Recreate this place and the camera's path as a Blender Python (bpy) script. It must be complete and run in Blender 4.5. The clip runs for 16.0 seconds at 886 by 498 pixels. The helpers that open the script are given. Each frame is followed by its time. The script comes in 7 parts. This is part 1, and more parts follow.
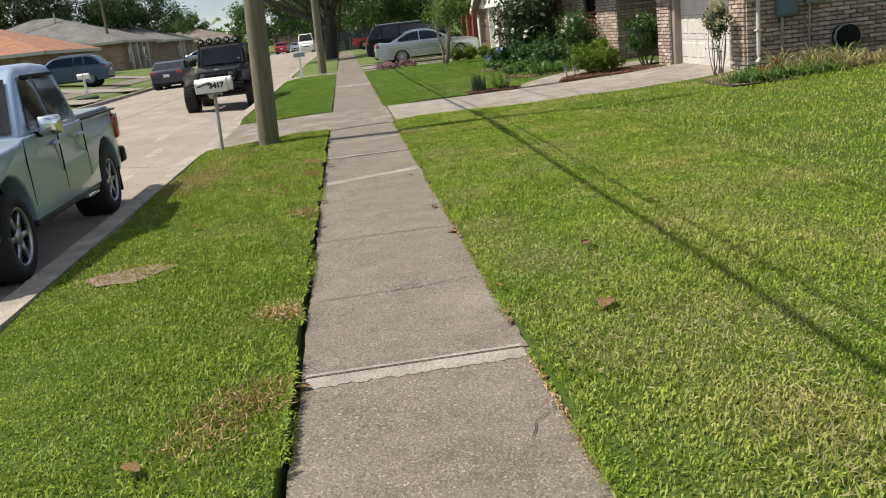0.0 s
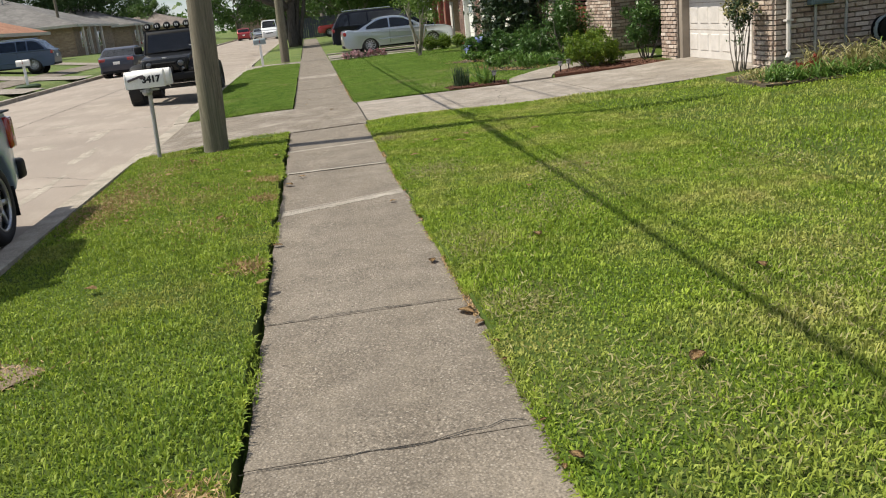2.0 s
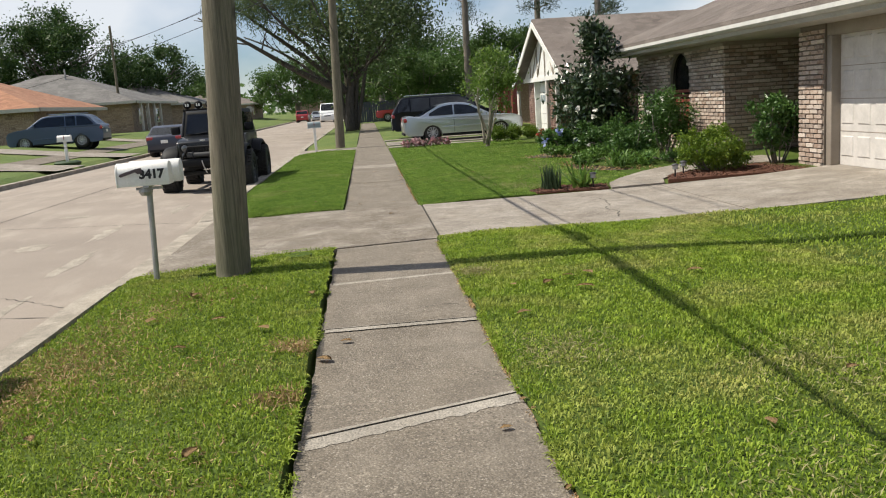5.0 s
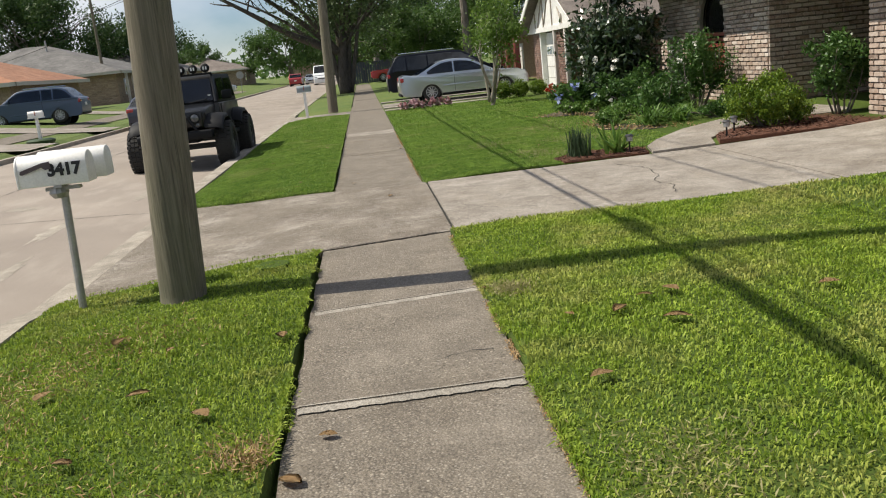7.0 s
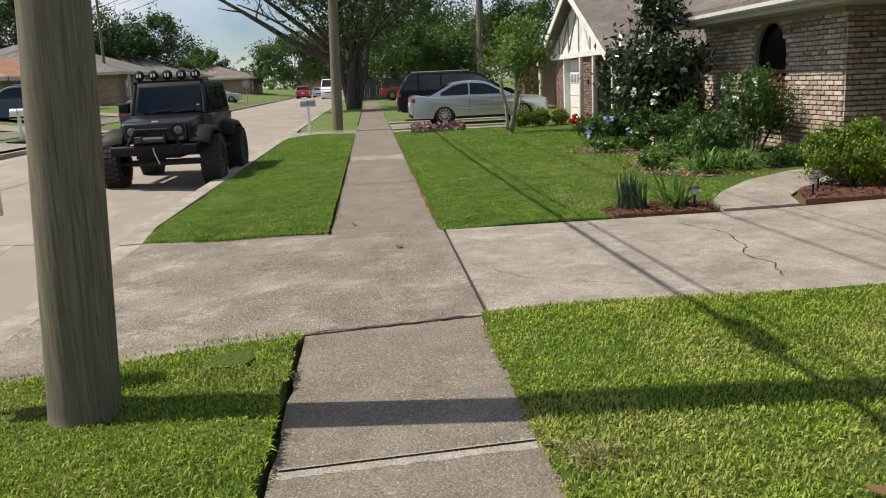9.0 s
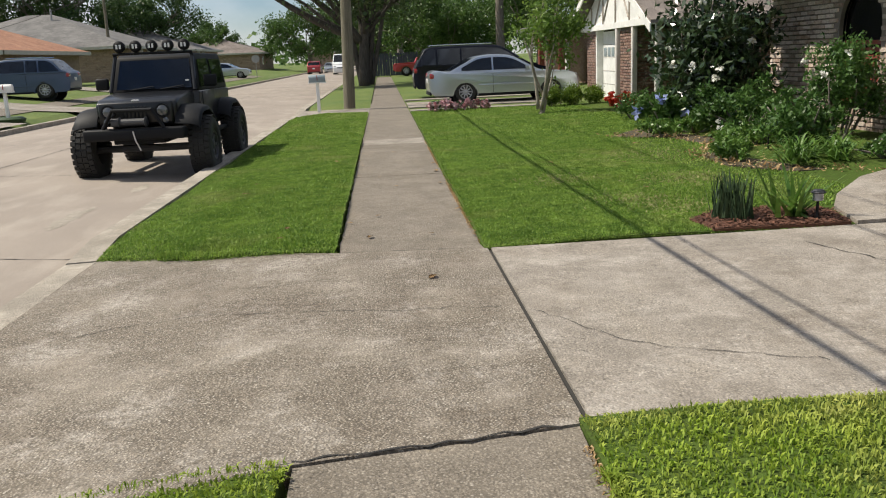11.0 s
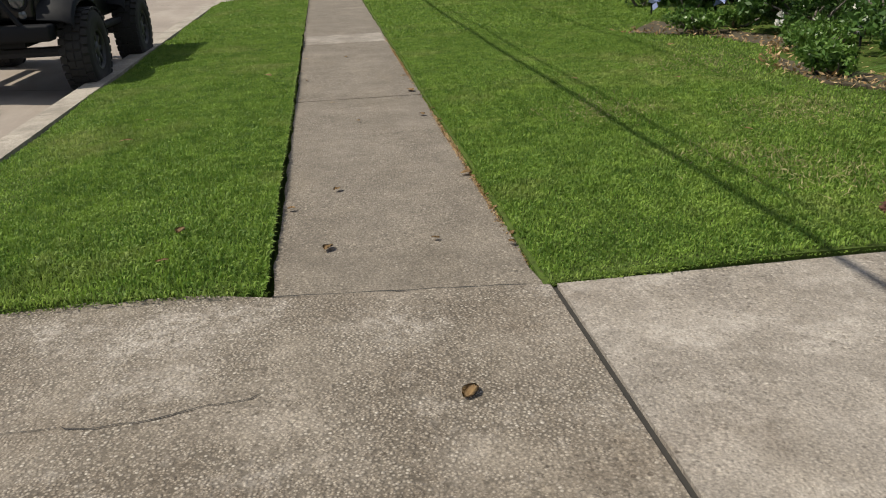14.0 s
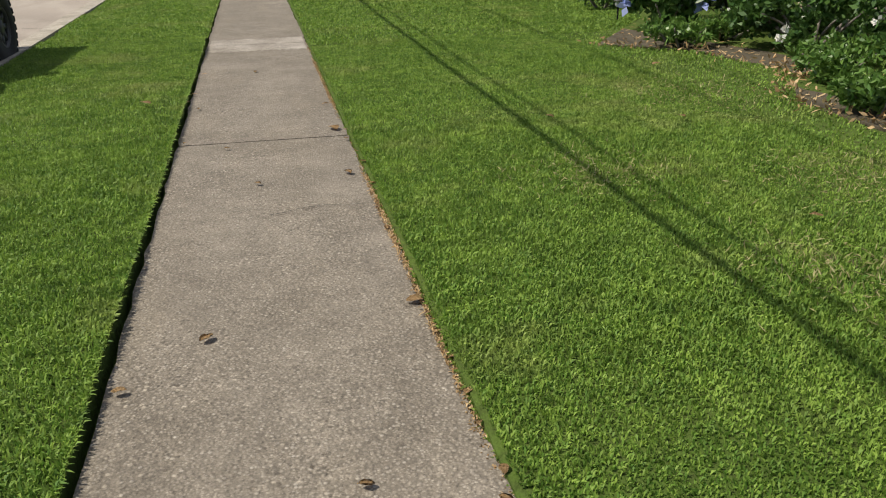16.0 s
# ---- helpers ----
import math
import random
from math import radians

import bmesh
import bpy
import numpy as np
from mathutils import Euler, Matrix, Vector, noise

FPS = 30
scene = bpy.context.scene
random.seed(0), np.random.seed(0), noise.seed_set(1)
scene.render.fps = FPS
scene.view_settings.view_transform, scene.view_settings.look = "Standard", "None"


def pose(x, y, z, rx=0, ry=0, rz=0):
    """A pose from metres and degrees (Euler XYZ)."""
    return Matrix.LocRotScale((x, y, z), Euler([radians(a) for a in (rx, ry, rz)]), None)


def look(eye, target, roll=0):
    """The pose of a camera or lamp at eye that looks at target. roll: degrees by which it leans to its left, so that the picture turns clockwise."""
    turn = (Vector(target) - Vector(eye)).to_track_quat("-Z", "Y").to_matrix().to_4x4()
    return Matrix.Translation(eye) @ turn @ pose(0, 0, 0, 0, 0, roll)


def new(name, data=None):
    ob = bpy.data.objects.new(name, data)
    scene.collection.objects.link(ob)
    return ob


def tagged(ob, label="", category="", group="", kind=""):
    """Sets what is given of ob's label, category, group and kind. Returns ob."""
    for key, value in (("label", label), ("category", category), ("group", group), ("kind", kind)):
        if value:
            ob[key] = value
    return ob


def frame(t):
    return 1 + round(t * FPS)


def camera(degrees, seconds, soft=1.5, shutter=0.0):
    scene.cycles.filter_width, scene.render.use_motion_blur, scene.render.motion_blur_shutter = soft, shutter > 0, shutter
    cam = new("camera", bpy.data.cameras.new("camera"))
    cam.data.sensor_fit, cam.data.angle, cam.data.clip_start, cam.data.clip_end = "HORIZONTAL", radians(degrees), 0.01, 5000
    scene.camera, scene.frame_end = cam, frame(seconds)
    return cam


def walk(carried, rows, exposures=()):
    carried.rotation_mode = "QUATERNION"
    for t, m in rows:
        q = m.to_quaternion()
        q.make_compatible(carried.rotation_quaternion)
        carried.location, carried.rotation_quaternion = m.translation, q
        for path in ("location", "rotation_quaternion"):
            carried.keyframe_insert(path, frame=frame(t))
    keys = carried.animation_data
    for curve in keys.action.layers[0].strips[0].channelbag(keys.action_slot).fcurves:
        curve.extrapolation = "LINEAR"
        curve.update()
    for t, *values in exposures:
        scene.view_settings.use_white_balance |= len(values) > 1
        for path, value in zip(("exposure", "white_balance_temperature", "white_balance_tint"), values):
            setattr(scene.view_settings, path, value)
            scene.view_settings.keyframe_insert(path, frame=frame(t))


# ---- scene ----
cam = camera(54.8, 16.0, 1.1)
PATH = [
    (0, (0.46, 1.093, 1.72), (0.626, 3.02, 1.211), -6.6),
    (0.5, (0.416, 1.676, 1.737), (0.63, 3.603, 1.247), -6.5),
    (1, (0.508, 2.308, 1.733), (0.712, 4.229, 1.216), -7.1),
    (1.5, (0.399, 2.901, 1.713), (0.624, 4.82, 1.198), -5.5),
    (2, (0.488, 3.559, 1.685), (0.73, 5.469, 1.143), -5.9),
    (2.5, (0.434, 4.185, 1.698), (0.649, 6.099, 1.159), -6.1),
    (3, (0.495, 4.761, 1.666), (0.731, 6.668, 1.109), -6.1),
    (3.5, (0.453, 5.386, 1.658), (0.637, 7.3, 1.105), -5.8),
    (4, (0.482, 5.979, 1.658), (0.685, 7.916, 1.204), -5.4),
    (4.5, (0.52, 6.574, 1.7), (0.68, 8.53, 1.315), -4.6),
    (4.7, (0.461, 6.835, 1.67), (0.617, 8.8, 1.333), -3.7),
    (6.8, (0.566, 9.288, 1.659), (0.699, 11.236, 1.228), -6.5),
    (7, (0.552, 9.512, 1.641), (0.692, 11.459, 1.206), -6.2),
    (7.5, (0.584, 10.098, 1.629), (0.77, 12.036, 1.169), -6.1),
    (8, (0.565, 10.727, 1.654), (0.74, 12.686, 1.291), -1.4),
    (8.5, (0.488, 11.243, 1.66), (0.675, 13.2, 1.297), -1.2),
    (9, (0.525, 11.818, 1.644), (0.675, 13.774, 1.255), -2.6),
    (9.2, (0.476, 12.083, 1.622), (0.618, 14.039, 1.23), -2.6),
    (11.3, (0.439, 14.514, 1.594), (0.552, 16.457, 1.132), -2.4),
    (11.5, (0.396, 14.742, 1.594), (0.503, 16.68, 1.112), -2.1),
    (12, (0.312, 15.316, 1.59), (0.447, 17.225, 1.01), -2.4),
    (12.5, (0.379, 15.919, 1.572), (0.516, 17.815, 0.951), -2.8),
    (13, (0.308, 16.484, 1.558), (0.455, 18.367, 0.899), -2.3),
    (13.5, (0.41, 17.079, 1.522), (0.64, 18.947, 0.845), -2.7),
    (14, (0.349, 17.663, 1.537), (0.575, 19.52, 0.83), -2.5),
    (14.5, (0.364, 18.16, 1.546), (0.636, 20.013, 0.847), -2.6),
    (15, (0.466, 18.727, 1.543), (0.784, 20.575, 0.848), -3.0),
    (15.5, (0.484, 19.253, 1.55), (0.831, 21.086, 0.827), -1.6),
    (16, (0.637, 19.808, 1.539), (1.013, 21.629, 0.8), -1.0),
]
EXPOSURES = [(0.0, 0.32), (4.5, 0.26), (9.0, 0.18), (11.5, 0.20), (12.5, 0.07), (13.5, -0.04), (14.2, 0.0), (15.0, 0.10), (16.0, 0.13)]
walk(cam, [(t, look(eye, target, roll)) for t, eye, target, roll in PATH], EXPOSURES)

# ---- world and sun ----
SUN_ELEV, SUN_AZ = 54.0, 172.5     # the sun stands over the street, shadows fall towards the houses


def make_world():
    w = bpy.data.worlds.new("sky")
    w.use_nodes = True
    nt = w.node_tree
    nt.nodes.clear()
    out = nt.nodes.new("ShaderNodeOutputWorld")
    bg = nt.nodes.new("ShaderNodeBackground")
    sky = nt.nodes.new("ShaderNodeTexSky")
    sky.sky_type = "NISHITA"
    sky.sun_disc = False
    sky.sun_elevation = radians(SUN_ELEV)
    sky.sun_rotation = radians(90 - SUN_AZ)
    sky.air_density, sky.dust_density, sky.ozone_density = 1.0, 0.3, 1.0
    co = nt.nodes.new("ShaderNodeTexCoord")
    mp = nt.nodes.new("ShaderNodeMapping")
    mp.inputs["Scale"].default_value = (1.6, 1.6, 3.0)
    nz = nt.nodes.new("ShaderNodeTexNoise")
    nz.inputs["Scale"].default_value = 1.6
    nz.inputs["Detail"].default_value = 6
    ramp = nt.nodes.new("ShaderNodeValToRGB")
    ramp.color_ramp.elements[0].position, ramp.color_ramp.elements[1].position = 0.40, 0.60
    mix = nt.nodes.new("ShaderNodeMixRGB")
    mix.inputs["Color2"].default_value = (11.0, 11.2, 11.5, 1)
    scale = nt.nodes.new("ShaderNodeMath")
    scale.operation = "MULTIPLY"
    scale.inputs[1].default_value = 0.8
    bg.inputs["Strength"].default_value = 0.070
    L = nt.links.new
    L(co.outputs["Generated"], mp.inputs["Vector"])
    L(mp.outputs["Vector"], nz.inputs["Vector"])
    L(nz.outputs["Fac"], ramp.inputs["Fac"])
    L(ramp.outputs["Color"], scale.inputs[0])
    L(scale.outputs["Value"], mix.inputs["Fac"])
    cool = nt.nodes.new("ShaderNodeMixRGB")
    cool.blend_type = "MULTIPLY"
    cool.inputs["Fac"].default_value = 1.0
    cool.inputs["Color2"].default_value = (0.86, 0.97, 1.16, 1)
    L(sky.outputs["Color"], cool.inputs["Color1"])
    L(cool.outputs["Color"], mix.inputs["Color1"])
    L(mix.outputs["Color"], bg.inputs["Color"])
    L(bg.outputs["Background"], out.inputs["Surface"])
    scene.world = w


make_world()
sun = new("sun", bpy.data.lights.new("sun", "SUN"))
sun.data.energy, sun.data.angle, sun.data.color = 5.0, radians(0.55), (1.0, 0.93, 0.80)
sa, se = radians(SUN_AZ), radians(SUN_ELEV)
sun_way = Vector((math.cos(sa) * math.cos(se), math.sin(sa) * math.cos(se), math.sin(se)))
sun.matrix_world = look(sun_way * 60, (0, 0, 0))

# ---- materials ----


class Mat:
    """A small node builder round one Principled material."""

    def __init__(self, name, rough=0.7, metal=0.0, color=(0.5, 0.5, 0.5)):
        self.m = bpy.data.materials.new(name)
        self.m.use_nodes = True
        self.nt = self.m.node_tree
        self.b = self.nt.nodes["Principled BSDF"]
        self.set("Roughness", rough)
        self.set("Metallic", metal)
        self.set("Base Color", (*color, 1))
        self.co = None

    def set(self, key, value):
        self.b.inputs[key].default_value = value
        return self

    def node(self, kind, **inputs):
        n = self.nt.nodes.new(kind)
        for k, v in inputs.items():
            n.inputs[k.replace("_", " ")].default_value = v
        return n

    def link(self, a, b):
        self.nt.links.new(a, b)

    def place(self, stretch=(1, 1, 1), local=False):
        if local:
            src = self.node("ShaderNodeTexCoord").outputs["Object"]
        else:
            src = self.node("ShaderNodeNewGeometry").outputs["Position"]
        mp = self.node("ShaderNodeMapping")
        mp.inputs["Scale"].default_value = stretch
        self.link(src, mp.inputs["Vector"])
        return mp.outputs["Vector"]

    def noise(self, scale, detail=4, stretch=(1, 1, 1), local=False, rough=0.55):
        n = self.node("ShaderNodeTexNoise", Scale=scale, Detail=detail, Roughness=rough)
        self.link(self.place(stretch, local), n.inputs["Vector"])
        return n.outputs["Fac"]

    def voronoi(self, scale, stretch=(1, 1, 1), feature="F1", out="Distance"):
        n = self.node("ShaderNodeTexVoronoi", Scale=scale)
        n.feature = feature
        self.link(self.place(stretch), n.inputs["Vector"])
        return n.outputs[out]

    def ramp(self, fac, *stops):
        r = self.node("ShaderNodeValToRGB")
        el = r.color_ramp.elements
        while len(el) < len(stops):
            el.new(0.5)
        for e, (p, c) in zip(el, stops):
            e.position = p
            e.color = (*c, 1) if isinstance(c, tuple) else (c, c, c, 1)
        self.link(fac, r.inputs["Fac"])
        return r.outputs["Color"]

    def mix(self, fac, a, b, mode="MIX"):
        n = self.node("ShaderNodeMixRGB")
        n.blend_type = mode
        for key, v in (("Fac", fac), ("Color1", a), ("Color2", b)):
            if isinstance(v, (int, float)):
                n.inputs[key].default_value = v if key == "Fac" else (v, v, v, 1)
            elif isinstance(v, tuple):
                n.inputs[key].default_value = (*v, 1)
            else:
                self.link(v, n.inputs[key])
        return n.outputs["Color"]

    def color(self, out):
        self.link(out, self.b.inputs["Base Color"])
        return self

    def bump(self, fac, strength=0.3, distance=0.01):
        n = self.node("ShaderNodeBump", Strength=strength, Distance=distance)
        self.link(fac, n.inputs["Height"])
        self.link(n.outputs["Normal"], self.b.inputs["Normal"])
        return self

    def island(self):
        return self.node("ShaderNodeNewGeometry").outputs["Random Per Island"]

    def piece(self):
        return self.node("ShaderNodeObjectInfo").outputs["Random"]


def concrete(name, base, dark, speck, scale=1.0, tint=(0.32, 0.26, 0.17), many=0.62, bare=0.0, paste=0.0):
    """Weathered broom-finished concrete with exposed aggregate."""
    m = Mat(name, 0.9)
    big = m.noise(0.9, 5)
    mid = m.noise(5.0, 6, rough=0.7)
    streak = m.noise(3.0, 4, (1.0, 0.25, 1))
    col = m.mix(m.ramp(big, (0.35, 0.0), (0.66, 1.0)), dark, base)
    col = m.mix(m.ramp(mid, (0.42, 0.0), (0.7, 0.55)), col, tuple(min(1, c * 1.32) for c in base))
    col = m.mix(m.ramp(streak, (0.5, 0.0), (0.75, 0.22)), col, tint)
    blot = m.noise(2.3, 7, rough=0.75)
    col = m.mix(m.ramp(blot, (0.40, 0.65), (0.58, 0.0)), col, tuple(c * 0.72 for c in dark))
    stones = m.voronoi(58 * scale, out="Color")
    stone_r = m.ramp(stones, (0.0, 0.25), (0.45, 0.85), (0.8, 1.25), (1.0, 2.3))
    dist = m.voronoi(58 * scale)
    worn = m.ramp(m.noise(1.7, 4), (0.38, 0.15), (0.62, 1.0))
    peb = m.mix(1.0, col, stone_r, "MULTIPLY")
    col = m.mix(m.mix(1.0, worn, m.ramp(dist, (0.3, speck), (0.75, 0.0)), "MULTIPLY"), col, peb)
    peb2 = m.voronoi(34 * scale, out="Color")
    far2 = m.voronoi(34 * scale)
    pick = m.mix(1.0, m.ramp(peb2, (many, 0.0), (many + 0.08, 1.0)), m.ramp(far2, (0.22, 1.0), (0.34, 0.0)), "MULTIPLY")
    col = m.mix(m.mix(1.0, pick, m.mix(1.0, worn, speck, "MULTIPLY"), "MULTIPLY"), col, (0.44, 0.385, 0.305))
    pick3 = m.mix(1.0, m.ramp(peb2, (0.92 - many, 1.0), (0.98 - many, 0.0)), m.ramp(far2, (0.25, 0.8), (0.36, 0.0)), "MULTIPLY")
    col = m.mix(m.mix(1.0, pick3, m.mix(1.0, worn, speck, "MULTIPLY"), "MULTIPLY"), col, (0.07, 0.055, 0.04))
    fine = m.noise(110, 4, rough=0.7)
    col = m.mix(0.7, col, m.ramp(fine, (0.3, 0.4), (0.7, 1.45)), "MULTIPLY")
    relief = m.mix(0.5, m.ramp(dist, (0.1, 1.0), (0.6, 0.0)), fine)
    if bare:
        # worn stretches where the paste is gone and the gravel stands out of dark gaps
        open_area = m.ramp(m.noise(1.25, 7, rough=0.68), (0.36, 0.45 * bare), (0.52, bare))
        gravel = m.voronoi(64)
        tone = m.voronoi(64, out="Color")
        stone = m.ramp(tone, (0.12, (0.15, 0.122, 0.09)), (0.42, (0.30, 0.258, 0.20)), (0.72, (0.41, 0.362, 0.30)), (0.93, (0.60, 0.55, 0.47)))
        bed = m.mix(m.ramp(gravel, (0.28, 0.0), (0.52, 1.0)), stone, (0.062, 0.049, 0.034))
        small = m.voronoi(118)
        pebble = m.ramp(m.voronoi(118, out="Color"), (0.15, (0.14, 0.11, 0.08)), (0.5, (0.28, 0.235, 0.18)), (0.9, (0.46, 0.41, 0.34)))
        grit = m.mix(m.ramp(small, (0.3, 0.0), (0.56, 1.0)), pebble, (0.10, 0.08, 0.058))
        bed = m.mix(m.ramp(m.noise(26, 4), (0.44, 0.0), (0.56, 1.0)), bed, grit)
        col = m.mix(open_area, col, bed)
        relief = m.mix(open_area, relief, m.ramp(gravel, (0.1, 1.0), (0.6, 0.0)))
    if paste:
        # pale blotches where the cement skin is still whole
        skin = m.mix(1.0, m.ramp(m.noise(1.5, 9, rough=0.76), (0.50, 0.0), (0.64, paste)), m.ramp(m.noise(19, 6, rough=0.8), (0.40, 0.0), (0.58, 1.0)), "MULTIPLY")
        stain = m.mix(1.0, m.ramp(m.noise(0.8, 8, rough=0.75), (0.50, 0.0), (0.64, paste)), m.ramp(m.noise(9, 5, rough=0.75), (0.36, 0.1), (0.62, 1.0)), "MULTIPLY")
        col = m.mix(stain, col, m.mix(1.0, col, (0.46, 0.38, 0.30), "MULTIPLY"))
        col = m.mix(skin, col, m.mix(0.7, (0.52, 0.475, 0.42), m.ramp(fine, (0.3, 0.6), (0.7, 1.3)), "MULTIPLY"))
    m.color(col)
    m.bump(relief, 0.9, 0.007)
    return m.m


def grass_mat(name, lush, mid, dry, dry_amount):
    m = Mat(name, 0.62)
    col = m.mix(m.island(), lush, mid)
    pat = m.noise(0.75, 5, rough=0.65)
    col = m.mix(m.ramp(pat, (0.52 - dry_amount, 0.0), (0.74 - dry_amount, 0.8)), col, dry)
    tuft = m.noise(2.4, 5, rough=0.7)
    col = m.mix(m.ramp(tuft, (0.46, 0.0), (0.7, 0.6)), col, tuple(c * 1.15 for c in mid))
    fine = m.noise(9.0, 3)
    col = m.mix(m.ramp(fine, (0.35, 0.0), (0.7, 0.6)), col, tuple(c * 0.5 for c in lush))
    m.color(col)
    tr = m.node("ShaderNodeBsdfTranslucent")
    m.link(col, tr.inputs["Color"])
    mx = m.node("ShaderNodeMixShader", Fac=0.35)
    m.link(m.b.outputs["BSDF"], mx.inputs[1])
    m.link(tr.outputs["BSDF"], mx.inputs[2])
    m.link(mx.outputs["Shader"], m.nt.nodes["Material Output"].inputs["Surface"])
    m.set("Specular IOR Level", 0.3)
    return m.m


def leaf_mat(name, a, b, rough=0.5, trans=0.25, spec=0.4):
    m = Mat(name, rough)
    col = m.mix(m.island(), a, b)
    col = m.mix(m.ramp(m.noise(1.3, 3), (0.35, 0.0), (0.7, 0.5)), col, tuple(c * 0.6 for c in a))
    m.color(col)
    tr = m.node("ShaderNodeBsdfTranslucent")
    m.link(col, tr.inputs["Color"])
    mx = m.node("ShaderNodeMixShader", Fac=trans)
    m.link(m.b.outputs["BSDF"], mx.inputs[1])
    m.link(tr.outputs["BSDF"], mx.inputs[2])
    m.link(mx.outputs["Shader"], m.nt.nodes["Material Output"].inputs["Surface"])
    m.set("Specular IOR Level", spec)
    return m.m


def soil_mat():
    m = Mat("turf_soil", 0.95)
    col = m.mix(m.ramp(m.noise(0.6, 5), (0.35, 0.0), (0.65, 1.0)), (0.058, 0.098, 0.017), (0.085, 0.125, 0.025))
    col = m.mix(m.ramp(m.noise(24, 4), (0.4, 0.0), (0.7, 0.7)), col, (0.045, 0.055, 0.018))
    m.color(col).bump(m.noise(40, 4), 0.7, 0.02)
    m.set("Specular IOR Level", 0.1)
    return m.m


def far_lawn_mat():
    m = Mat("far_lawn", 0.95)
    col = m.mix(m.ramp(m.noise(0.5, 5), (0.35, 0.0), (0.65, 1.0)), (0.09, 0.145, 0.022), (0.155, 0.19, 0.04))
    col = m.mix(m.ramp(m.noise(30, 4), (0.35, 0.0), (0.7, 0.7)), col, (0.05, 0.085, 0.015))
    m.color(col).bump(m.noise(35, 4), 0.8, 0.04)
    return m.m


def mulch_mat():
    m = Mat("mulch", 0.95)
    col = m.mix(m.island(), (0.075, 0.03, 0.018), (0.20, 0.085, 0.05))
    m.color(m.mix(m.ramp(m.noise(60, 3), (0.3, 0.0), (0.7, 0.6)), col, (0.05, 0.025, 0.015)))
    m.bump(m.noise(80, 3), 0.6, 0.01)
    return m.m


def road_mat():
    m = Mat("road_concrete", 0.9)
    col = m.mix(m.ramp(m.noise(0.35, 5), (0.35, 0.0), (0.65, 1.0)), (0.25, 0.21, 0.174), (0.31, 0.263, 0.218))
    col = m.mix(m.ramp(m.noise(2.2, 6, (1, 0.3, 1)), (0.5, 0.0), (0.72, 0.5)), col, (0.42, 0.37, 0.31))
    col = m.mix(0.5, col, m.ramp(m.noise(120, 3), (0.3, 0.6), (0.7, 1.25)), "MULTIPLY")
    m.color(col).bump(m.noise(90, 3), 0.4, 0.004)
    return m.m


def brick_mat(name, a, b, c):
    m = Mat(name, 0.92)
    r = m.piece()
    col = m.ramp(r, (0.0, a), (0.4, b), (0.75, c), (1.0, tuple(v * 0.62 for v in b)))
    isl = m.ramp(m.island(), (0.0, 0.68), (1.0, 1.22))
    col = m.mix(1.0, col, isl, "MULTIPLY")
    col = m.mix(m.ramp(m.noise(14, 5), (0.45, 0.0), (0.75, 0.7)), col, (0.55, 0.47, 0.40))
    m.color(m.mix(0.6, col, m.ramp(m.noise(70, 3), (0.3, 0.6), (0.7, 1.3)), "MULTIPLY"))
    m.bump(m.noise(55, 4), 0.6, 0.006)
    return m.m


def brick_island_mat(name, a, b, c):
    m = Mat(name, 0.92)
    col = m.ramp(m.island(), (0.0, a), (0.4, b), (0.75, c), (1.0, tuple(v * 0.62 for v in b)))
    col = m.mix(m.ramp(m.noise(14, 5), (0.45, 0.0), (0.75, 0.7)), col, (0.55, 0.47, 0.40))
    m.color(m.mix(0.6, col, m.ramp(m.noise(70, 3), (0.3, 0.6), (0.7, 1.3)), "MULTIPLY"))
    m.bump(m.noise(55, 4), 0.6, 0.006)
    return m.m


def painted(name, color, rough=0.55, wear=0.12, metal=0.0):
    m = Mat(name, rough, metal)
    dirt = m.ramp(m.noise(3.0, 5, rough=0.7), (0.4, 0.0), (0.75, 1.0))
    col = m.mix(dirt, color, tuple(c * (1 - 2 * wear) for c in color))
    m.color(m.mix(wear, col, m.ramp(m.noise(60, 3), (0.3, 0.3), (0.7, 1.5)), "MULTIPLY"))
    return m.m


def car_paint(name, color, metal=0.5, rough=0.32, coat=0.8):
    m = Mat(name, rough, metal)
    fl = m.noise(900, 2, local=True)
    m.color(m.mix(0.25, color, m.ramp(fl, (0.3, 0.6), (0.7, 1.5)), "MULTIPLY"))
    m.set("Coat Weight", coat)
    m.set("Coat Roughness", 0.06)
    return m.m


def shingle_mat(name, a, b):
    m = Mat(name, 0.95)
    col = m.mix(m.ramp(m.noise(0.8, 5), (0.35, 0.0), (0.65, 1.0)), a, b)
    col = m.mix(0.7, col, m.ramp(m.voronoi(3.3, (1, 1.0, 2.2), out="Color"), (0.0, 0.7), (1.0, 1.25)), "MULTIPLY")
    m.color(m.mix(0.5, col, m.ramp(m.noise(45, 3), (0.3, 0.5), (0.7, 1.4)), "MULTIPLY"))
    m.bump(m.noise(30, 3), 0.5, 0.01)
    return m.m


def bark_mat(name, a, b, stretch=(1, 1, 0.12), scale=22):
    m = Mat(name, 0.93)
    g = m.noise(scale, 6, stretch, rough=0.7)
    col = m.mix(m.ramp(g, (0.38, 0.0), (0.62, 1.0)), a, b)
    col = m.mix(m.ramp(m.noise(2.0, 4), (0.4, 0.0), (0.7, 0.5)), col, tuple(c * 0.6 for c in b))
    m.color(col).bump(g, 0.9, 0.03)
    return m.m


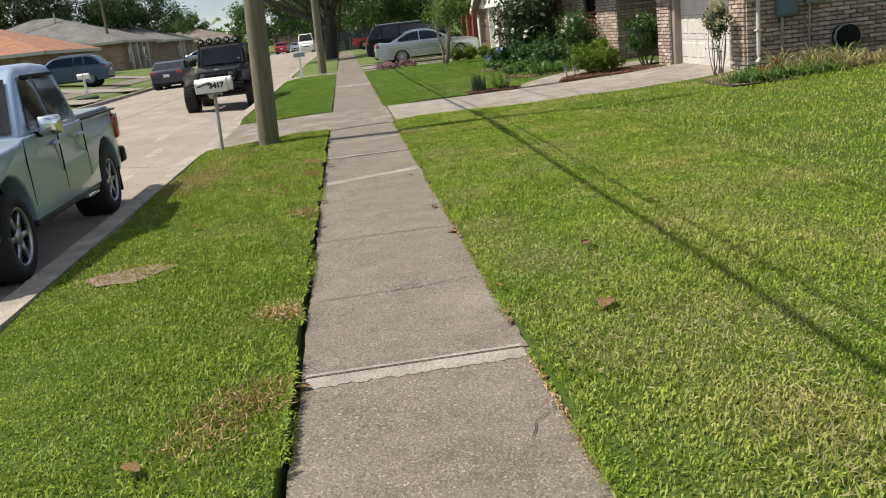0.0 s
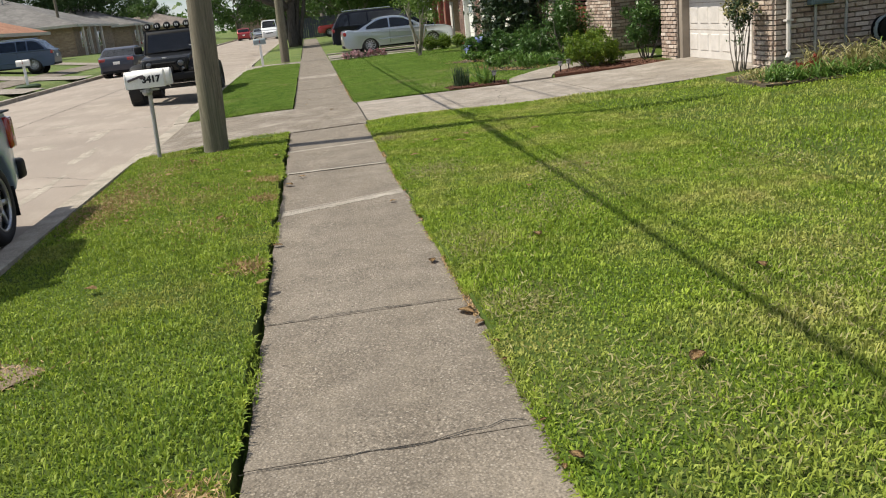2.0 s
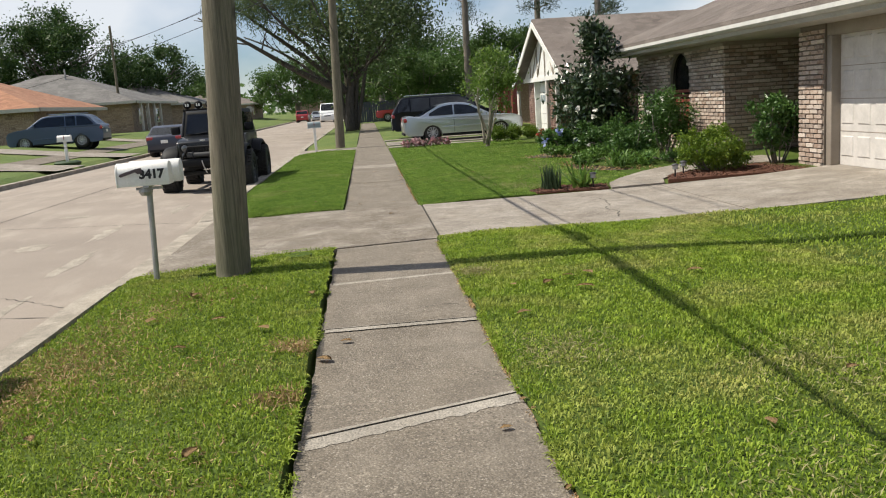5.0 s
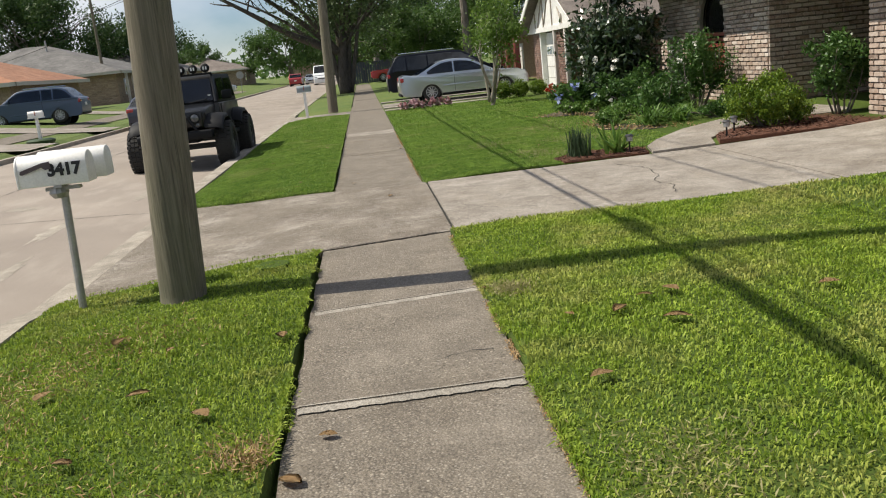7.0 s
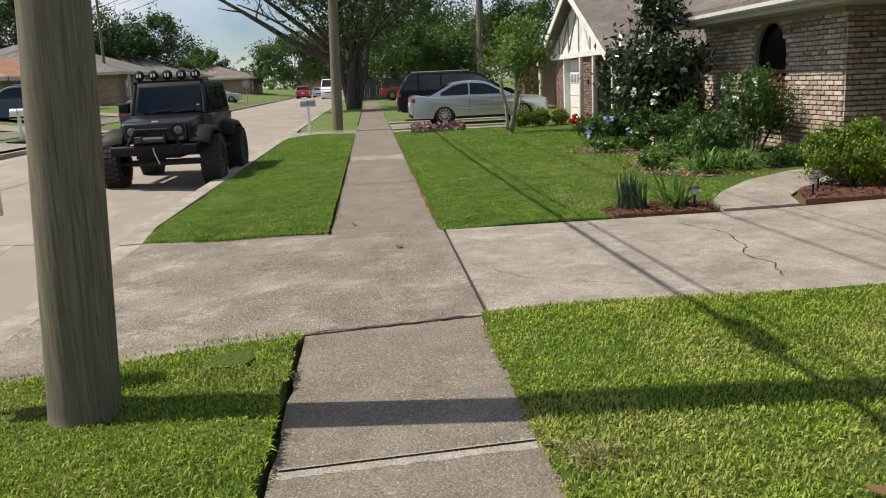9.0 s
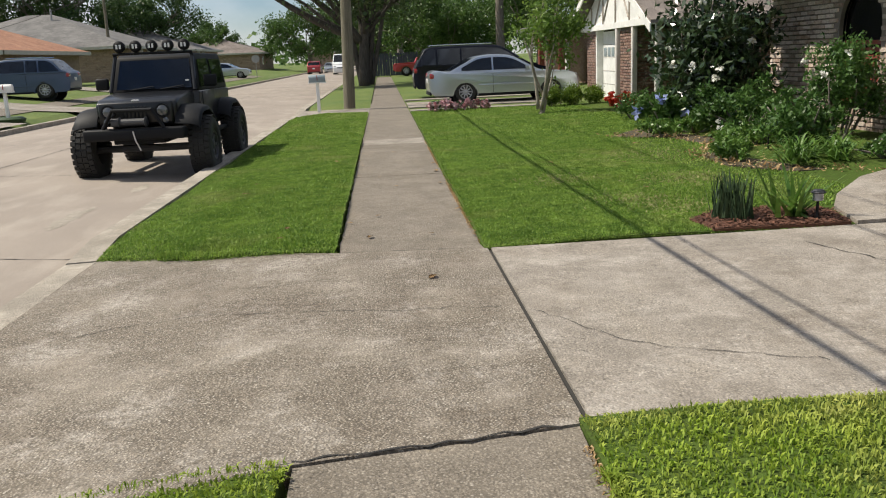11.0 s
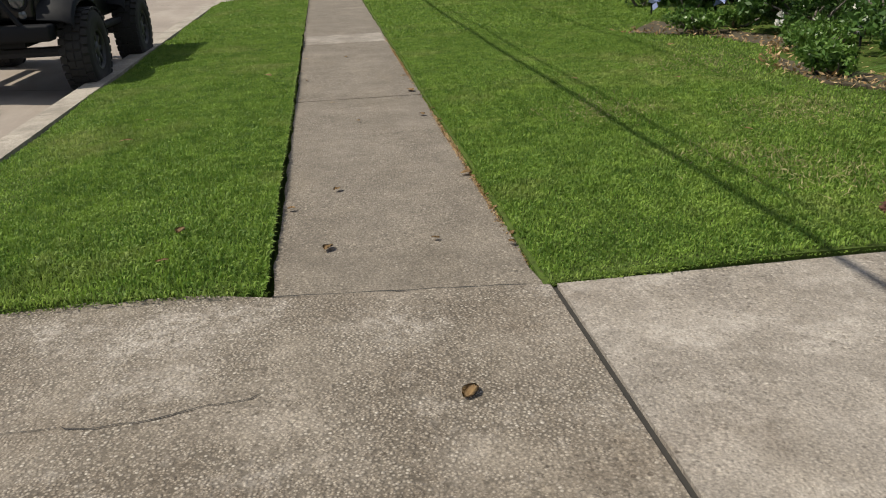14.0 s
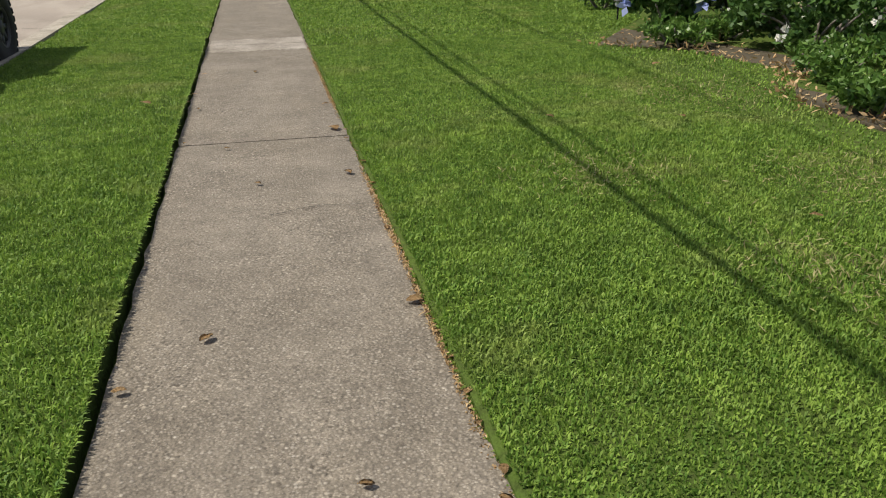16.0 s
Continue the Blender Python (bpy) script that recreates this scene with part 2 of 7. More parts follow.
def pole_mat(name):
    """Silvered, faintly green pole timber with fine upright checks and dark knots."""
    m = Mat(name, 0.92)
    g = m.noise(62, 7, (1, 1, 0.03), rough=0.7)
    col = m.ramp(g, (0.28, (0.06, 0.05, 0.036)), (0.46, (0.135, 0.117, 0.084)), (0.60, (0.20, 0.177, 0.132)), (0.8, (0.29, 0.262, 0.205)))
    col = m.mix(m.ramp(m.noise(3.2, 5, (1, 1, 0.35)), (0.42, 0.0), (0.68, 0.5)), col, (0.085, 0.092, 0.05))
    col = m.mix(m.ramp(m.noise(1.1, 4, (1, 1, 0.6)), (0.5, 0.0), (0.72, 0.5)), col, (0.13, 0.105, 0.075))
    crack = m.ramp(m.noise(85, 3, (1, 1, 0.012)), (0.29, 0.0), (0.36, 1.0))
    knot = m.ramp(m.voronoi(2.3, (1, 1, 0.7)), (0.07, 0.15), (0.17, 1.0))
    col = m.mix(1.0, col, m.mix(0.6, 1.0, crack), "MULTIPLY")
    m.color(m.mix(0.8, col, knot, "MULTIPLY"))
    m.bump(m.mix(0.5, g, crack), 0.7, 0.012)
    return m.m


M = {}
M["walk"] = concrete("sidewalk_concrete", (0.25, 0.217, 0.175), (0.17, 0.144, 0.112), 0.95, bare=0.42)
M["drive"] = concrete("driveway_concrete", (0.41, 0.37, 0.322), (0.285, 0.25, 0.21), 0.75, bare=0.36, paste=0.5)
M["apron"] = concrete("apron_concrete", (0.40, 0.355, 0.30), (0.25, 0.212, 0.166), 1.0, 0.9, many=0.56, bare=0.78, paste=0.55)
M["kerb"] = concrete("kerb_concrete", (0.40, 0.355, 0.295), (0.29, 0.255, 0.205), 0.4)
M["road"] = road_mat()
M["joint"] = painted("joint_filler", (0.035, 0.032, 0.028), 0.95)
M["lip"] = concrete("trowelled_edge", (0.38, 0.345, 0.295), (0.30, 0.27, 0.225), 0.3)
M["soil"] = soil_mat()
M["far_lawn"] = far_lawn_mat()
M["grass_dry"] = grass_mat("verge_grass", (0.145, 0.25, 0.022), (0.38, 0.465, 0.058), (0.48, 0.38, 0.15), -0.01)
M["grass_mid"] = grass_mat("lawn_grass", (0.15, 0.265, 0.02), (0.40, 0.50, 0.06), (0.60, 0.51, 0.20), 0.06)
M["grass_lush"] = grass_mat("clipped_grass", (0.10, 0.215, 0.026), (0.31, 0.44, 0.075), (0.48, 0.47, 0.17), -0.01)
M["bed_earth"] = painted("bed_earth", (0.075, 0.06, 0.035), 0.95)
M["dead"] = leaf_mat("dead_leaf", (0.30, 0.175, 0.07), (0.60, 0.44, 0.24), 0.8, 0.1)
M["mulch"] = mulch_mat()
M["pole"] = pole_mat("weathered_pole")
M["bark"] = bark_mat("grey_bark", (0.10, 0.085, 0.07), (0.24, 0.21, 0.18))
M["bark_dark"] = bark_mat("dark_oak_bark", (0.035, 0.03, 0.026), (0.095, 0.083, 0.07))
M["bark_pale"] = bark_mat("pale_bark", (0.25, 0.21, 0.17), (0.42, 0.37, 0.30), (1, 1, 0.3))
M["white"] = painted("white_paint", (0.80, 0.79, 0.76))
M["offwhite"] = painted("cream_paint", (0.60, 0.565, 0.53))
M["taupe"] = painted("taupe_trim", (0.30, 0.255, 0.21))
M["eave_metal"] = painted("grey_white_gutter", (0.52, 0.51, 0.48))
M["soffit"] = painted("soffit_paint", (0.45, 0.43, 0.39))
M["galv"] = painted("galvanised_pipe", (0.38, 0.38, 0.37), 0.5, 0.15, 0.6)
M["dark_metal"] = painted("dark_metal", (0.045, 0.045, 0.048), 0.5)
M["grey_box"] = painted("grey_enamel", (0.24, 0.29, 0.31), 0.45)
M["blue_box"] = painted("blue_grey_enamel", (0.12, 0.17, 0.22), 0.45)
M["black"] = painted("black_ink", (0.02, 0.02, 0.022), 0.6)
M["plastic"] = Mat("black_plastic", 0.6, 0.0, (0.007, 0.0075, 0.009)).set("Specular IOR Level", 0.22).m
M["rubber"] = painted("tyre_rubber", (0.022, 0.021, 0.02), 0.85)
M["flag"] = painted("faded_flag", (0.10, 0.075, 0.08), 0.7)
M["chrome"] = Mat("chrome", 0.12, 1.0, (0.75, 0.76, 0.78)).m
M["alloy"] = Mat("alloy_rim", 0.35, 0.9, (0.45, 0.46, 0.48)).m
M["glass"] = Mat("tinted_glass", 0.05, 0.0, (0.012, 0.014, 0.016)).set("Coat Weight", 1.0).set("Specular IOR Level", 0.8).m
M["dark_pane"] = Mat("dark_window_pane", 0.22, 0.0, (0.010, 0.010, 0.011)).set("Specular IOR Level", 0.3).m
M["lens_red"] = Mat("red_lens", 0.15, 0.0, (0.30, 0.012, 0.012)).set("Coat Weight", 1.0).m
M["lens_clear"] = Mat("clear_lens", 0.12, 0.3, (0.30, 0.31, 0.33)).set("Coat Weight", 1.0).m
M["lens_smoked"] = Mat("smoked_lens", 0.15, 0.2, (0.09, 0.095, 0.10)).set("Coat Weight", 1.0).m
M["p_truck"] = car_paint("slate_silver_paint", (0.36, 0.46, 0.59), 0.45, 0.36)
M["p_black"] = Mat("black_paint", 0.32, 0.0, (0.006, 0.0065, 0.0075)).set("Coat Weight", 0.3).set("Specular IOR Level", 0.3).m
M["p_silver"] = car_paint("silver_blue_paint", (0.47, 0.51, 0.56), 0.75, 0.28)
M["p_navy"] = Mat("dark_navy_paint", 0.35, 0.0, (0.006, 0.007, 0.013)).set("Coat Weight", 0.15).set("Specular IOR Level", 0.2).m
M["p_blue"] = car_paint("steel_blue_paint", (0.035, 0.062, 0.115), 0.1, 0.42, 0.25)
M["p_plum"] = car_paint("dark_slate_paint", (0.028, 0.032, 0.052), 0.1, 0.42, 0.35)
M["p_red"] = car_paint("red_paint", (0.30, 0.012, 0.015), 0.2)
M["p_white"] = car_paint("white_car_paint", (0.75, 0.76, 0.77), 0.0)
M["brick"] = brick_mat("blush_brick", (0.56, 0.44, 0.36), (0.34, 0.235, 0.18), (0.70, 0.60, 0.52))
M["brick_far"] = brick_island_mat("blush_brick_wall", (0.56, 0.44, 0.36), (0.34, 0.235, 0.18), (0.70, 0.60, 0.52))
M["brick_red"] = brick_island_mat("red_brick", (0.18, 0.085, 0.06), (0.13, 0.06, 0.045), (0.25, 0.14, 0.10))
M["brick_tan"] = brick_island_mat("tan_brick", (0.27, 0.19, 0.135), (0.22, 0.15, 0.10), (0.32, 0.235, 0.17))
M["mortar"] = painted("raked_mortar", (0.205, 0.172, 0.142), 0.95)
M["roof_brown"] = shingle_mat("brown_shingle", (0.14, 0.115, 0.10), (0.20, 0.17, 0.15))
M["roof_grey"] = shingle_mat("grey_shingle", (0.115, 0.11, 0.105), (0.17, 0.163, 0.155))
M["roof_orange"] = shingle_mat("rust_shingle", (0.28, 0.13, 0.075), (0.36, 0.185, 0.11))
M["wood_red"] = painted("red_painted_wood", (0.22, 0.05, 0.035))
M["fence"] = painted("blue_grey_fence", (0.035, 0.05, 0.065))
M["magnolia"] = leaf_mat("magnolia_leaf", (0.022, 0.05, 0.015), (0.055, 0.085, 0.03), 0.28, 0.08, 0.7)
M["shrub"] = leaf_mat("shrub_leaf", (0.045, 0.11, 0.022), (0.11, 0.20, 0.045), 0.38, 0.28)
M["hedge"] = leaf_mat("yellow_green_leaf", (0.07, 0.145, 0.016), (0.24, 0.33, 0.03), 0.45, 0.3)
M["strap"] = leaf_mat("strap_leaf", (0.07, 0.16, 0.025), (0.18, 0.29, 0.06), 0.38, 0.3)
M["straw"] = leaf_mat("straw_blade", (0.30, 0.29, 0.11), (0.50, 0.44, 0.22), 0.6, 0.3)
M["myrtle"] = leaf_mat("myrtle_leaf", (0.10, 0.19, 0.03), (0.22, 0.32, 0.06), 0.45, 0.4)
M["oak"] = leaf_mat("oak_leaf", (0.03, 0.075, 0.018), (0.085, 0.14, 0.035), 0.5, 0.3)
M["oak_old"] = leaf_mat("old_oak_leaf", (0.05, 0.09, 0.03), (0.13, 0.175, 0.065), 0.5, 0.35)
M["oak_far"] = leaf_mat("tree_leaf", (0.05, 0.11, 0.022), (0.12, 0.20, 0.045), 0.5, 0.35)
M["pine"] = leaf_mat("pine_needle", (0.03, 0.055, 0.025), (0.06, 0.09, 0.04), 0.6, 0.15)
M["rosemary"] = leaf_mat("dusky_leaf", (0.03, 0.06, 0.024), (0.065, 0.105, 0.045), 0.6, 0.1)
M["petal_white"] = leaf_mat("white_petal", (0.75, 0.74, 0.66), (0.82, 0.81, 0.76), 0.6, 0.2)
M["petal_blue"] = leaf_mat("blue_petal", (0.22, 0.28, 0.60), (0.42, 0.48, 0.75), 0.6, 0.2)
M["petal_red"] = leaf_mat("red_petal", (0.42, 0.03, 0.02), (0.60, 0.09, 0.04), 0.6, 0.2)
M["petal_rust"] = leaf_mat("rust_leaf", (0.20, 0.035, 0.02), (0.36, 0.08, 0.04), 0.6, 0.2)
M["petal_pink"] = leaf_mat("pink_petal", (0.45, 0.18, 0.22), (0.68, 0.50, 0.50), 0.6, 0.2)

# ---- mesh helpers ----


def finish(name, bm, mat, parent=None, label="", smooth=False):
    me = bpy.data.meshes.new(name)
    bmesh.ops.recalc_face_normals(bm, faces=bm.faces)
    if smooth:
        for f in bm.faces:
            f.smooth = True
    bm.to_mesh(me)
    bm.free()
    me.materials.append(mat)
    ob = new(name, me)
    if parent:
        ob.parent = parent
    if label:
        ob["label"] = label
    return ob


def part(name, bm, mat, parent, label="", smooth=False):
    return finish(name, bm, mat, parent, label, smooth)


def thing(name, label, category, m=None, group=""):
    e = new(name)
    e.empty_display_size = 0.2
    if m is not None:
        e.matrix_world = m
    return tagged(e, label, category, group)


def setting(name, bm, mat, label, category="", smooth=False):
    return tagged(finish(name, bm, mat, None, "", smooth), label, category or name.split("_")[0], "", "structure")


def soften(ob, width=0.02, segments=2, angle=40):
    b = ob.modifiers.new("bevel", "BEVEL")
    b.width, b.segments, b.limit_method, b.angle_limit = width, segments, "ANGLE", radians(angle)
    for p in ob.data.polygons:
        p.use_smooth = True
    return ob


def box(bm, x0, x1, y0, y1, z0, z1):
    v = [bm.verts.new((x, y, z)) for z in (z0, z1) for x, y in ((x0, y0), (x1, y0), (x1, y1), (x0, y1))]
    for f in ((0, 1, 2, 3), (4, 5, 6, 7), (0, 1, 5, 4), (1, 2, 6, 5), (2, 3, 7, 6), (3, 0, 4, 7)):
        bm.faces.new([v[i] for i in f])
    return v


def tube(bm, path, radii, n=10, cap=True):
    """A round tube through the points of path."""
    rings = []
    pts = [Vector(p) for p in path]
    if isinstance(radii, (int, float)):
        radii = [radii] * len(pts)
    for i, p in enumerate(pts):
        way = (pts[min(i + 1, len(pts) - 1)] - pts[max(i - 1, 0)]).normalized()
        side = way.cross(Vector((0, 0, 1)) if abs(way.z) < 0.9 else Vector((1, 0, 0))).normalized()
        up = side.cross(way)
        rings.append([bm.verts.new(p + radii[i] * (math.cos(a) * side + math.sin(a) * up)) for a in (math.tau * k / n for k in range(n))])
    for a, b in zip(rings, rings[1:]):
        for k in range(n):
            bm.faces.new((a[k], a[(k + 1) % n], b[(k + 1) % n], b[k]))
    if cap:
        bm.faces.new(rings[0])
        bm.faces.new(rings[-1])


def lathe(bm, profile, n=24, axis="Z", origin=(0, 0, 0), hollow=False):
    """Turns (radius, height) points about an axis; hollow joins the last point to the first."""
    o = Vector(origin)
    rings = []
    for r, h in profile:
        ring = []
        for k in range(n):
            a = math.tau * k / n
            c, s = r * math.cos(a), r * math.sin(a)
            ring.append(bm.verts.new(o + Vector({"Z": (c, s, h), "X": (h, c, s), "Y": (c, h, s)}[axis])))
        rings.append(ring)
    for a, b in zip(rings, rings[1:]):
        for k in range(n):
            bm.faces.new((a[k], a[(k + 1) % n], b[(k + 1) % n], b[k]))
    if hollow:
        for k in range(n):
            bm.faces.new((rings[-1][k], rings[-1][(k + 1) % n], rings[0][(k + 1) % n], rings[0][k]))
        return
    bm.faces.new(rings[0])
    bm.faces.new(rings[-1])


def slab(bm, outline, z0, z1):
    """A flat slab over a plan outline."""
    a = [bm.verts.new((x, y, z0)) for x, y in outline]
    b = [bm.verts.new((x, y, z1)) for x, y in outline]
    bm.faces.new(a[::-1])
    bm.faces.new(b)
    n = len(a)
    for i in range(n):
        bm.faces.new((a[i], a[(i + 1) % n], b[(i + 1) % n], b[i]))


def prism(bm, outline, x0, x1):
    """A prism along x over an outline in (y, z)."""
    a = [bm.verts.new((x0, y, z)) for y, z in outline]
    b = [bm.verts.new((x1, y, z)) for y, z in outline]
    bm.faces.new(a)
    bm.faces.new(b[::-1])
    n = len(a)
    for i in range(n):
        bm.faces.new((a[i], b[i], b[(i + 1) % n], a[(i + 1) % n]))
    return a, b


def quads(name, corners, mat, parent=None):
    """One mesh from an array of quads, (n, 4, 3)."""
    n = len(corners)
    me = bpy.data.meshes.new(name)
    me.vertices.add(4 * n)
    me.vertices.foreach_set("co", np.ascontiguousarray(corners, dtype=np.float32).ravel())
    me.loops.add(4 * n)
    me.loops.foreach_set("vertex_index", np.arange(4 * n, dtype=np.int32))
    me.polygons.add(n)
    me.polygons.foreach_set("loop_start", np.arange(0, 4 * n, 4, dtype=np.int32))
    me.update(calc_edges=True)
    me.materials.append(mat)
    ob = new(name, me)
    if parent:
        ob.parent = parent
    return ob


def leaf_quads(rng, centre, length, width, up=0.0):
    """Leaves, kite shaped, turned at random; up lifts their tips."""
    n = len(centre)
    way = rng.normal(size=(n, 3))
    way[:, 2] += up
    way /= np.linalg.norm(way, axis=1)[:, None]
    side = np.cross(way, rng.normal(size=(n, 3)))
    side /= np.linalg.norm(side, axis=1)[:, None]
    nor = np.cross(way, side)
    ln = length * rng.uniform(0.6, 1.3, (n, 1))
    wd = width * rng.uniform(0.7, 1.2, (n, 1))
    mid = centre + way * ln * 0.45 + nor * ln * 0.08
    return np.stack([centre, mid - side * wd / 2, centre + way * ln, mid + side * wd / 2], axis=1)


def clumped(rng, n, clumps, centre, radii, spread, hollow=0.55):
    """Points in clumps that lie through an uneven ellipsoid."""
    d = rng.normal(size=(clumps, 3))
    d /= np.linalg.norm(d, axis=1)[:, None]
    r = rng.uniform(hollow, 1.0, (clumps, 1)) * rng.uniform(0.75, 1.12, (clumps, 1))
    heart = d * r * np.array(radii) + np.array(centre)
    pick = rng.integers(0, clumps, n)
    size = rng.uniform(0.5, 1.3, clumps)[pick][:, None]
    return heart[pick] + rng.normal(size=(n, 3)) * spread * size


# ---- lie of the land ----
WALK_L, WALK_R = 0.0, 1.22
KERB_IN, KERB_OUT = -2.20, -2.55
FAR_KERB = -10.3
DRIVE_N, DRIVE_F = 17.62, 21.12
ROAD_Z = -0.15
TRENCH = -0.034      # bare trimmed groove between the verge and the walk


def ramp(x, *stops):
    xs, zs = zip(*stops)
    return float(np.interp(x, xs, zs))


def ground_z(x, y):
    """Height of the turf."""
    if x < FAR_KERB:
        return ramp(x, (-60, 1.0), (-17, 0.75), (-12.4, 0.22), (FAR_KERB, 0.06))
    if x < KERB_OUT:
        return -0.4
    if x < WALK_L:
        z = ramp(x, (KERB_IN, -0.02), (-1.2, 0.045), (-0.3, 0.05), (WALK_L, 0.035)) + 0.012 * math.sin(x * 3.1 + y * 1.7)
        gap = max(y - ramp(x, (-2.2, 21.85), (-1.2, 21.42), (0, 21.3)), ramp(x, (-2.2, 16.85), (-1.1, 17.05), (0, 17.40)) - y)
        if 0 <= gap < 0.45:
            low = ramp(x, (-2.2, -0.065), (-0.6, 0.004), (0, 0.012))
            z = low + (z - low) * math.sin(gap / 0.45 * math.pi / 2)
        return z
    return ramp(x, (WALK_R, 0.02), (2.0, 0.035), (5, 0.03), (7, 0.075), (9, 0.16), (60, 0.5)) + 0.012 * math.sin(x * 2.1 + y * 1.3)


def paved(x, y):
    """Where the turf gives way to paving."""
    if WALK_L <= x <= WALK_R or FAR_KERB - 0.2 <= x <= KERB_IN - 0.003:
        return True
    if x > WALK_R and x < 8.4 and DRIVE_N <= y <= DRIVE_F:
        return True
    near = ramp(x, (-2.2, 16.85), (-1.1, 17.05), (0, 17.40), (1.2, 17.6))
    far = ramp(x, (-2.2, 21.85), (-1.2, 21.42), (0, 21.3))
    if KERB_IN - 0.003 <= x <= WALK_L and (near <= y <= far or 40.2 <= y <= 43.2):
        return True
    return False


def build_ground():
    eps = 0.004
    xs = [-700, -300, -120, -60, -40, -28, -20, -17, -14.5, -13.7, -12.4, -11.2, FAR_KERB - 0.2, FAR_KERB, FAR_KERB + eps, -8, -5, KERB_OUT,
          KERB_IN - eps, KERB_IN]
    xs += list(np.linspace(-2.0, -0.25, 8)) + [TRENCH - 0.012, TRENCH + 0.004, WALK_L - 0.02, WALK_L - eps, WALK_L, WALK_R, WALK_R + eps, WALK_R + 0.03]
    xs += list(np.linspace(1.5, 8.4, 24)) + [9, 10, 12, 16, 22, 30, 45, 80, 160, 400, 700]
    ys = [-700, -300, -100, -40, -15, -6, -2] + list(np.linspace(0, 16.5, 34)) + list(np.arange(16.6, 17.46, 0.05)) + [DRIVE_N - eps, DRIVE_N, DRIVE_F, DRIVE_F + eps,
          ] + list(np.arange(21.2, 21.95, 0.05)) + list(np.linspace(22.3, 40, 36)) + [40.2, 43.2, 46, 52, 60, 75, 100, 150, 300, 700]
    bm = bmesh.new()
    grid = []
    for y in ys:
        row = []
        for x in xs:
            z = ground_z(x, y)
            if KERB_OUT <= x <= KERB_IN - eps / 2 or FAR_KERB - 0.1 < x < KERB_OUT:
                z = -0.4
            elif WALK_L - eps / 2 < x < WALK_R + eps / 2 or paved(x, y):
                z = -0.14
            elif TRENCH < x < WALK_L and y < 40:
                z = -0.075
            row.append(bm.verts.new((x, y, z)))
        grid.append(row)
    for a, b in zip(grid, grid[1:]):
        for i in range(len(xs) - 1):
            bm.faces.new((a[i], a[i + 1], b[i + 1], b[i]))
    bm.faces.ensure_lookup_table()
    for f in bm.faces:
        c = f.calc_center_median()
        if -2.7 < c.x < 10.6 and -2 < c.y < 40.2:
            f.material_index = 1
    ob = setting("ground", bm, M["far_lawn"], "green clipped lawn ground with soil edges", "ground")
    ob.data.materials.append(M["soil"])
    return ob


build_ground()

# ---- road and kerbs ----
bm = bmesh.new()
road_profile = [(KERB_OUT, ROAD_Z - 0.02), (-3.2, -0.13), (-6.4, -0.02), (-9.6, -0.06), (FAR_KERB, -0.09)]
rows = [[bm.verts.new((x, y, z)) for x, z in road_profile] for y in (-200, -20, 0, 6, 12, 18, 24, 30, 40, 60, 90, 150, 400)]
for a, b in zip(rows, rows[1:]):
    for i in range(4):
        bm.faces.new((a[i], a[i + 1], b[i + 1], b[i]))
road = setting("road", bm, M["road"], "sunlit pale concrete residential street with worn patches", "road")


def road_z(x):
    return float(np.interp(x, [-10.3, -9.6, -6.4, -3.2, KERB_OUT], [-0.09, -0.06, -0.02, -0.13, ROAD_Z - 0.02]))


def kerb_stretch(y0, y1, lower=False, ends=(0.0, 0.0)):
    bm = bmesh.new()
    section = lambda top: [(KERB_OUT, -0.4), (KERB_OUT, ROAD_Z + 0.005), (KERB_OUT + 0.05, top - 0.025), (KERB_OUT + 0.08, top), (KERB_IN - 0.006, top + 0.008), (KERB_IN - 0.006, -0.4)]
    stops = [(y0, -0.085), (y1, -0.085)] if lower else [(y0, ends[0]), (min(y0 + 0.7, y1), 0.0), (max(y1 - 0.7, y0 + 0.71), 0.0), (y1, ends[1])]
    rings = [[bm.verts.new((x, y, z)) for x, z in section(top)] for y, top in stops]
    for a, b in zip(rings, rings[1:]):
        for i in range(6):
            j = (i + 1) % 6
            bm.faces.new((a[i], a[j], b[j], b[i]))
    bm.faces.new(rings[0])
    bm.faces.new(rings[-1])
    return bm


kerb_base = tagged(new("kerb"), "pale worn concrete kerb along the verge", "kerb", "", "structure")
for y0, y1, low in [(-40, -3, 0), (-3, 1.6, 0), (1.6, 5.5, 0), (5.5, 9.6, 0), (9.6, 13.2, 0), (13.2, 16.8, 0), (16.81, 21.84, 1), (21.86, 26.2, 0), (26.2, 30.6, 0),
                    (30.6, 35.2, 0), (35.2, 39.9, 0), (39.9, 43.4, 1), (43.4, 50, 0), (50, 62, 0), (62, 120, 0)]:
    part("kerb_stone", kerb_stretch(y0 + 0.006, y1 - 0.006, low, (-0.08 if y0 in (21.86, 43.4) else 0, -0.08 if y1 in (16.8, 39.9) else 0)), M["kerb"], kerb_base)
bm = bmesh.new()
box(bm, FAR_KERB - 0.22, FAR_KERB + 0.0, -60, 150, -0.4, 0.05)
setting("kerb_far", bm, M["kerb"], "pale concrete kerb on the far side of the street", "kerb")
bm = bmesh.new()
rows = [[bm.verts.new((x, y, ground_z(x, y) + 0.03)) for x in (-13.6, -12.4)] for y in (-40, 0, 20, 40, 60, 80, 110)]
for a, b in zip(rows, rows[1:]):
    bm.faces.new((a[0], a[1], b[1], b[0]))
setting("pavement_far", bm, M["walk"], "pale concrete pavement across the street", "pavement")
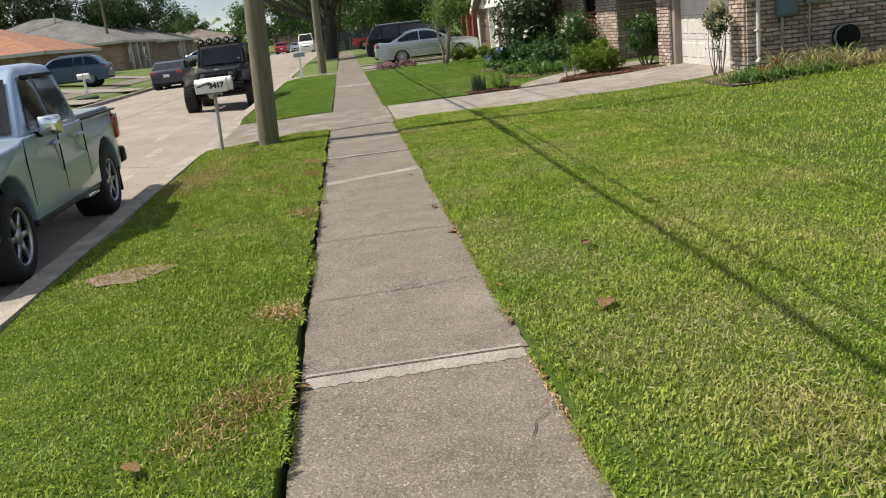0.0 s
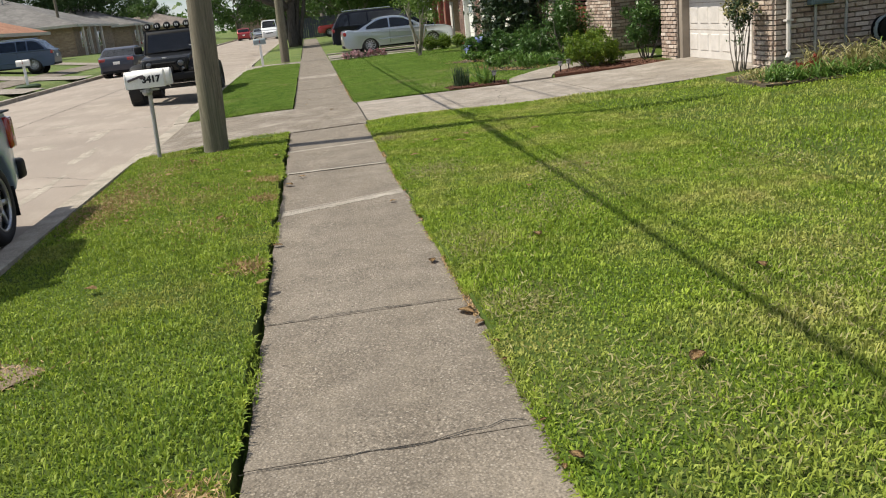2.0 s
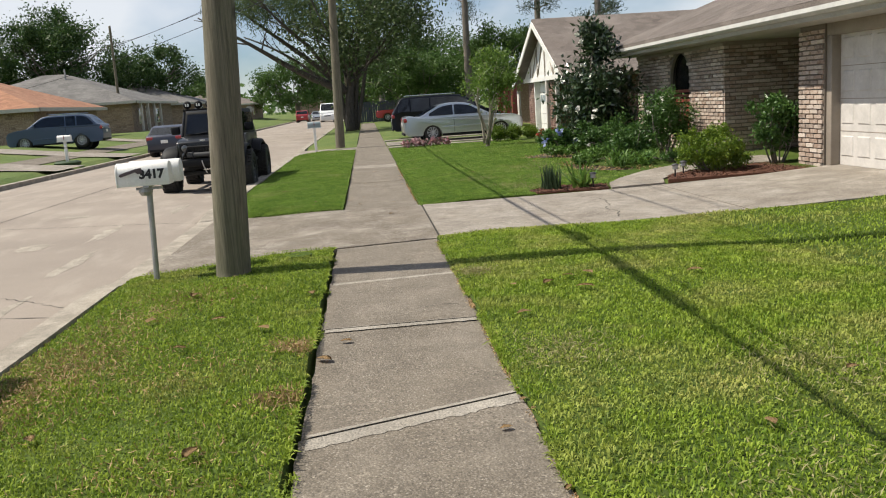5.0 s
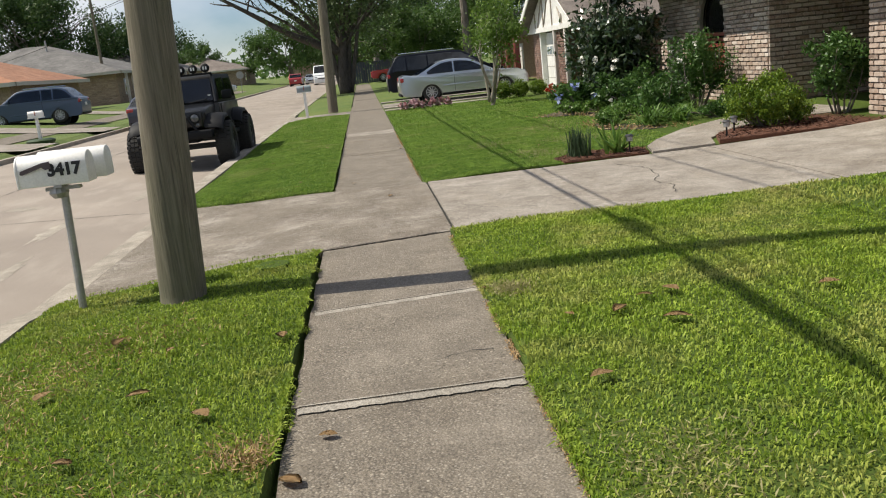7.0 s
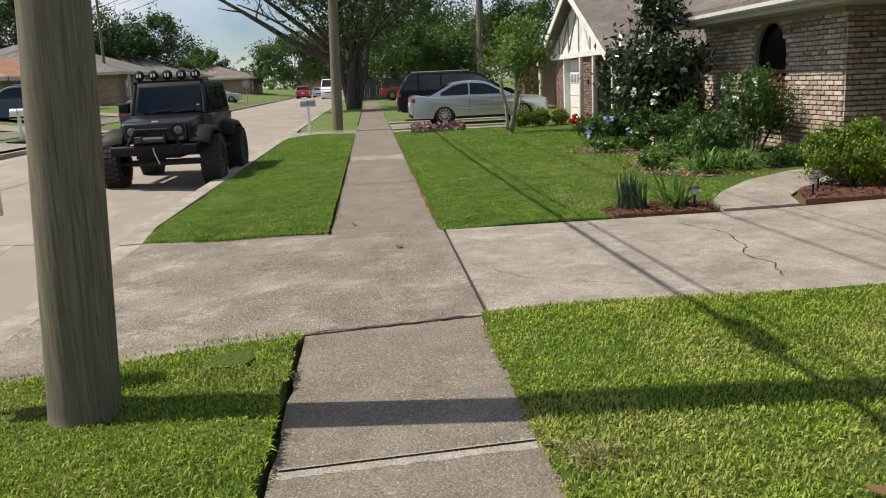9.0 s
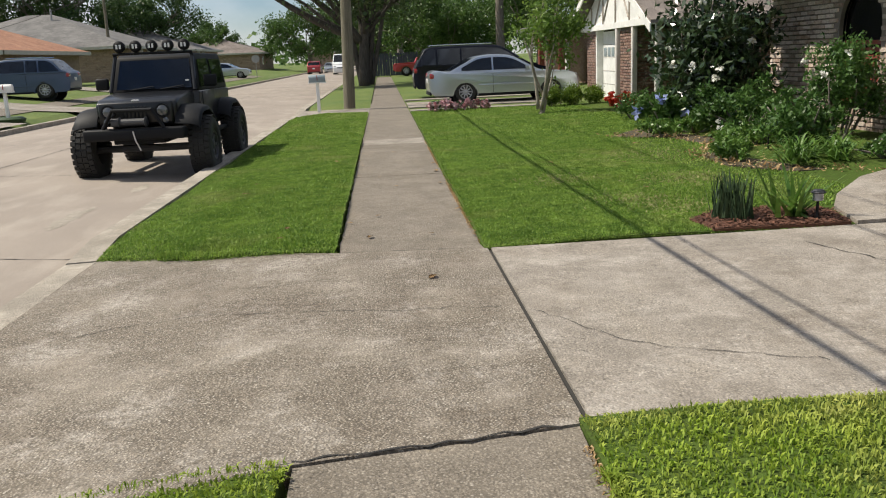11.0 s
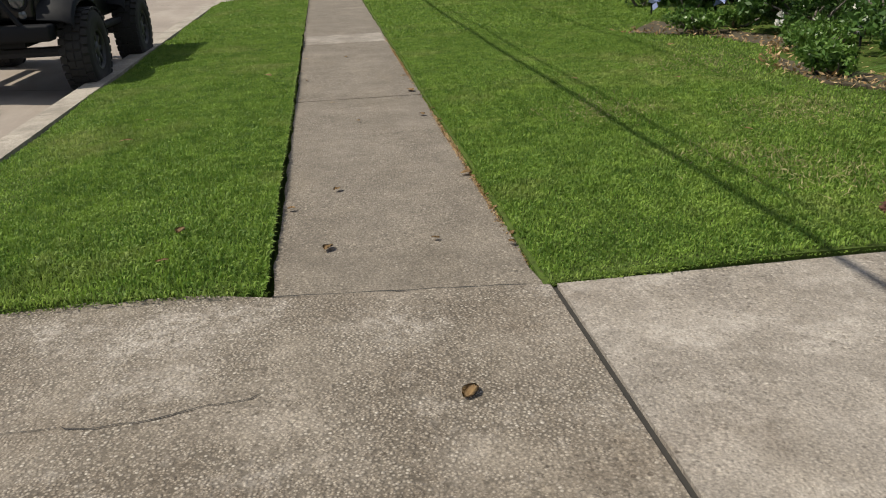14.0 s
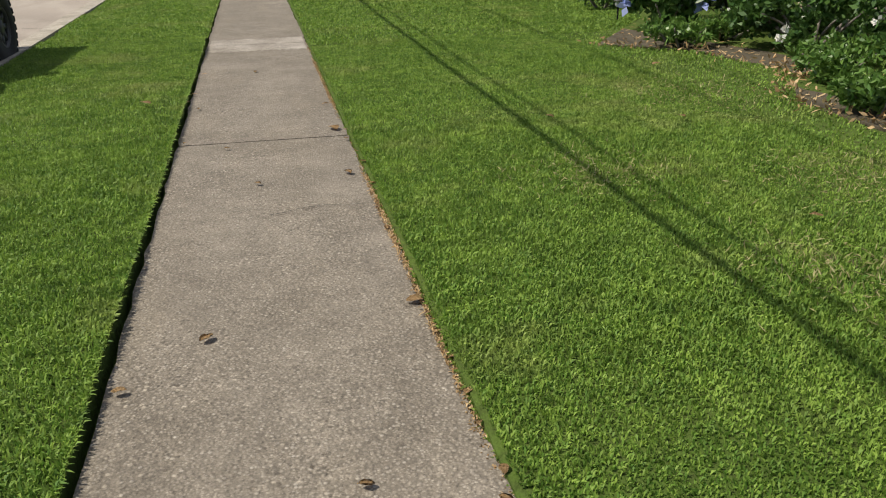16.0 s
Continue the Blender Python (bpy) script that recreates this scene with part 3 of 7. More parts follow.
# far drives
bm = bmesh.new()
for y0, y1 in ((38.5, 41.5), (47.0, 50.0), (62, 65)):
    for x0, x1 in ((FAR_KERB - 0.2, -12.4), (-12.4, -13.6), (-13.6, -17), (-17, -20)):
        q = [bm.verts.new((x, y, ground_z(x, y) + 0.045)) for x, y in ((x0, y0), (x1, y0), (x1, y1), (x0, y1))]
        bm.faces.new(q)
setting("drive_far", bm, M["drive"], "pale concrete driveways across the street", "driveway")

# ---- sidewalk ----
JOINTS = [-6.0, -3.0, -0.6, 2.35, 5.33, 6.68, 8.37, 11.62, 13.60, 15.38]
SKEW = {11.62: 0.20, 15.38: 0.06, 21.195: -0.07}      # joints that run aslant across the walk
pavement = tagged(new("pavement"), "weathered grey concrete sidewalk with exposed aggregate", "sidewalk", "", "structure")
rng_p = random.Random(5)


def wavy_slab(y0, y1, z, x0=WALK_L, x1=WALK_R, gap=0.006):
    """A slab with a slightly broken edge along both sides."""
    bm = bmesh.new()
    n = max(4, int((y1 - y0) / 0.16))
    left = [(x0 + rng_p.uniform(-0.012, 0.012), y0 + gap + (y1 - y0 - 2 * gap) * i / n) for i in range(n + 1)]
    right = [(x1 + rng_p.uniform(-0.016, 0.016), y0 + gap + (y1 - y0 - 2 * gap) * i / n) for i in range(n + 1)]
    left[0], right[0] = (left[0][0], left[0][1] - SKEW.get(y0, 0)), (right[0][0], right[0][1] + SKEW.get(y0, 0))
    left[-1], right[-1] = (left[-1][0], left[-1][1] - SKEW.get(y1, 0)), (right[-1][0], right[-1][1] + SKEW.get(y1, 0))
    for side in (left, right):
        side[1:-1] = [p for p in side[1:-1] if side[0][1] + 0.02 < p[1] < side[-1][1] - 0.02]
    if abs(y1 - 17.3) < 0.01:
        left[-1], right[-1] = (x0, 17.385), (x1, 17.585)
    slab(bm, left + right[::-1], -0.12, z)
    return bm


levels = [0, 0.002, -0.003, 0.0, 0.004, 0.001, 0.0, -0.006, 0.002, -0.002]
for (y0, y1), z in zip(zip(JOINTS, JOINTS[1:] + [17.3]), levels):
    part("slab", wavy_slab(y0, y1, z), M["walk"], pavement)
far_joints = [21.195, 26.0, 30.95, 35.3, 39.9, 43.3, 48, 53, 60, 70, 90]
for y0, y1 in zip(far_joints, far_joints[1:]):
    part("slab", wavy_slab(y0, y1, rng_p.uniform(-0.003, 0.003)), M["walk"], pavement)
# pale trowelled lips beside joints
for y, w, mat in ((5.33, 0.15, "lip"), (11.62, 0.15, "lip"), (13.60, 0.08, "lip"), (15.38, 0.07, "lip"), (30.95, 0.62, "drive")):
    for s in (-1, 1):
        bm = bmesh.new()
        n = 44
        e = [(WALK_L + 0.03 + 1.16 * i / n, y + s * 0.012 + SKEW.get(y, 0) * (2 * i / n - 1)) for i in range(n + 1)]
        o = [(px, py + s * w * rng_p.uniform(0.72, 0.95) * (1.0 if s < 0 or w > 0.4 else 0.4)) for px, py in e]
        vs = [[bm.verts.new((px, py, zz)) for px, py in row] for row, zz in ((e, 0.0075), (o, 0.0030))]
        for i in range(n):
            bm.faces.new((vs[0][i], vs[0][i + 1], vs[1][i + 1], vs[1][i]))
        part("joint_lip", bm, M[mat], pavement)

# ---- driveway ----
driveway = tagged(new("driveway"), "pale stained concrete driveway leading to the garage", "driveway", "", "structure")


def apron():
    bm = bmesh.new()
    near = [(x, ramp(x, (-2.2, 16.85), (-1.1, 17.05), (0, 17.40), (1.25, 17.6))) for x in np.linspace(-2.2, 1.25, 12)]
    far = [(x, ramp(x, (-2.2, 21.85), (-1.2, 21.42), (0, 21.26), (1.25, 21.12))) for x in np.linspace(1.25, -2.2, 12)]
    near = [(x, y - (0.06 if x < -0.1 else 0)) for x, y in near]
    far = [(x, y + (0.07 if x < -0.1 else 0)) for x, y in far]
    out = near + far
    a = [bm.verts.new((x, y, -0.3)) for x, y in out]
    b = [bm.verts.new((x, y, ramp(x, (-2.2, -0.075), (-0.6, -0.004), (0, 0.006), (1.2, 0.008)))) for x, y in out]
    n = len(out)
    for i in range(n // 2 - 1):
        bm.faces.new((b[i], b[i + 1], b[n - 2 - i], b[n - 1 - i]))
    for i in range(n):
        bm.faces.new((a[i], a[(i + 1) % n], b[(i + 1) % n], b[i]))
    return bm


part("apron", apron(), M["apron"], driveway, "rough worn exposed aggregate concrete apron")


def drive_z(x):
    return ramp(x, (1.2, 0.012), (3, 0.02), (5, 0.035), (7, 0.09), (8.4, 0.17))


for x0, x1 in ((1.28, 5.24), (5.265, 8.42)):
    bm = bmesh.new()
    xs = np.linspace(x0, x1, 14)
    rows = [[bm.verts.new((x, y, z)) for y, z in ((DRIVE_N + 0.02, -0.3), (DRIVE_N + 0.02, drive_z(x)), (DRIVE_F - 0.01, drive_z(x)), (DRIVE_F - 0.01, -0.3))] for x in xs]
    for a, b in zip(rows, rows[1:]):
        for i in range(3):
            bm.faces.new((a[i], a[i + 1], b[i + 1], b[i]))
    bm.faces.new(rows[0])
    bm.faces.new(rows[-1])
    part("slab", bm, M["drive"], driveway)
# the dark expansion joint and the cracks
bm = bmesh.new()
box(bm, 1.245, 1.285, 17.62, 21.12, -0.2, -0.008)
part("expansion_joint", bm, M["joint"], driveway)


def crack(name, pts, width, z_of, mat="joint", jitter=0.02, parent=None):
    rng = random.Random(len(pts) * 7 + int(pts[0][1] * 10))
    bm = bmesh.new()
    fine = []
    for (xa, ya), (xb, yb) in zip(pts, pts[1:]):
        n = max(3, int(math.hypot(xb - xa, yb - ya) / 0.07))
        fine += [(xa + (xb - xa) * i / n + rng.uniform(-jitter, jitter), ya + (yb - ya) * i / n + rng.uniform(-jitter, jitter)) for i in range(n)]
    fine.append(pts[-1])
    prev = None
    for (xa, ya), (xb, yb) in zip(fine, fine[1:]):
        d = Vector((xb - xa, yb - ya)).normalized()
        w = width * rng.uniform(0.3, 1.0)
        cur = [bm.verts.new((xa - d.y * w / 2, ya + d.x * w / 2, z_of(xa) + 0.0045)), bm.verts.new((xa + d.y * w / 2, ya - d.x * w / 2, z_of(xa) + 0.0045))]
        if prev:
            bm.faces.new((prev[0], prev[1], cur[1], cur[0]))
        prev = cur
    return part(name, bm, M[mat], parent)


apron_z = lambda x: ramp(x, (-2.2, -0.075), (-0.6, -0.004), (0, 0.006), (1.2, 0.008))
crack("crack", [(0.0, 21.262), (0.4, 21.22), (0.8, 21.175), (1.22, 21.125)], 0.016, apron_z, jitter=0.006, parent=driveway)
crack("crack", [(-0.02, 17.42), (0.4, 17.46), (0.8, 17.53), (1.2, 17.6)], 0.02, apron_z, parent=driveway)
crack("crack", [(-1.65, 19.49), (-1.27, 19.61), (-0.86, 19.7), (-0.45, 19.62), (0.04, 19.54), (0.4, 19.48), (0.79, 19.46), (1.24, 19.40)], 0.009, apron_z, jitter=0.028, parent=driveway)
crack("crack", [(-0.9, 20.35), (-0.4, 20.3), (0.1, 20.38)], 0.007, apron_z, jitter=0.03, parent=driveway)
crack("crack", [(1.3, 19.28), (1.51, 18.94), (1.7, 18.66), (1.87, 18.46), (2.1, 18.33), (2.7, 18.1)], 0.009, drive_z, jitter=0.028, parent=driveway)
crack("crack", [(3.72, 20.6), (3.97, 19.9), (3.88, 19.25), (3.70, 18.85), (3.79, 18.5), (3.62, 18.0)], 0.015, drive_z, parent=driveway)
crack("crack", [(0.0, 8.37), (0.6, 8.40), (1.22, 8.37)], 0.010, lambda x: 0.002, parent=pavement)
crack("crack", [(0.0, 6.66), (0.6, 6.66), (1.22, 6.76)], 0.008, lambda x: 0.004, parent=pavement)
crack("crack", [(1.02, 4.30), (1.12, 4.5), (1.21, 4.62)], 0.006, lambda x: 0.004, parent=pavement)
crack("crack", [(0.82, 14.05), (0.98, 14.12), (1.2, 14.08)], 0.008, lambda x: 0.0, parent=pavement)
crack("crack", [(0.6, 24.3), (0.9, 24.4), (1.2, 24.35)], 0.010, lambda x: 0.004, parent=pavement)

# slab joints, cracks and worn pale patches of the street
for y in (3.0, 9.2, 15.6, 22.4, 28.6, 35.0, 41.4, 48.0, 56.0):
    crack("road_joint", [(KERB_OUT - 0.05, y), (-6.4, y + 0.1), (FAR_KERB + 0.1, y + 0.2)], 0.022, road_z, jitter=0.008, parent=road)
crack("road_joint", [(-6.4, -5), (-6.4, 20), (-6.4, 60)], 0.025, road_z, jitter=0.008, parent=road)
crack("road_crack", [(-2.7, 16.0), (-3.6, 16.6), (-4.9, 16.4)], 0.016, road_z, jitter=0.03, parent=road)
rg_road = random.Random(12)
for x, y, a, b in ((-3.3, 15.2, 0.10, 1.5), (-3.5, 18.6, 0.12, 1.0), (-3.9, 21.5, 0.15, 0.9), (-4.6, 20.2, 0.25, 0.35), (-3.4, 24.6, 0.12, 0.8), (-5.2, 24.0, 0.35, 0.25), (-3.2, 27.0, 0.1, 0.5), (-4.4, 13.4, 0.2, 0.8)):
    bm = bmesh.new()
    ring = [(x + a * math.cos(k) * rg_road.uniform(0.6, 1.2), y + b * math.sin(k) * rg_road.uniform(0.6, 1.2)) for k in np.linspace(0, math.tau, 18, endpoint=False)]
    hub = bm.verts.new((x, y, road_z(x) + 0.004))
    vs = [bm.verts.new((px, py, road_z(px) + 0.002)) for px, py in ring]
    for i in range(18):
        bm.faces.new((hub, vs[i], vs[(i + 1) % 18]))
    part("worn_patch", bm, M["kerb"], road, "pale worn patch")

# ---- entry walk and second drive ----
bm = bmesh.new()
left = [(4.45, 21.12), (4.6, 21.8), (4.95, 22.4), (5.7, 23.3), (6.6, 23.9), (7.6, 24.2), (10.2, 24.3)]
right = [(10.2, 22.7), (8.2, 22.7), (7.4, 22.85), (6.7, 22.75), (6.0, 22.3), (5.55, 21.75), (5.35, 21.12)]
slab(bm, left + right, -0.1, 0.115)
for v in bm.verts:
    if v.co.z > 0:
        v.co.z = ramp(v.co.x, (4.4, 0.062), (5.4, 0.075), (7, 0.115), (8.2, 0.14))
setting("walkway", bm, M["drive"], "curved pale concrete walkway to the front door", "walkway")
bm = bmesh.new()
for x0, x1, y0, y1, z in ((-2.2, -0.012, 40.25, 43.15, -0.01), (1.24, 8, 39.6, 40.2, 0.055), (1.24, 8.4, 41.2, 44.2, 0.06), (1.24, 8.0, 45.6, 46.3, 0.07)):
    box(bm, x0, x1, y0, y1, -0.2, z)
setting("drive_second", bm, M["drive"], "pale concrete neighbouring driveway strips", "driveway")

# ---- bricks ----
BRICK_L, BRICK_H, COURSE, STEP = 0.245, 0.066, 0.083, 0.262


def brick_mesh(w, d=0.03):
    bm = bmesh.new()
    box(bm, 0.008, w - 0.008, -d, 0.0, 0, BRICK_H)
    front = [v for v in bm.verts if v.co.y < -d / 2]
    for v in front:
        v.co.x += 0.006 if v.co.x < w / 2 else -0.006
        v.co.z += 0.005 if v.co.z < BRICK_H / 2 else -0.005
    me = bpy.data.meshes.new("brick")
    bmesh.ops.recalc_face_normals(bm, faces=bm.faces)
    bm.to_mesh(me)
    bm.free()
    me.materials.append(M["brick"])
    return me


BRICKS = {}


def brick_wall(wall, start, way, length, z0, z1, keep=lambda u, z: True, singles=lambda u, z: True, mat="brick_far"):
    """Bricks proud of a mortar backing, along way (a unit vector in plan); the wall faces way turned clockwise."""
    rng = random.Random(int(length * 100))
    way = Vector((way[0], way[1], 0))
    out = Vector((way.y, -way.x, 0))
    turn = Matrix((way, -out, Vector((0, 0, 1)))).transposed().to_4x4()
    rest, count = [], 0
    for c in range(int((z1 - z0) / COURSE)):
        z = z0 + c * COURSE + 0.008
        u = -STEP / 2 if c % 2 else 0.0
        while u < length - 0.02:
            a, b = max(u, 0), min(u + STEP, length)
            u += STEP
            if b - a < 0.04 or not keep((a + b) / 2, z):
                continue
            proud = rng.uniform(-0.004, 0.006)
            p = Vector((start[0], start[1], z + rng.uniform(-0.003, 0.003))) + way * a + out * proud
            if count < 290 and singles((a + b) / 2, z):
                key = round(b - a, 2)
                if key not in BRICKS:
                    BRICKS[key] = brick_mesh(key)
                ob = new("brick", BRICKS[key])
                ob.parent = wall
                ob.matrix_world = Matrix.Translation(p) @ turn
                count += 1
            else:
                w = b - a
                base = [Vector((x, y, zz)) for x, y, zz in ((0.008, 0, 0), (w - 0.008, 0, 0), (w - 0.008, 0, BRICK_H), (0.008, 0, BRICK_H),
                                                            (0.014, -0.03, 0.005), (w - 0.014, -0.03, 0.005), (w - 0.014, -0.03, BRICK_H - 0.005), (0.014, -0.03, BRICK_H - 0.005))]
                rest.append([p + turn.to_3x3() @ v for v in base])
    if rest:
        verts = [tuple(v) for bk in rest for v in bk]
        faces = []
        for i in range(len(rest)):
            o = i * 8
            faces += [tuple(o + k for k in f) for f in ((4, 5, 6, 7), (0, 1, 5, 4), (1, 2, 6, 5), (2, 3, 7, 6), (3, 0, 4, 7))]
        me = bpy.data.meshes.new("brickwork")
        me.from_pydata(verts, [], faces)
        me.materials.append(M[mat])
        ob = new("brickwork", me)
        ob.parent = wall
        ob["kind"] = "stuff"


def roof_sheet(bm, a, b, c, d, t=0.12):
    """A sloping slab through four corners."""
    lo = [bm.verts.new(Vector(p)) for p in (a, b, c, d)]
    hi = [bm.verts.new(Vector(p) + Vector((0, 0, t))) for p in (a, b, c, d)]
    bm.faces.new(lo[::-1])
    bm.faces.new(hi)
    for i in range(4):
        bm.faces.new((lo[i], lo[(i + 1) % 4], hi[(i + 1) % 4], hi[i]))


def shingles(parent, a, b, c, d, rows, per_row, mat, lift=0.12):
    """Thin overlapping shingle tabs on the slope a-b (eave) to d-c (ridge)."""
    rng = np.random.default_rng(rows)
    a, b, c, d = (np.array(p, dtype=float) + (0, 0, lift) for p in (a, b, c, d))
    q = []
    for r in range(rows):
        v0, v1 = r / rows, (r + 1.15) / rows
        l0, r0, l1, r1 = a + (d - a) * v0, b + (c - b) * v0, a + (d - a) * v1, b + (c - b) * v1
        off = rng.uniform(0, 1)
        for k in range(per_row + 1):
            s, e = max(0, (k - off) / per_row), min(1, (k + 0.95 - off) / per_row)
            if e - s < 0.004:
                continue
            up = np.array((0, 0, rng.uniform(0.005, 0.009)))
            q.append([l0 + (r0 - l0) * s + up, l0 + (r0 - l0) * e + up, l1 + (r1 - l1) * e + (0, 0, 0.003), l1 + (r1 - l1) * s + (0, 0, 0.003)])
    ob = quads("shingles", np.array(q), mat, parent)
    ob["kind"] = "stuff"
    return ob


FACE, EAVE_X, EAVE_Z = 8.12, 7.42, 2.56
BASE = 0.1

# ---- first house ----
house = thing("house", "single-storey blush brick house with brown shingle roof", "house")


def plain_wall(name, x0, x1, y0, y1, z0, z1, mat="mortar"):
    bm = bmesh.new()
    box(bm, x0, x1, y0, y1, z0, z1)
    return part(name, bm, M[mat], house)


ARCH_L, ARCH_R, ARCH_SPRING, ARCH_SILL = 27.22, 28.48, 1.78, 0.45
arch_c, arch_r = (ARCH_L + ARCH_R) / 2, (ARCH_R - ARCH_L) / 2


def in_arch(y, z, grow=0.0):
    if abs(y - arch_c) > arch_r + grow or z < ARCH_SILL - 0.03:
        return False
    return z < ARCH_SPRING or (y - arch_c) ** 2 + (z - ARCH_SPRING) ** 2 < (arch_r + grow) ** 2


# wing wall with the arched opening
bm = bmesh.new()
outline = [(25.2, BASE), (31.0, BASE), (31.0, 2.55), (25.2, 2.55)]
hole = [(ARCH_L, ARCH_SILL), (ARCH_R, ARCH_SILL), (ARCH_R, ARCH_SPRING)]
hole += [(arch_c + arch_r * math.cos(a), ARCH_SPRING + arch_r * math.sin(a)) for a in np.linspace(0.15, math.pi - 0.15, 14)]
hole += [(ARCH_L, ARCH_SPRING)]
for x in (FACE + 0.03, FACE + 0.25):
    edges = []
    for loop in (outline, hole):
        vs = [bm.verts.new((x, y, z)) for y, z in loop]
        edges += [bm.edges.new((vs[i], vs[(i + 1) % len(vs)])) for i in range(len(vs))]
    bmesh.ops.triangle_fill(bm, edges=edges, use_beauty=True)
for loop in (outline, hole):
    a = [bm.verts.new((FACE + 0.03, y, z)) for y, z in loop]
    b = [bm.verts.new((FACE + 0.25, y, z)) for y, z in loop]
    for i in range(len(loop)):
        j = (i + 1) % len(loop)
        bm.faces.new((a[i], a[j], b[j], b[i]))
wing = part("wing_wall", bm, M["mortar"], house, "blush brick wall with arched window opening")
# the wall is read from its far end, so that its bricks face the street
brick_wall(wing, (FACE + 0.03, 31.0), (0, -1), 5.8, BASE, 2.5, lambda u, z: not in_arch(31.0 - u, z + 0.03, 0.06), lambda u, z: u > 2.4)
# arched window
bm = bmesh.new()
ring = [(ARCH_L, ARCH_SILL), (ARCH_R, ARCH_SILL), (ARCH_R, ARCH_SPRING)] + [(arch_c + arch_r * math.cos(a), ARCH_SPRING + arch_r * math.sin(a)) for a in np.linspace(0.1, math.pi - 0.1, 16)] + [(ARCH_L, ARCH_SPRING)]
a = [bm.verts.new((FACE + 0.10, y, z)) for y, z in ring]
b = [bm.verts.new((FACE + 0.10, arch_c + (y - arch_c) * 0.9, 0.06 + z * 0.95)) for y, z in ring]
for i in range(len(ring)):
    j = (i + 1) % len(ring)
    bm.faces.new((a[i], a[j], b[j], b[i]))
bmesh.ops.solidify(bm, geom=bm.faces[:], thickness=0.06)
win = part("window", bm, M["plastic"], house, "dark arched window with wooden shutter slats")
bm = bmesh.new()
bm.faces.new([bm.verts.new((FACE + 0.15, y, z)) for y, z in ring])
part("pane", bm, M["dark_pane"], win)
for i in range(9):
    bm = bmesh.new()
    box(bm, FACE + 0.09, FACE + 0.12, ARCH_L + 0.07, ARCH_R - 0.07, ARCH_SILL + 0.1 + i * 0.115, ARCH_SILL + 0.17 + i * 0.115)
    part("slat", bm, M["wood_red"], win)
bm = bmesh.new()
box(bm, FACE - 0.02, FACE + 0.2, ARCH_L - 0.08, ARCH_R + 0.08, ARCH_SILL - 0.08, ARCH_SILL)
part("window_sill", bm, M["brick_far"], house)
# side of the wing, porch back wall and door
wing_side = plain_wall("wing_side", FACE + 0.252, 10.6, 25.204, 25.45, BASE, 2.55)
brick_wall(wing_side, (FACE + 0.0, 25.2), (1, 0), 2.4, BASE, 2.5)
back = plain_wall("porch_wall", 10.55, 10.8, 22.0, 25.2, BASE, 2.55)
brick_wall(back, (10.55, 25.2), (0, -1), 3.2, BASE, 2.5, lambda u, z: u < 1.5 or u > 2.75 or z > 2.1)
bm = bmesh.new()
box(bm, 10.47, 10.56, 22.55, 23.65, BASE + 0.05, 2.15)
door = soften(part("front_door", bm, M["plastic"], house, "dark front door with a pale wreath"), 0.01)
bm = bmesh.new()
bmesh.ops.create_icosphere(bm, subdivisions=2, radius=0.2)
for v in bm.verts:
    v.co = Vector((v.co.x * 0.3, v.co.y, v.co.z * 1.3)) * (1 + 0.25 * noise.noise(v.co * 12)) + Vector((10.43, 23.1, 1.5))
part("wreath", bm, M["offwhite"], house, "pale door wreath")
bm = bmesh.new()
box(bm, 10.4, 10.5, 22.42, 22.55, BASE, 2.3)
box(bm, 10.4, 10.5, 23.65, 23.78, BASE, 2.3)
box(bm, 10.4, 10.5, 22.42, 23.78, 2.15, 2.3)
part("door_frame", bm, M["taupe"], house)
# garage front
pier = plain_wall("garage_pier", FACE + 0.03, FACE + 0.6, 21.16, 21.98, BASE, 2.55)
brick_wall(pier, (FACE + 0.03, 21.98), (0, -1), 0.82, BASE, 2.5)
brick_wall(pier, (FACE + 0.6, 21.98), (-1, 0), 0.57, BASE, 2.5)
plain_wall("garage_inner_side", FACE + 0.6, 10.8, 21.7, 21.98, BASE, 2.55)
pier2 = plain_wall("garage_pier", FACE - 0.0, FACE + 0.5, 17.23, 17.88, BASE, 2.55)
brick_wall(pier2, (FACE - 0.0, 17.88), (0, -1), 0.65, BASE, 2.5)
side = plain_wall("side_wall", FACE + 0.502, 14.0, 17.23, 17.5, BASE, 2.55)
brick_wall(side, (FACE - 0.0, 17.23), (1, 0), 5.8, BASE, 2.5)
bm = bmesh.new()
for y0, y1, z0, z1 in ((21.0, 21.158, BASE, 2.3), (17.882, 18.1, BASE, 2.3), (17.882, 21.158, 2.3, 2.55)):
    box(bm, FACE + 0.06, FACE + 0.5, y0, y1, z0, z1)
soften(part("garage_frame", bm, M["taupe"], house, "taupe painted garage frame"), 0.012)
gd = bmesh.new()
box(gd, FACE + 0.22, FACE + 0.26, 18.1, 21.0, BASE + 0.07, 2.3)
gdoor = part("garage_door", gd, M["offwhite"], house, "pale panelled sectional garage door")
for r in range(4):
    for c in range(6):
        bm = bmesh.new()
        y0, z0 = 18.16 + c * 0.475, BASE + 0.13 + r * 0.53
        box(bm, FACE + 0.205, FACE + 0.222, y0 + 0.05, y0 + 0.41, z0 + 0.08, z0 + 0.43)
        for v in bm.verts:
            if v.co.x < FACE + 0.21:
                v.co.y += 0.025 if v.co.y < y0 + 0.2 else -0.025
                v.co.z += 0.025 if v.co.z < z0 + 0.2 else -0.025
        part("panel", bm, M["offwhite"], gdoor)
for r in range(1, 4):
    bm = bmesh.new()
    z = BASE + 0.10 + r * 0.53
    box(bm, FACE + 0.216, FACE + 0.222, 18.1, 21.0, z - 0.006, z + 0.006)
    part("seam", bm, M["taupe"], gdoor)
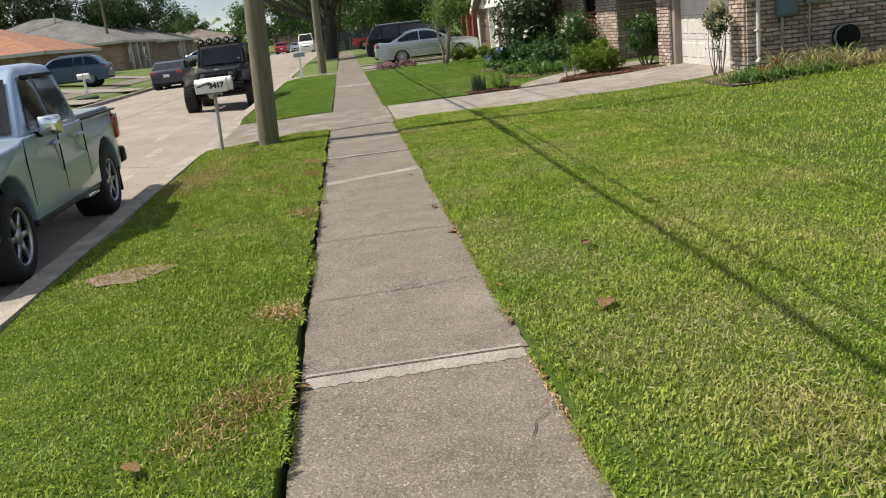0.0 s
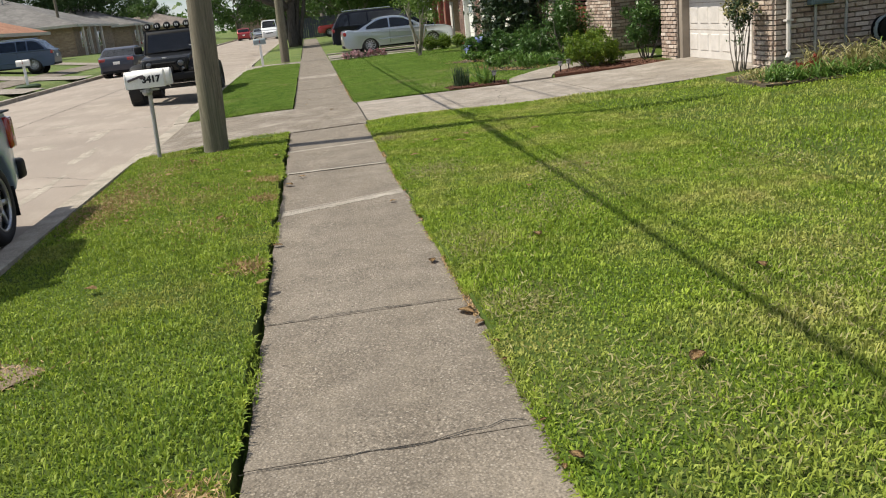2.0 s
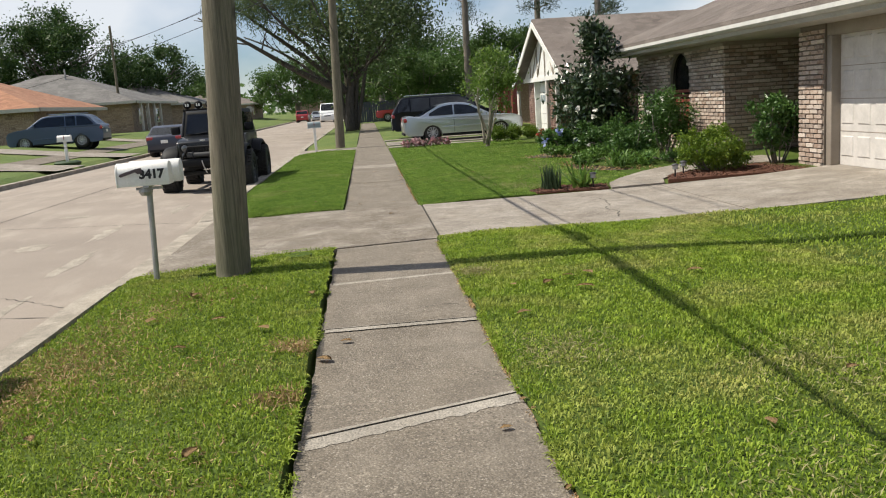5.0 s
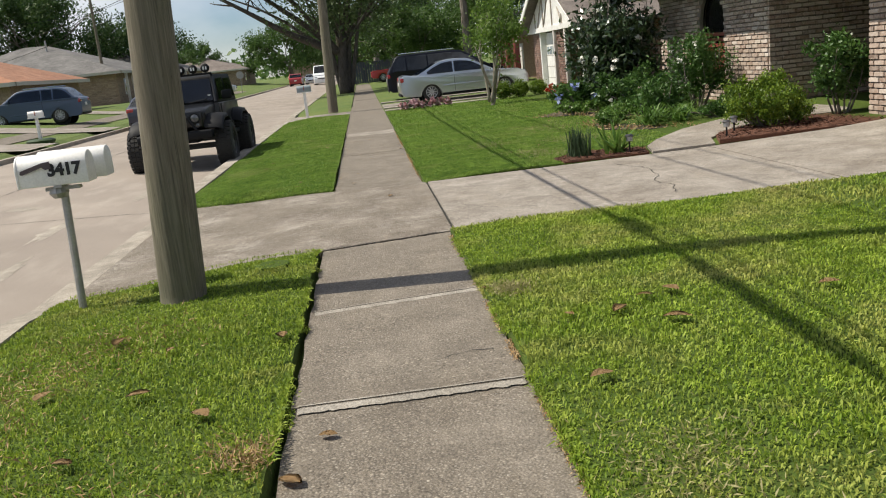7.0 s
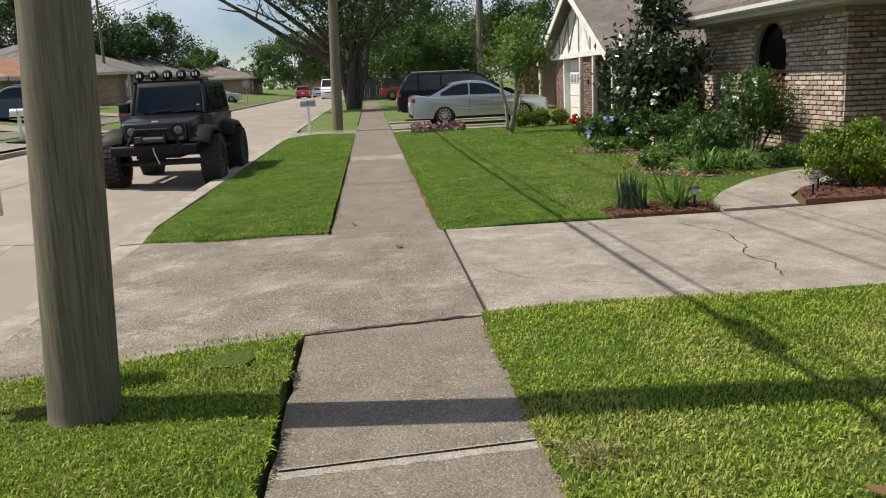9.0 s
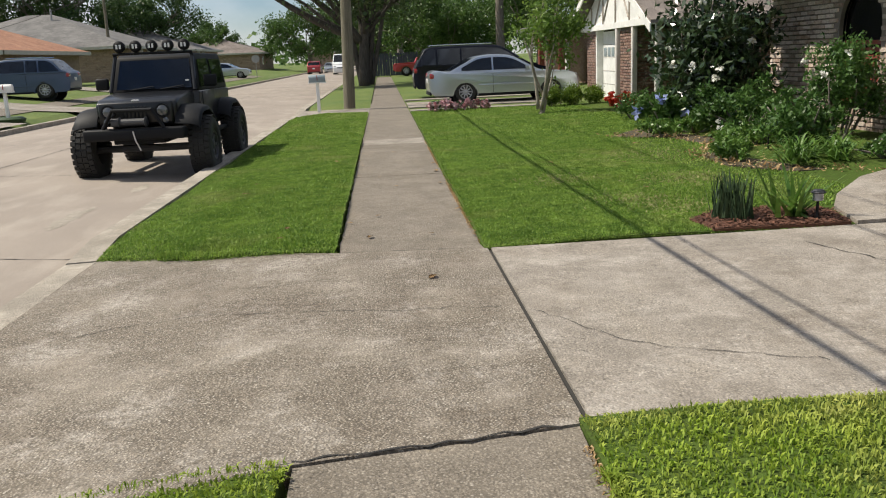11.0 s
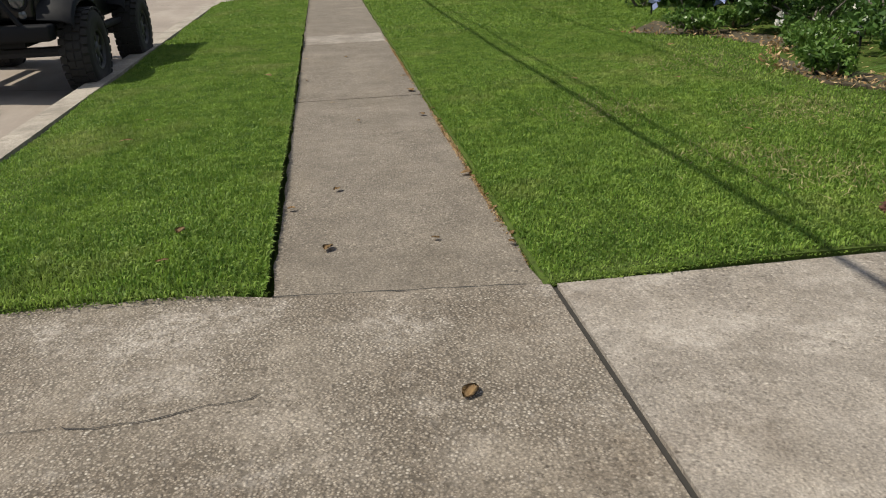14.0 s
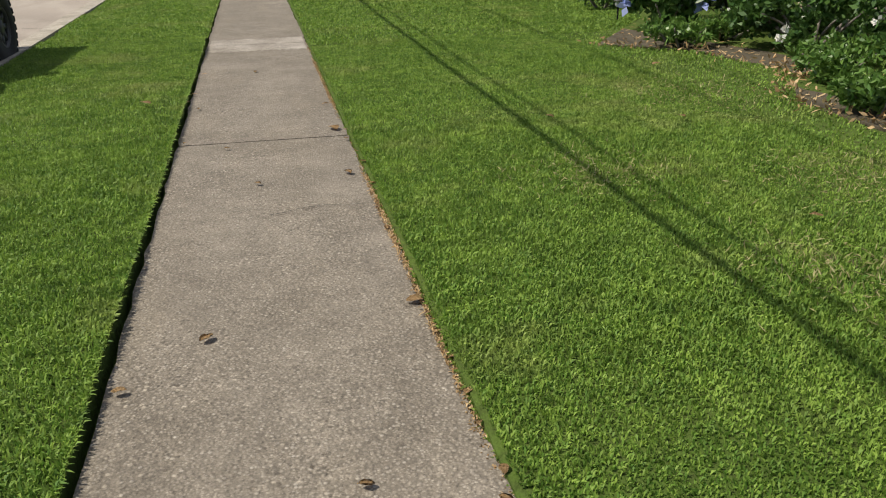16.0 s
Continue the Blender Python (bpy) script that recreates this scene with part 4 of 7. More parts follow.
# eaves, soffit, gutter and roof
bm = bmesh.new()
box(bm, EAVE_X + 0.02, FACE + 2.6, 16.7, 31.4, 2.50, 2.552)
part("soffit", bm, M["soffit"], house, "painted flat soffit under the eave")
bm = bmesh.new()
box(bm, EAVE_X, EAVE_X + 0.03, 16.65, 31.45, 2.53, 2.66)
part("fascia", bm, M["soffit"], house)
bm = bmesh.new()
prof = [(EAVE_X - 0.12, 2.69), (EAVE_X - 0.13, 2.62), (EAVE_X - 0.09, 2.58), (EAVE_X - 0.002, 2.57), (EAVE_X - 0.002, 2.60), (EAVE_X - 0.08, 2.61), (EAVE_X - 0.105, 2.69)]
rg = [[bm.verts.new((x, y, z)) for x, z in prof] for y in (16.65, 31.45)]
for i in range(7):
    j = (i + 1) % 7
    bm.faces.new((rg[0][i], rg[0][j], rg[1][j], rg[1][i]))
part("gutter", bm, M["eave_metal"], house, "pale metal eave gutter")
bm = bmesh.new()
box(bm, FACE - 0.02, FACE + 0.028, 25.18, 31.02, 2.41, 2.498)
box(bm, FACE + 0.03, 10.5, 25.16, 25.2, 2.41, 2.498)
part("frieze", bm, M["taupe"], house)
RIDGE_X, RIDGE_Z = 14.2, 5.35
roof_c = [(EAVE_X - 0.05, 16.5, 2.66), (EAVE_X - 0.05, 31.6, 2.66), (RIDGE_X, 27.5, RIDGE_Z), (RIDGE_X, 20.5, RIDGE_Z)]
bm = bmesh.new()
roof_sheet(bm, *roof_c)
for tri in (((EAVE_X - 0.05, 16.5, 2.7), (21, 16.5, 2.7), (RIDGE_X, 20.5, RIDGE_Z + 0.1)), ((EAVE_X - 0.05, 31.6, 2.7), (RIDGE_X, 27.5, RIDGE_Z + 0.1), (21, 31.6, 2.7)),
            ((21, 16.5, 2.7), (21, 31.6, 2.7), (RIDGE_X, 27.5, RIDGE_Z + 0.1)), ((21, 16.5, 2.7), (RIDGE_X, 27.5, RIDGE_Z + 0.1), (RIDGE_X, 20.5, RIDGE_Z + 0.1))):
    bm.faces.new([bm.verts.new(p) for p in tri])
roof = part("roof", bm, M["roof_brown"], house, "weathered brown asphalt shingle roof")
shingles(roof, *roof_c, 44, 50, M["roof_brown"])
bm = bmesh.new()
box(bm, 14.0, 20.5, 17.23, 31.0, BASE, 2.6)
box(bm, 10.8, 14.0, 17.5, 31.0, BASE, 2.6)
box(bm, 8.37, 10.8, 25.45, 31.0, BASE, 2.58)
part("house_core", bm, M["brick_far"], house)
# downspout, meters and hose reel on the side wall
spout = thing("downspout", "white metal downspout with kicked-out foot on brick", "downspout")
bm = bmesh.new()
tube(bm, [(8.32, 17.12, 2.55), (8.32, 17.12, 0.45), (8.30, 17.08, 0.36), (8.2, 16.95, 0.30)], 0.042, 8)
part("pipe", bm, M["offwhite"], spout)
for z in (0.9, 1.9):
    bm = bmesh.new()
    box(bm, 8.26, 8.38, 17.07, 17.2, z, z + 0.03)
    part("strap", bm, M["offwhite"], spout)


def wall_box(name, label, x0, x1, z0, z1, mat, deep=0.16):
    t = thing(name, label, "meter box")
    bm = bmesh.new()
    box(bm, x0, x1, 17.2 - deep, 17.2, z0, z1)
    soften(part("case", bm, M[mat], t), 0.012)
    bm = bmesh.new()
    box(bm, x0 + 0.03, x1 - 0.03, 17.19 - deep - 0.012, 17.2 - deep - 0.002, z0 + 0.03, z1 - 0.03)
    soften(part("cover", bm, M[mat], t), 0.008)
    bm = bmesh.new()
    tube(bm, [((x0 + x1) / 2 - 0.08, 17.13, z0), ((x0 + x1) / 2 - 0.08, 17.13, 0.12)], 0.025, 8)
    part("conduit", bm, M["galv"], t)


wall_box("electric_panel", "blue-grey electric panel box mounted on brick wall", 8.68, 9.08, 1.12, 1.85, "blue_box")
wall_box("meter_box", "grey utility meter box mounted on brick wall", 9.26, 9.60, 1.3, 1.75, "grey_box")
reel = thing("hose_reel", "dark hose reel with pale hose hanging by the wall", "hose reel")
bm = bmesh.new()
lathe(bm, [(0.1, 0.0), (0.22, 0.02), (0.22, 0.05), (0.12, 0.07), (0.12, 0.22), (0.22, 0.24), (0.22, 0.27), (0.1, 0.29)], 20, "Y", (9.95, 16.75, 0.62))
part("drum", bm, M["plastic"], reel)
bm = bmesh.new()
tube(bm, [(9.95 + 0.22 * math.cos(a), 16.86 + 0.004 * a, 0.62 + 0.22 * math.sin(a)) for a in np.linspace(0, 18, 60)], 0.016, 6)
part("hose", bm, M["grey_box"], reel)
bm = bmesh.new()
tube(bm, [(9.7, 16.9, 0.1), (9.95, 16.9, 0.62), (10.2, 16.9, 0.1)], 0.018, 6)
part("stand", bm, M["plastic"], reel)

# ---- poles, wires, mailboxes ----


def utility_pole(label, x, y, lean, r0, height, group="poles along the sidewalk"):
    t = thing("utility_pole", label, "utility pole", Matrix.Translation((x, y, ground_z(x, y) - 0.02)), group)
    bm = bmesh.new()
    n, rings = 28, []
    for i in range(40):
        z = height * (i / 39) ** 1.6
        r = r0 * (1 - 0.32 * z / height) * (1.06 if i == 0 else 1)
        ring = []
        for k in range(n):
            a = math.tau * k / n
            d = 1 + 0.035 * noise.noise(Vector((math.cos(a) * 2.2, math.sin(a) * 2.2, z * 0.35))) + 0.02 * noise.noise(Vector((math.cos(a) * 9, math.sin(a) * 9, z * 0.2)))
            ring.append(bm.verts.new((r * d * math.cos(a) + lean[0] * z, r * d * math.sin(a) + lean[1] * z, z)))
        rings.append(ring)
    for a, b in zip(rings, rings[1:]):
        for k in range(n):
            bm.faces.new((a[k], a[(k + 1) % n], b[(k + 1) % n], b[k]))
    bm.faces.new(rings[-1])
    part("shaft", bm, M["pole"], t, "", True)
    return t


pole = utility_pole("thick weathered grey-brown wooden utility pole standing in the verge", -1.03, 16.12, (0.05, 0.0), 0.178, 9.4)
bm = bmesh.new()
box(bm, -0.06, 1.15, -0.06, 0.06, 8.55, 8.67)
part("crossarm", bm, M["pole"], pole)
bm = bmesh.new()
tube(bm, [(0.43, 0.55, 4.68), (0.43, 0.62, 4.68), (0.43, 1.2, 4.67), (0.43, 1.27, 4.67)], [0.03, 0.085, 0.085, 0.03], 12)
part("splice_case", bm, M["plastic"], pole)
bm = bmesh.new()
tube(bm, [(0.43, -0.35, 4.67), (0.43, -0.45, 4.66), (0.44, -2.5, 4.61), (0.44, -2.7, 4.60)], [0.03, 0.06, 0.055, 0.03], 10)
part("cable_sleeve", bm, M["plastic"], pole)
utility_pole("tall brown wooden utility pole beside a driveway apron", -0.66, 42.6, (0.028, 0.0), 0.19, 10.5)
utility_pole("distant wooden utility pole among trees", -0.7, 70, (0.0, 0.0), 0.17, 10.5)
utility_pole("distant wooden utility pole behind roofs", -20.5, 84, (0.0, 0.0), 0.14, 9)


def wire(label, a, b, sag, r):
    bm = bmesh.new()
    A, B = Vector(a), Vector(b)
    tube(bm, [A.lerp(B, i / 24) - Vector((0, 0, sag * 4 * (i / 24) * (1 - i / 24))) for i in range(25)], r, 6)
    return tagged(finish("overhead_cable", bm, M["plastic"]), label, "cable", "overhead cables")


PX, PY = -0.79, 16.12
for x, z, r, near, far, lab in ((PX + 0.19, 4.68, 0.028, 0.02, -0.18, "thick black communication cable strung between poles"), (PX + 0.42, 4.70, 0.015, 0.08, -0.2, "thin black cable strung between poles"),
                                (PX + 0.27, 7.1, 0.018, 0.25, -0.35, "black power cable strung between poles"), (PX + 0.6, 7.5, 0.012, 0.2, -0.2, "thin power wire high between poles")):
    wire(lab, (x, PY, z), (x + far, 42.6, z), 0.22, r)
    wire(lab, (x, PY, z), (x + near, -14, z), 0.22, r)
wire("thin service wire crossing above the street", (-0.66, 42.6, 7.4), (-30, 80, 5.0), 0.4, 0.014)
wire("thin service wire crossing above the street", (-0.66, 42.6, 8.0), (-20.5, 84, 8.2), 0.5, 0.014)
wire("thin service wire to the roofs opposite", (-20.5, 84, 8.2), (-26, 44, 5.0), 0.5, 0.012)
wire("thin service wire to the roofs opposite", (-0.66, 42.6, 6.9), (-27, 77, 4.4), 0.4, 0.014)
wire("thin wire over the houses", (-0.7, 42.6, 8.6), (16, 30, 6.5), 0.4, 0.012)


def digits(parent, text, size, m, mat):
    cu = bpy.data.curves.new("number", "FONT")
    cu.body, cu.size, cu.extrude, cu.align_x, cu.align_y = text, size, 0.002, "CENTER", "CENTER"
    cu.offset = 0.006
    tmp = bpy.data.objects.new("number", cu)
    scene.collection.objects.link(tmp)
    me = bpy.data.meshes.new_from_object(tmp.evaluated_get(bpy.context.evaluated_depsgraph_get()))
    bpy.data.objects.remove(tmp)
    me.materials.clear()
    me.materials.append(mat)
    ob = new("number", me)
    ob.parent = parent
    ob.matrix_local = m
    return ob


def mailbox_shell(bm, length, w, h):
    """A rounded mailbox lying along x."""
    prof = [(-w / 2, 0), (w / 2, 0), (w / 2, h - w / 2)] + [(w / 2 * math.cos(a), h - w / 2 + w / 2 * math.sin(a)) for a in np.linspace(0.15, math.pi - 0.15, 12)] + [(-w / 2, h - w / 2)]
    prism(bm, prof, -length / 2, length / 2)


def double_mailbox():
    t = thing("mailbox", "pair of white metal mailboxes on one galvanised post", "mailbox", pose(-1.86, 16.3, ground_z(-1.86, 16.3) - 0.02, 0, 0, 0))
    bm = bmesh.new()
    tube(bm, [(0, 0, 0), (0.03, 0.02, 0.98)], 0.03, 10)
    part("post", bm, M["galv"], t)
    bm = bmesh.new()
    box(bm, -0.09, 0.17, -0.03, 0.03, 0.98, 1.005)
    box(bm, 0.0, 0.06, -0.1, 0.42, 1.005, 1.025)
    lathe(bm, [(0.05, 0.92), (0.075, 0.96), (0.06, 1.0)], 12)
    part("bracket", bm, M["galv"], t)
    for y, name in ((0.0, "front"), (0.34, "rear")):
        bm = bmesh.new()
        mailbox_shell(bm, 0.52, 0.20, 0.24)
        for v in bm.verts:
            v.co += Vector((0.01 + y * 0.12, y, 1.025))
        b = soften(part("box", bm, M["white"], t, "dented white metal mailbox"), 0.006)
        bm = bmesh.new()
        mailbox_shell(bm, 0.018, 0.214, 0.245)
        for v in bm.verts:
            v.co += Vector((-0.262 + 0.01 + y * 0.12, y, 1.022))
        soften(part("door", bm, M["white"], b), 0.004)
        bm = bmesh.new()
        box(bm, -0.285 + y * 0.12, -0.26 + y * 0.12, y - 0.02, y + 0.02, 1.21, 1.235)
        part("latch", bm, M["galv"], b)
    bm = bmesh.new()
    outline = [(-0.222, 1.135), (-0.205, 1.128), (-0.055, 1.172), (-0.03, 1.150), (0.012, 1.158), (0.005, 1.212), (-0.05, 1.205), (-0.215, 1.158)]
    rings = [[bm.verts.new((x, y, z)) for x, z in outline] for y in (-0.118, -0.107)]
    for ring in rings:
        bm.faces.new(ring)
    for k in range(len(outline)):
        j = (k + 1) % len(outline)
        bm.faces.new((rings[0][k], rings[0][j], rings[1][j], rings[1][k]))
    bmesh.ops.recalc_face_normals(bm, faces=bm.faces)
    part("flag", bm, M["flag"], t, "faded dark signal flag folded over the number")
    digits(t, "3417", 0.125, pose(0.10, -0.1045, 1.14, 90, 0, 0), M["black"])
    return t


double_mailbox()


def post_mailbox(label, x, y, mat, post, rz, text=""):
    t = thing("mailbox", label, "mailbox", pose(x, y, ground_z(x, y) - 0.03, 0, 0, rz), "mailboxes down the street")
    bm = bmesh.new()
    box(bm, -0.05, 0.05, -0.05, 0.05, 0, 0.95)
    soften(part("post", bm, M[post], t), 0.008)
    bm = bmesh.new()
    box(bm, -0.28, 0.28, -0.11, 0.11, 0.93, 0.96)
    part("board", bm, M[post], t)
    bm = bmesh.new()
    mailbox_shell(bm, 0.52, 0.2, 0.23)
    for v in bm.verts:
        v.co.z += 0.96
    b = soften(part("box", bm, M[mat], t), 0.006)
    bm = bmesh.new()
    box(bm, 0.0, 0.02, -0.125, -0.105, 1.02, 1.18)
    part("flag", bm, M["lens_red"], b)
    return t


post_mailbox("white post mailbox with dark number plate by the kerb", -1.62, 42.2, "grey_box", "white", 0)
post_mailbox("pale post mailbox in a planted ring across the street", -11.45, 42.5, "white", "white", 0)
ringb = bmesh.new()
lathe(ringb, [(0.48, 0.0), (0.52, 0.1), (0.40, 0.16), (0.1, 0.13)], 18, "Z", (-11.45, 42.5, ground_z(-11.45, 42.5) - 0.02))
tagged(finish("planter_ring", ringb, M["rosemary"]), "low dark planted ring round the mailbox post", "planter")

# ---- vehicles ----


def arch_line(yc, r, z, n=9):
    """Points over a wheel from front to rear."""
    return [(yc - r * math.cos(a), z + r * math.sin(a)) for a in np.linspace(0.0, math.pi, n)]


def taper(bm, L, W, z_belt, z_roof, tumble, nose):
    for v in bm.verts:
        s = 1.0
        if v.co.z > z_belt:
            s -= tumble * (v.co.z - z_belt) / (z_roof - z_belt)
        e = abs(v.co.y) / (L / 2)
        if e > 0.8:
            s -= nose * ((e - 0.8) / 0.2) ** 2
        v.co.x *= s


def wheel(parent, x, y, r, w, spokes=10, mat="alloy", knob=False, rim=0.66):
    sgn = 1 if x > 0 else -1
    bm = bmesh.new()
    lathe(bm, [(r * rim, -w / 2), (r * 0.9, -w / 2), (r * 0.97, -w * 0.42), (r, -w * 0.3), (r, w * 0.3), (r * 0.97, w * 0.42), (r * 0.9, w / 2), (r * rim, w / 2)], 32, "X", (x, y, r), True)
    wh = part("wheel", bm, M["rubber"], parent, "", True)
    if knob:
        bm = bmesh.new()
        for k in range(30):
            for o in (-0.38, -0.13, 0.13, 0.38):
                a = math.tau * (k + (0.5 if abs(o) > 0.2 else 0)) / 30
                c = Vector((x + o * w, y + r * math.cos(a), r + r * math.sin(a)))
                m = Matrix.Translation(c) @ Matrix.Rotation(a, 4, "X")
                vs = box(bm, -w * 0.11, w * 0.11, -0.012, 0.014, -r * 0.075, r * 0.075)
                for v in vs:
                    v.co = m @ v.co
        part("tread", bm, M["rubber"], wh)
    bm = bmesh.new()
    lathe(bm, [(0.02, sgn * w * 0.3), (r * 0.2, sgn * w * 0.32), (r * 0.2, sgn * w * 0.40), (0.01, sgn * w * 0.42)], 16, "X", (x, y, r))
    for k in range(spokes):
        a = math.tau * k / spokes
        c, s = math.cos(a), math.sin(a)
        w0, w1 = r * 0.075, r * 0.05
        pts = [(r * 0.15, -w0), (r * 0.15, w0), (r * rim, w1), (r * rim, -w1)]
        lo = [bm.verts.new((x + sgn * w * 0.30, y + p * c - q * s, r + p * s + q * c)) for p, q in pts]
        hi = [bm.verts.new((x + sgn * w * 0.40, y + p * c - q * s, r + p * s + q * c)) for p, q in pts]
        bm.faces.new(lo)
        bm.faces.new(hi)
        for i in range(4):
            bm.faces.new((lo[i], lo[(i + 1) % 4], hi[(i + 1) % 4], hi[i]))
    lathe(bm, [(r * (rim - 0.06), sgn * w * 0.28), (r * (rim - 0.06), sgn * w * 0.47), (r * (rim + 0.02), sgn * w * 0.48), (r * (rim + 0.02), sgn * w * 0.28)], 28, "X", (x, y, r), True)
    part("rim", bm, M[mat], wh, "", True)
    bm = bmesh.new()
    lathe(bm, [(0.02, sgn * w * 0.1), (r * (rim - 0.02), sgn * w * 0.1), (r * (rim - 0.02), sgn * w * 0.16), (0.02, sgn * w * 0.16)], 20, "X", (x, y, r))
    part("brake_disc", bm, M["dark_metal"], wh)
    return wh


def side_window(parent, pts, W, tumble, z_belt, z_roof, name="window"):
    for sgn in (-1, 1):
        bm = bmesh.new()
        vs = []
        for y, z in pts:
            hw = W / 2 * (1 - tumble * max(0, z - z_belt) / (z_roof - z_belt)) + 0.006
            vs.append(bm.verts.new((sgn * hw, y, z)))
        bm.faces.new(vs)
        bmesh.ops.solidify(bm, geom=bm.faces[:], thickness=0.008)
        part(name, bm, M["glass"], parent)


def cross_glass(parent, y0, z0, y1, z1, W, tumble, z_belt, z_roof, inset=0.09, name="windscreen"):
    """A screen across the car between two heights."""
    bm = bmesh.new()
    d = Vector((0, y1 - y0, z1 - z0)).normalized()
    nrm = Vector((0, -d.z, d.y)) if y0 < y1 else Vector((0, d.z, -d.y))
    if nrm.z < 0:
        nrm = -nrm
    vs = []
    for (y, z), sgn in (((y0, z0), -1), ((y0, z0), 1), ((y1, z1), 1), ((y1, z1), -1)):
        hw = W / 2 * (1 - tumble * max(0, z - z_belt) / (z_roof - z_belt)) - inset
        vs.append(bm.verts.new(Vector((sgn * hw, y, z)) + nrm * 0.012))
    bm.faces.new(vs)
    bmesh.ops.solidify(bm, geom=bm.faces[:], thickness=0.006)
    return part(name, bm, M["glass"], parent)


def small_box(parent, name, mat, x0, x1, y0, y1, z0, z1, bev=0.015, label=""):
    bm = bmesh.new()
    box(bm, x0, x1, y0, y1, z0, z1)
    return soften(part(name, bm, M[mat], parent, label), bev)


def car(name, label, m, paint, L, W, H, wb, r, hood, belt, cab, boot=None, clear=0.2, tumble=0.16, nose=0.14, arch=1.16, group="", tall_back=False, rails=False):
    """A car with its front towards -y. cab: screen foot, roof front, roof rear, rear screen foot along y."""
    t = thing(name, label, "car", m, group)
    yf, yr = -L / 2, L / 2
    af, ar = -wb / 2 - (L - wb) * 0.04, wb / 2 - (L - wb) * 0.04
    boot = boot or belt
    low = [(yf + 0.02, clear + 0.12)] + [(yf + 0.15, clear)] + arch_line(af, r * arch, clear) + arch_line(ar, r * arch, clear) + [(yr - 0.15, clear + 0.03), (yr - 0.02, clear + 0.15)]
    up = [(yr, 0.52), (yr + 0.01, boot * 0.62), (yr - 0.03, boot - 0.12), (yr - 0.10, boot - 0.03), (yr - 0.26, boot), (cab[3], belt + 0.01), (cab[0], belt), (cab[0] - 0.3, belt - 0.045), (yf + 0.45, hood), (yf + 0.12, hood - 0.10), (yf, hood - 0.28)]
    bm = bmesh.new()
    prism(bm, low + up, -W / 2, W / 2)
    taper(bm, L, W, belt, H, tumble, nose)
    soften(part("body", bm, M[paint], t), 0.10, 5, 25)
    ys = np.linspace(cab[0] - 0.3, cab[3] + 0.3, 90)
    rise = H - belt
    knots = [(cab[0], 0.0), (cab[1], 1 - 0.055 / rise), (cab[1] + 0.4, 0.99), ((cab[1] + cab[2]) / 2, 1.0), (cab[2] - 0.35, 0.985), (cab[2], 1 - 0.065 / rise), (cab[3], 0.0)]
    line = np.interp(ys, [k[0] for k in knots], [k[1] for k in knots])
    line = np.convolve(np.pad(line, 3, mode="edge"), np.ones(7) / 7, mode="valid")
    top = lambda y: belt + rise * float(np.interp(y, ys, line))
    span = [float(y) for y in ys[::3] if cab[0] <= y <= cab[3]]
    bm = bmesh.new()
    prism(bm, [(cab[0] - 0.08, belt - 0.05)] + [(y, top(y)) for y in span] + [(cab[3] + 0.08, belt - 0.05)], -W / 2 + 0.012, W / 2 - 0.012)
    taper(bm, L, W, belt, H, tumble, 0)
    soften(part("cabin", bm, M[paint], t), 0.045, 3, 40)
    zt, zb = H - 0.11, belt + 0.035
    fy = lambda z: cab[0] + (cab[1] - cab[0]) * (z - belt) / (H - 0.05 - belt)
    ry = lambda z: cab[3] + (cab[2] - cab[3]) * (z - belt) / (H - 0.06 - belt)
    mid = (cab[1] + cab[2]) / 2 + 0.05
    q = cab[2] - 0.55
    posts = [cab[0] + 0.16, mid - 0.03, mid + 0.03] + ([q, q + 0.07] if tall_back else []) + [cab[3] - (0.16 if tall_back else 0.28)]
    for ya, yb in zip(posts[::2], posts[1::2]):
        edge = [(y, min(top(y) - 0.085, zt + 0.03)) for y in np.linspace(ya, yb, 9)]
        edge = [(y, z) for y, z in edge if z > zb + 0.03]
        side_window(t, [(edge[0][0], zb)] + edge + [(edge[-1][0], zb)], W, tumble, belt, H)
    cross_glass(t, fy(zb), zb, fy(zt), zt, W, tumble, belt, H)
    cross_glass(t, ry(zb), zb, ry(zt), zt, W, tumble, belt, H, name="rear_window")
    for sx in (-1, 1):
        for yy in (af, ar):
            wheel(t, sx * (W / 2 - 0.11), yy, r, 0.21)
            bm = bmesh.new()
            lathe(bm, [(0.05, -sx * 0.16), (r * arch * 0.99, -sx * 0.16), (r * arch * 0.99, -sx * 0.03), (0.05, -sx * 0.03)], 20, "X", (sx * (W / 2 - 0.2), yy, clear + 0.02))
            part("wheel_well", bm, M["plastic"], t)
        small_box(t, "headlight", "lens_clear", sx * (W / 2 - 0.46), sx * (W / 2 - 0.16), yf + 0.05, yf + 0.35, hood - 0.25, hood - 0.11, 0.03)
        small_box(t, "tail_light", "lens_red", sx * (W / 2 - 0.40), sx * (W / 2 - 0.085), yr - 0.36, yr - 0.015, boot - 0.26, boot - 0.09, 0.03)
        small_box(t, "mirror", paint, sx * (W / 2 + 0.0), sx * (W / 2 + 0.17), fy(zb) + 0.25, fy(zb) + 0.37, belt + 0.02, belt + 0.15, 0.03)
        for hy in (mid - 0.28, mid + 0.72):
            small_box(t, "door_handle", paint, sx * (W / 2 - 0.005), sx * (W / 2 + 0.022), hy, hy + 0.17, belt - 0.13, belt - 0.10, 0.008)
        for sy in (mid, ):
            small_box(t, "door_seam", "plastic", sx * (W / 2 - 0.01), sx * (W / 2 + 0.0035), sy - 0.006, sy + 0.006, clear + 0.1, belt - 0.02, 0.001)
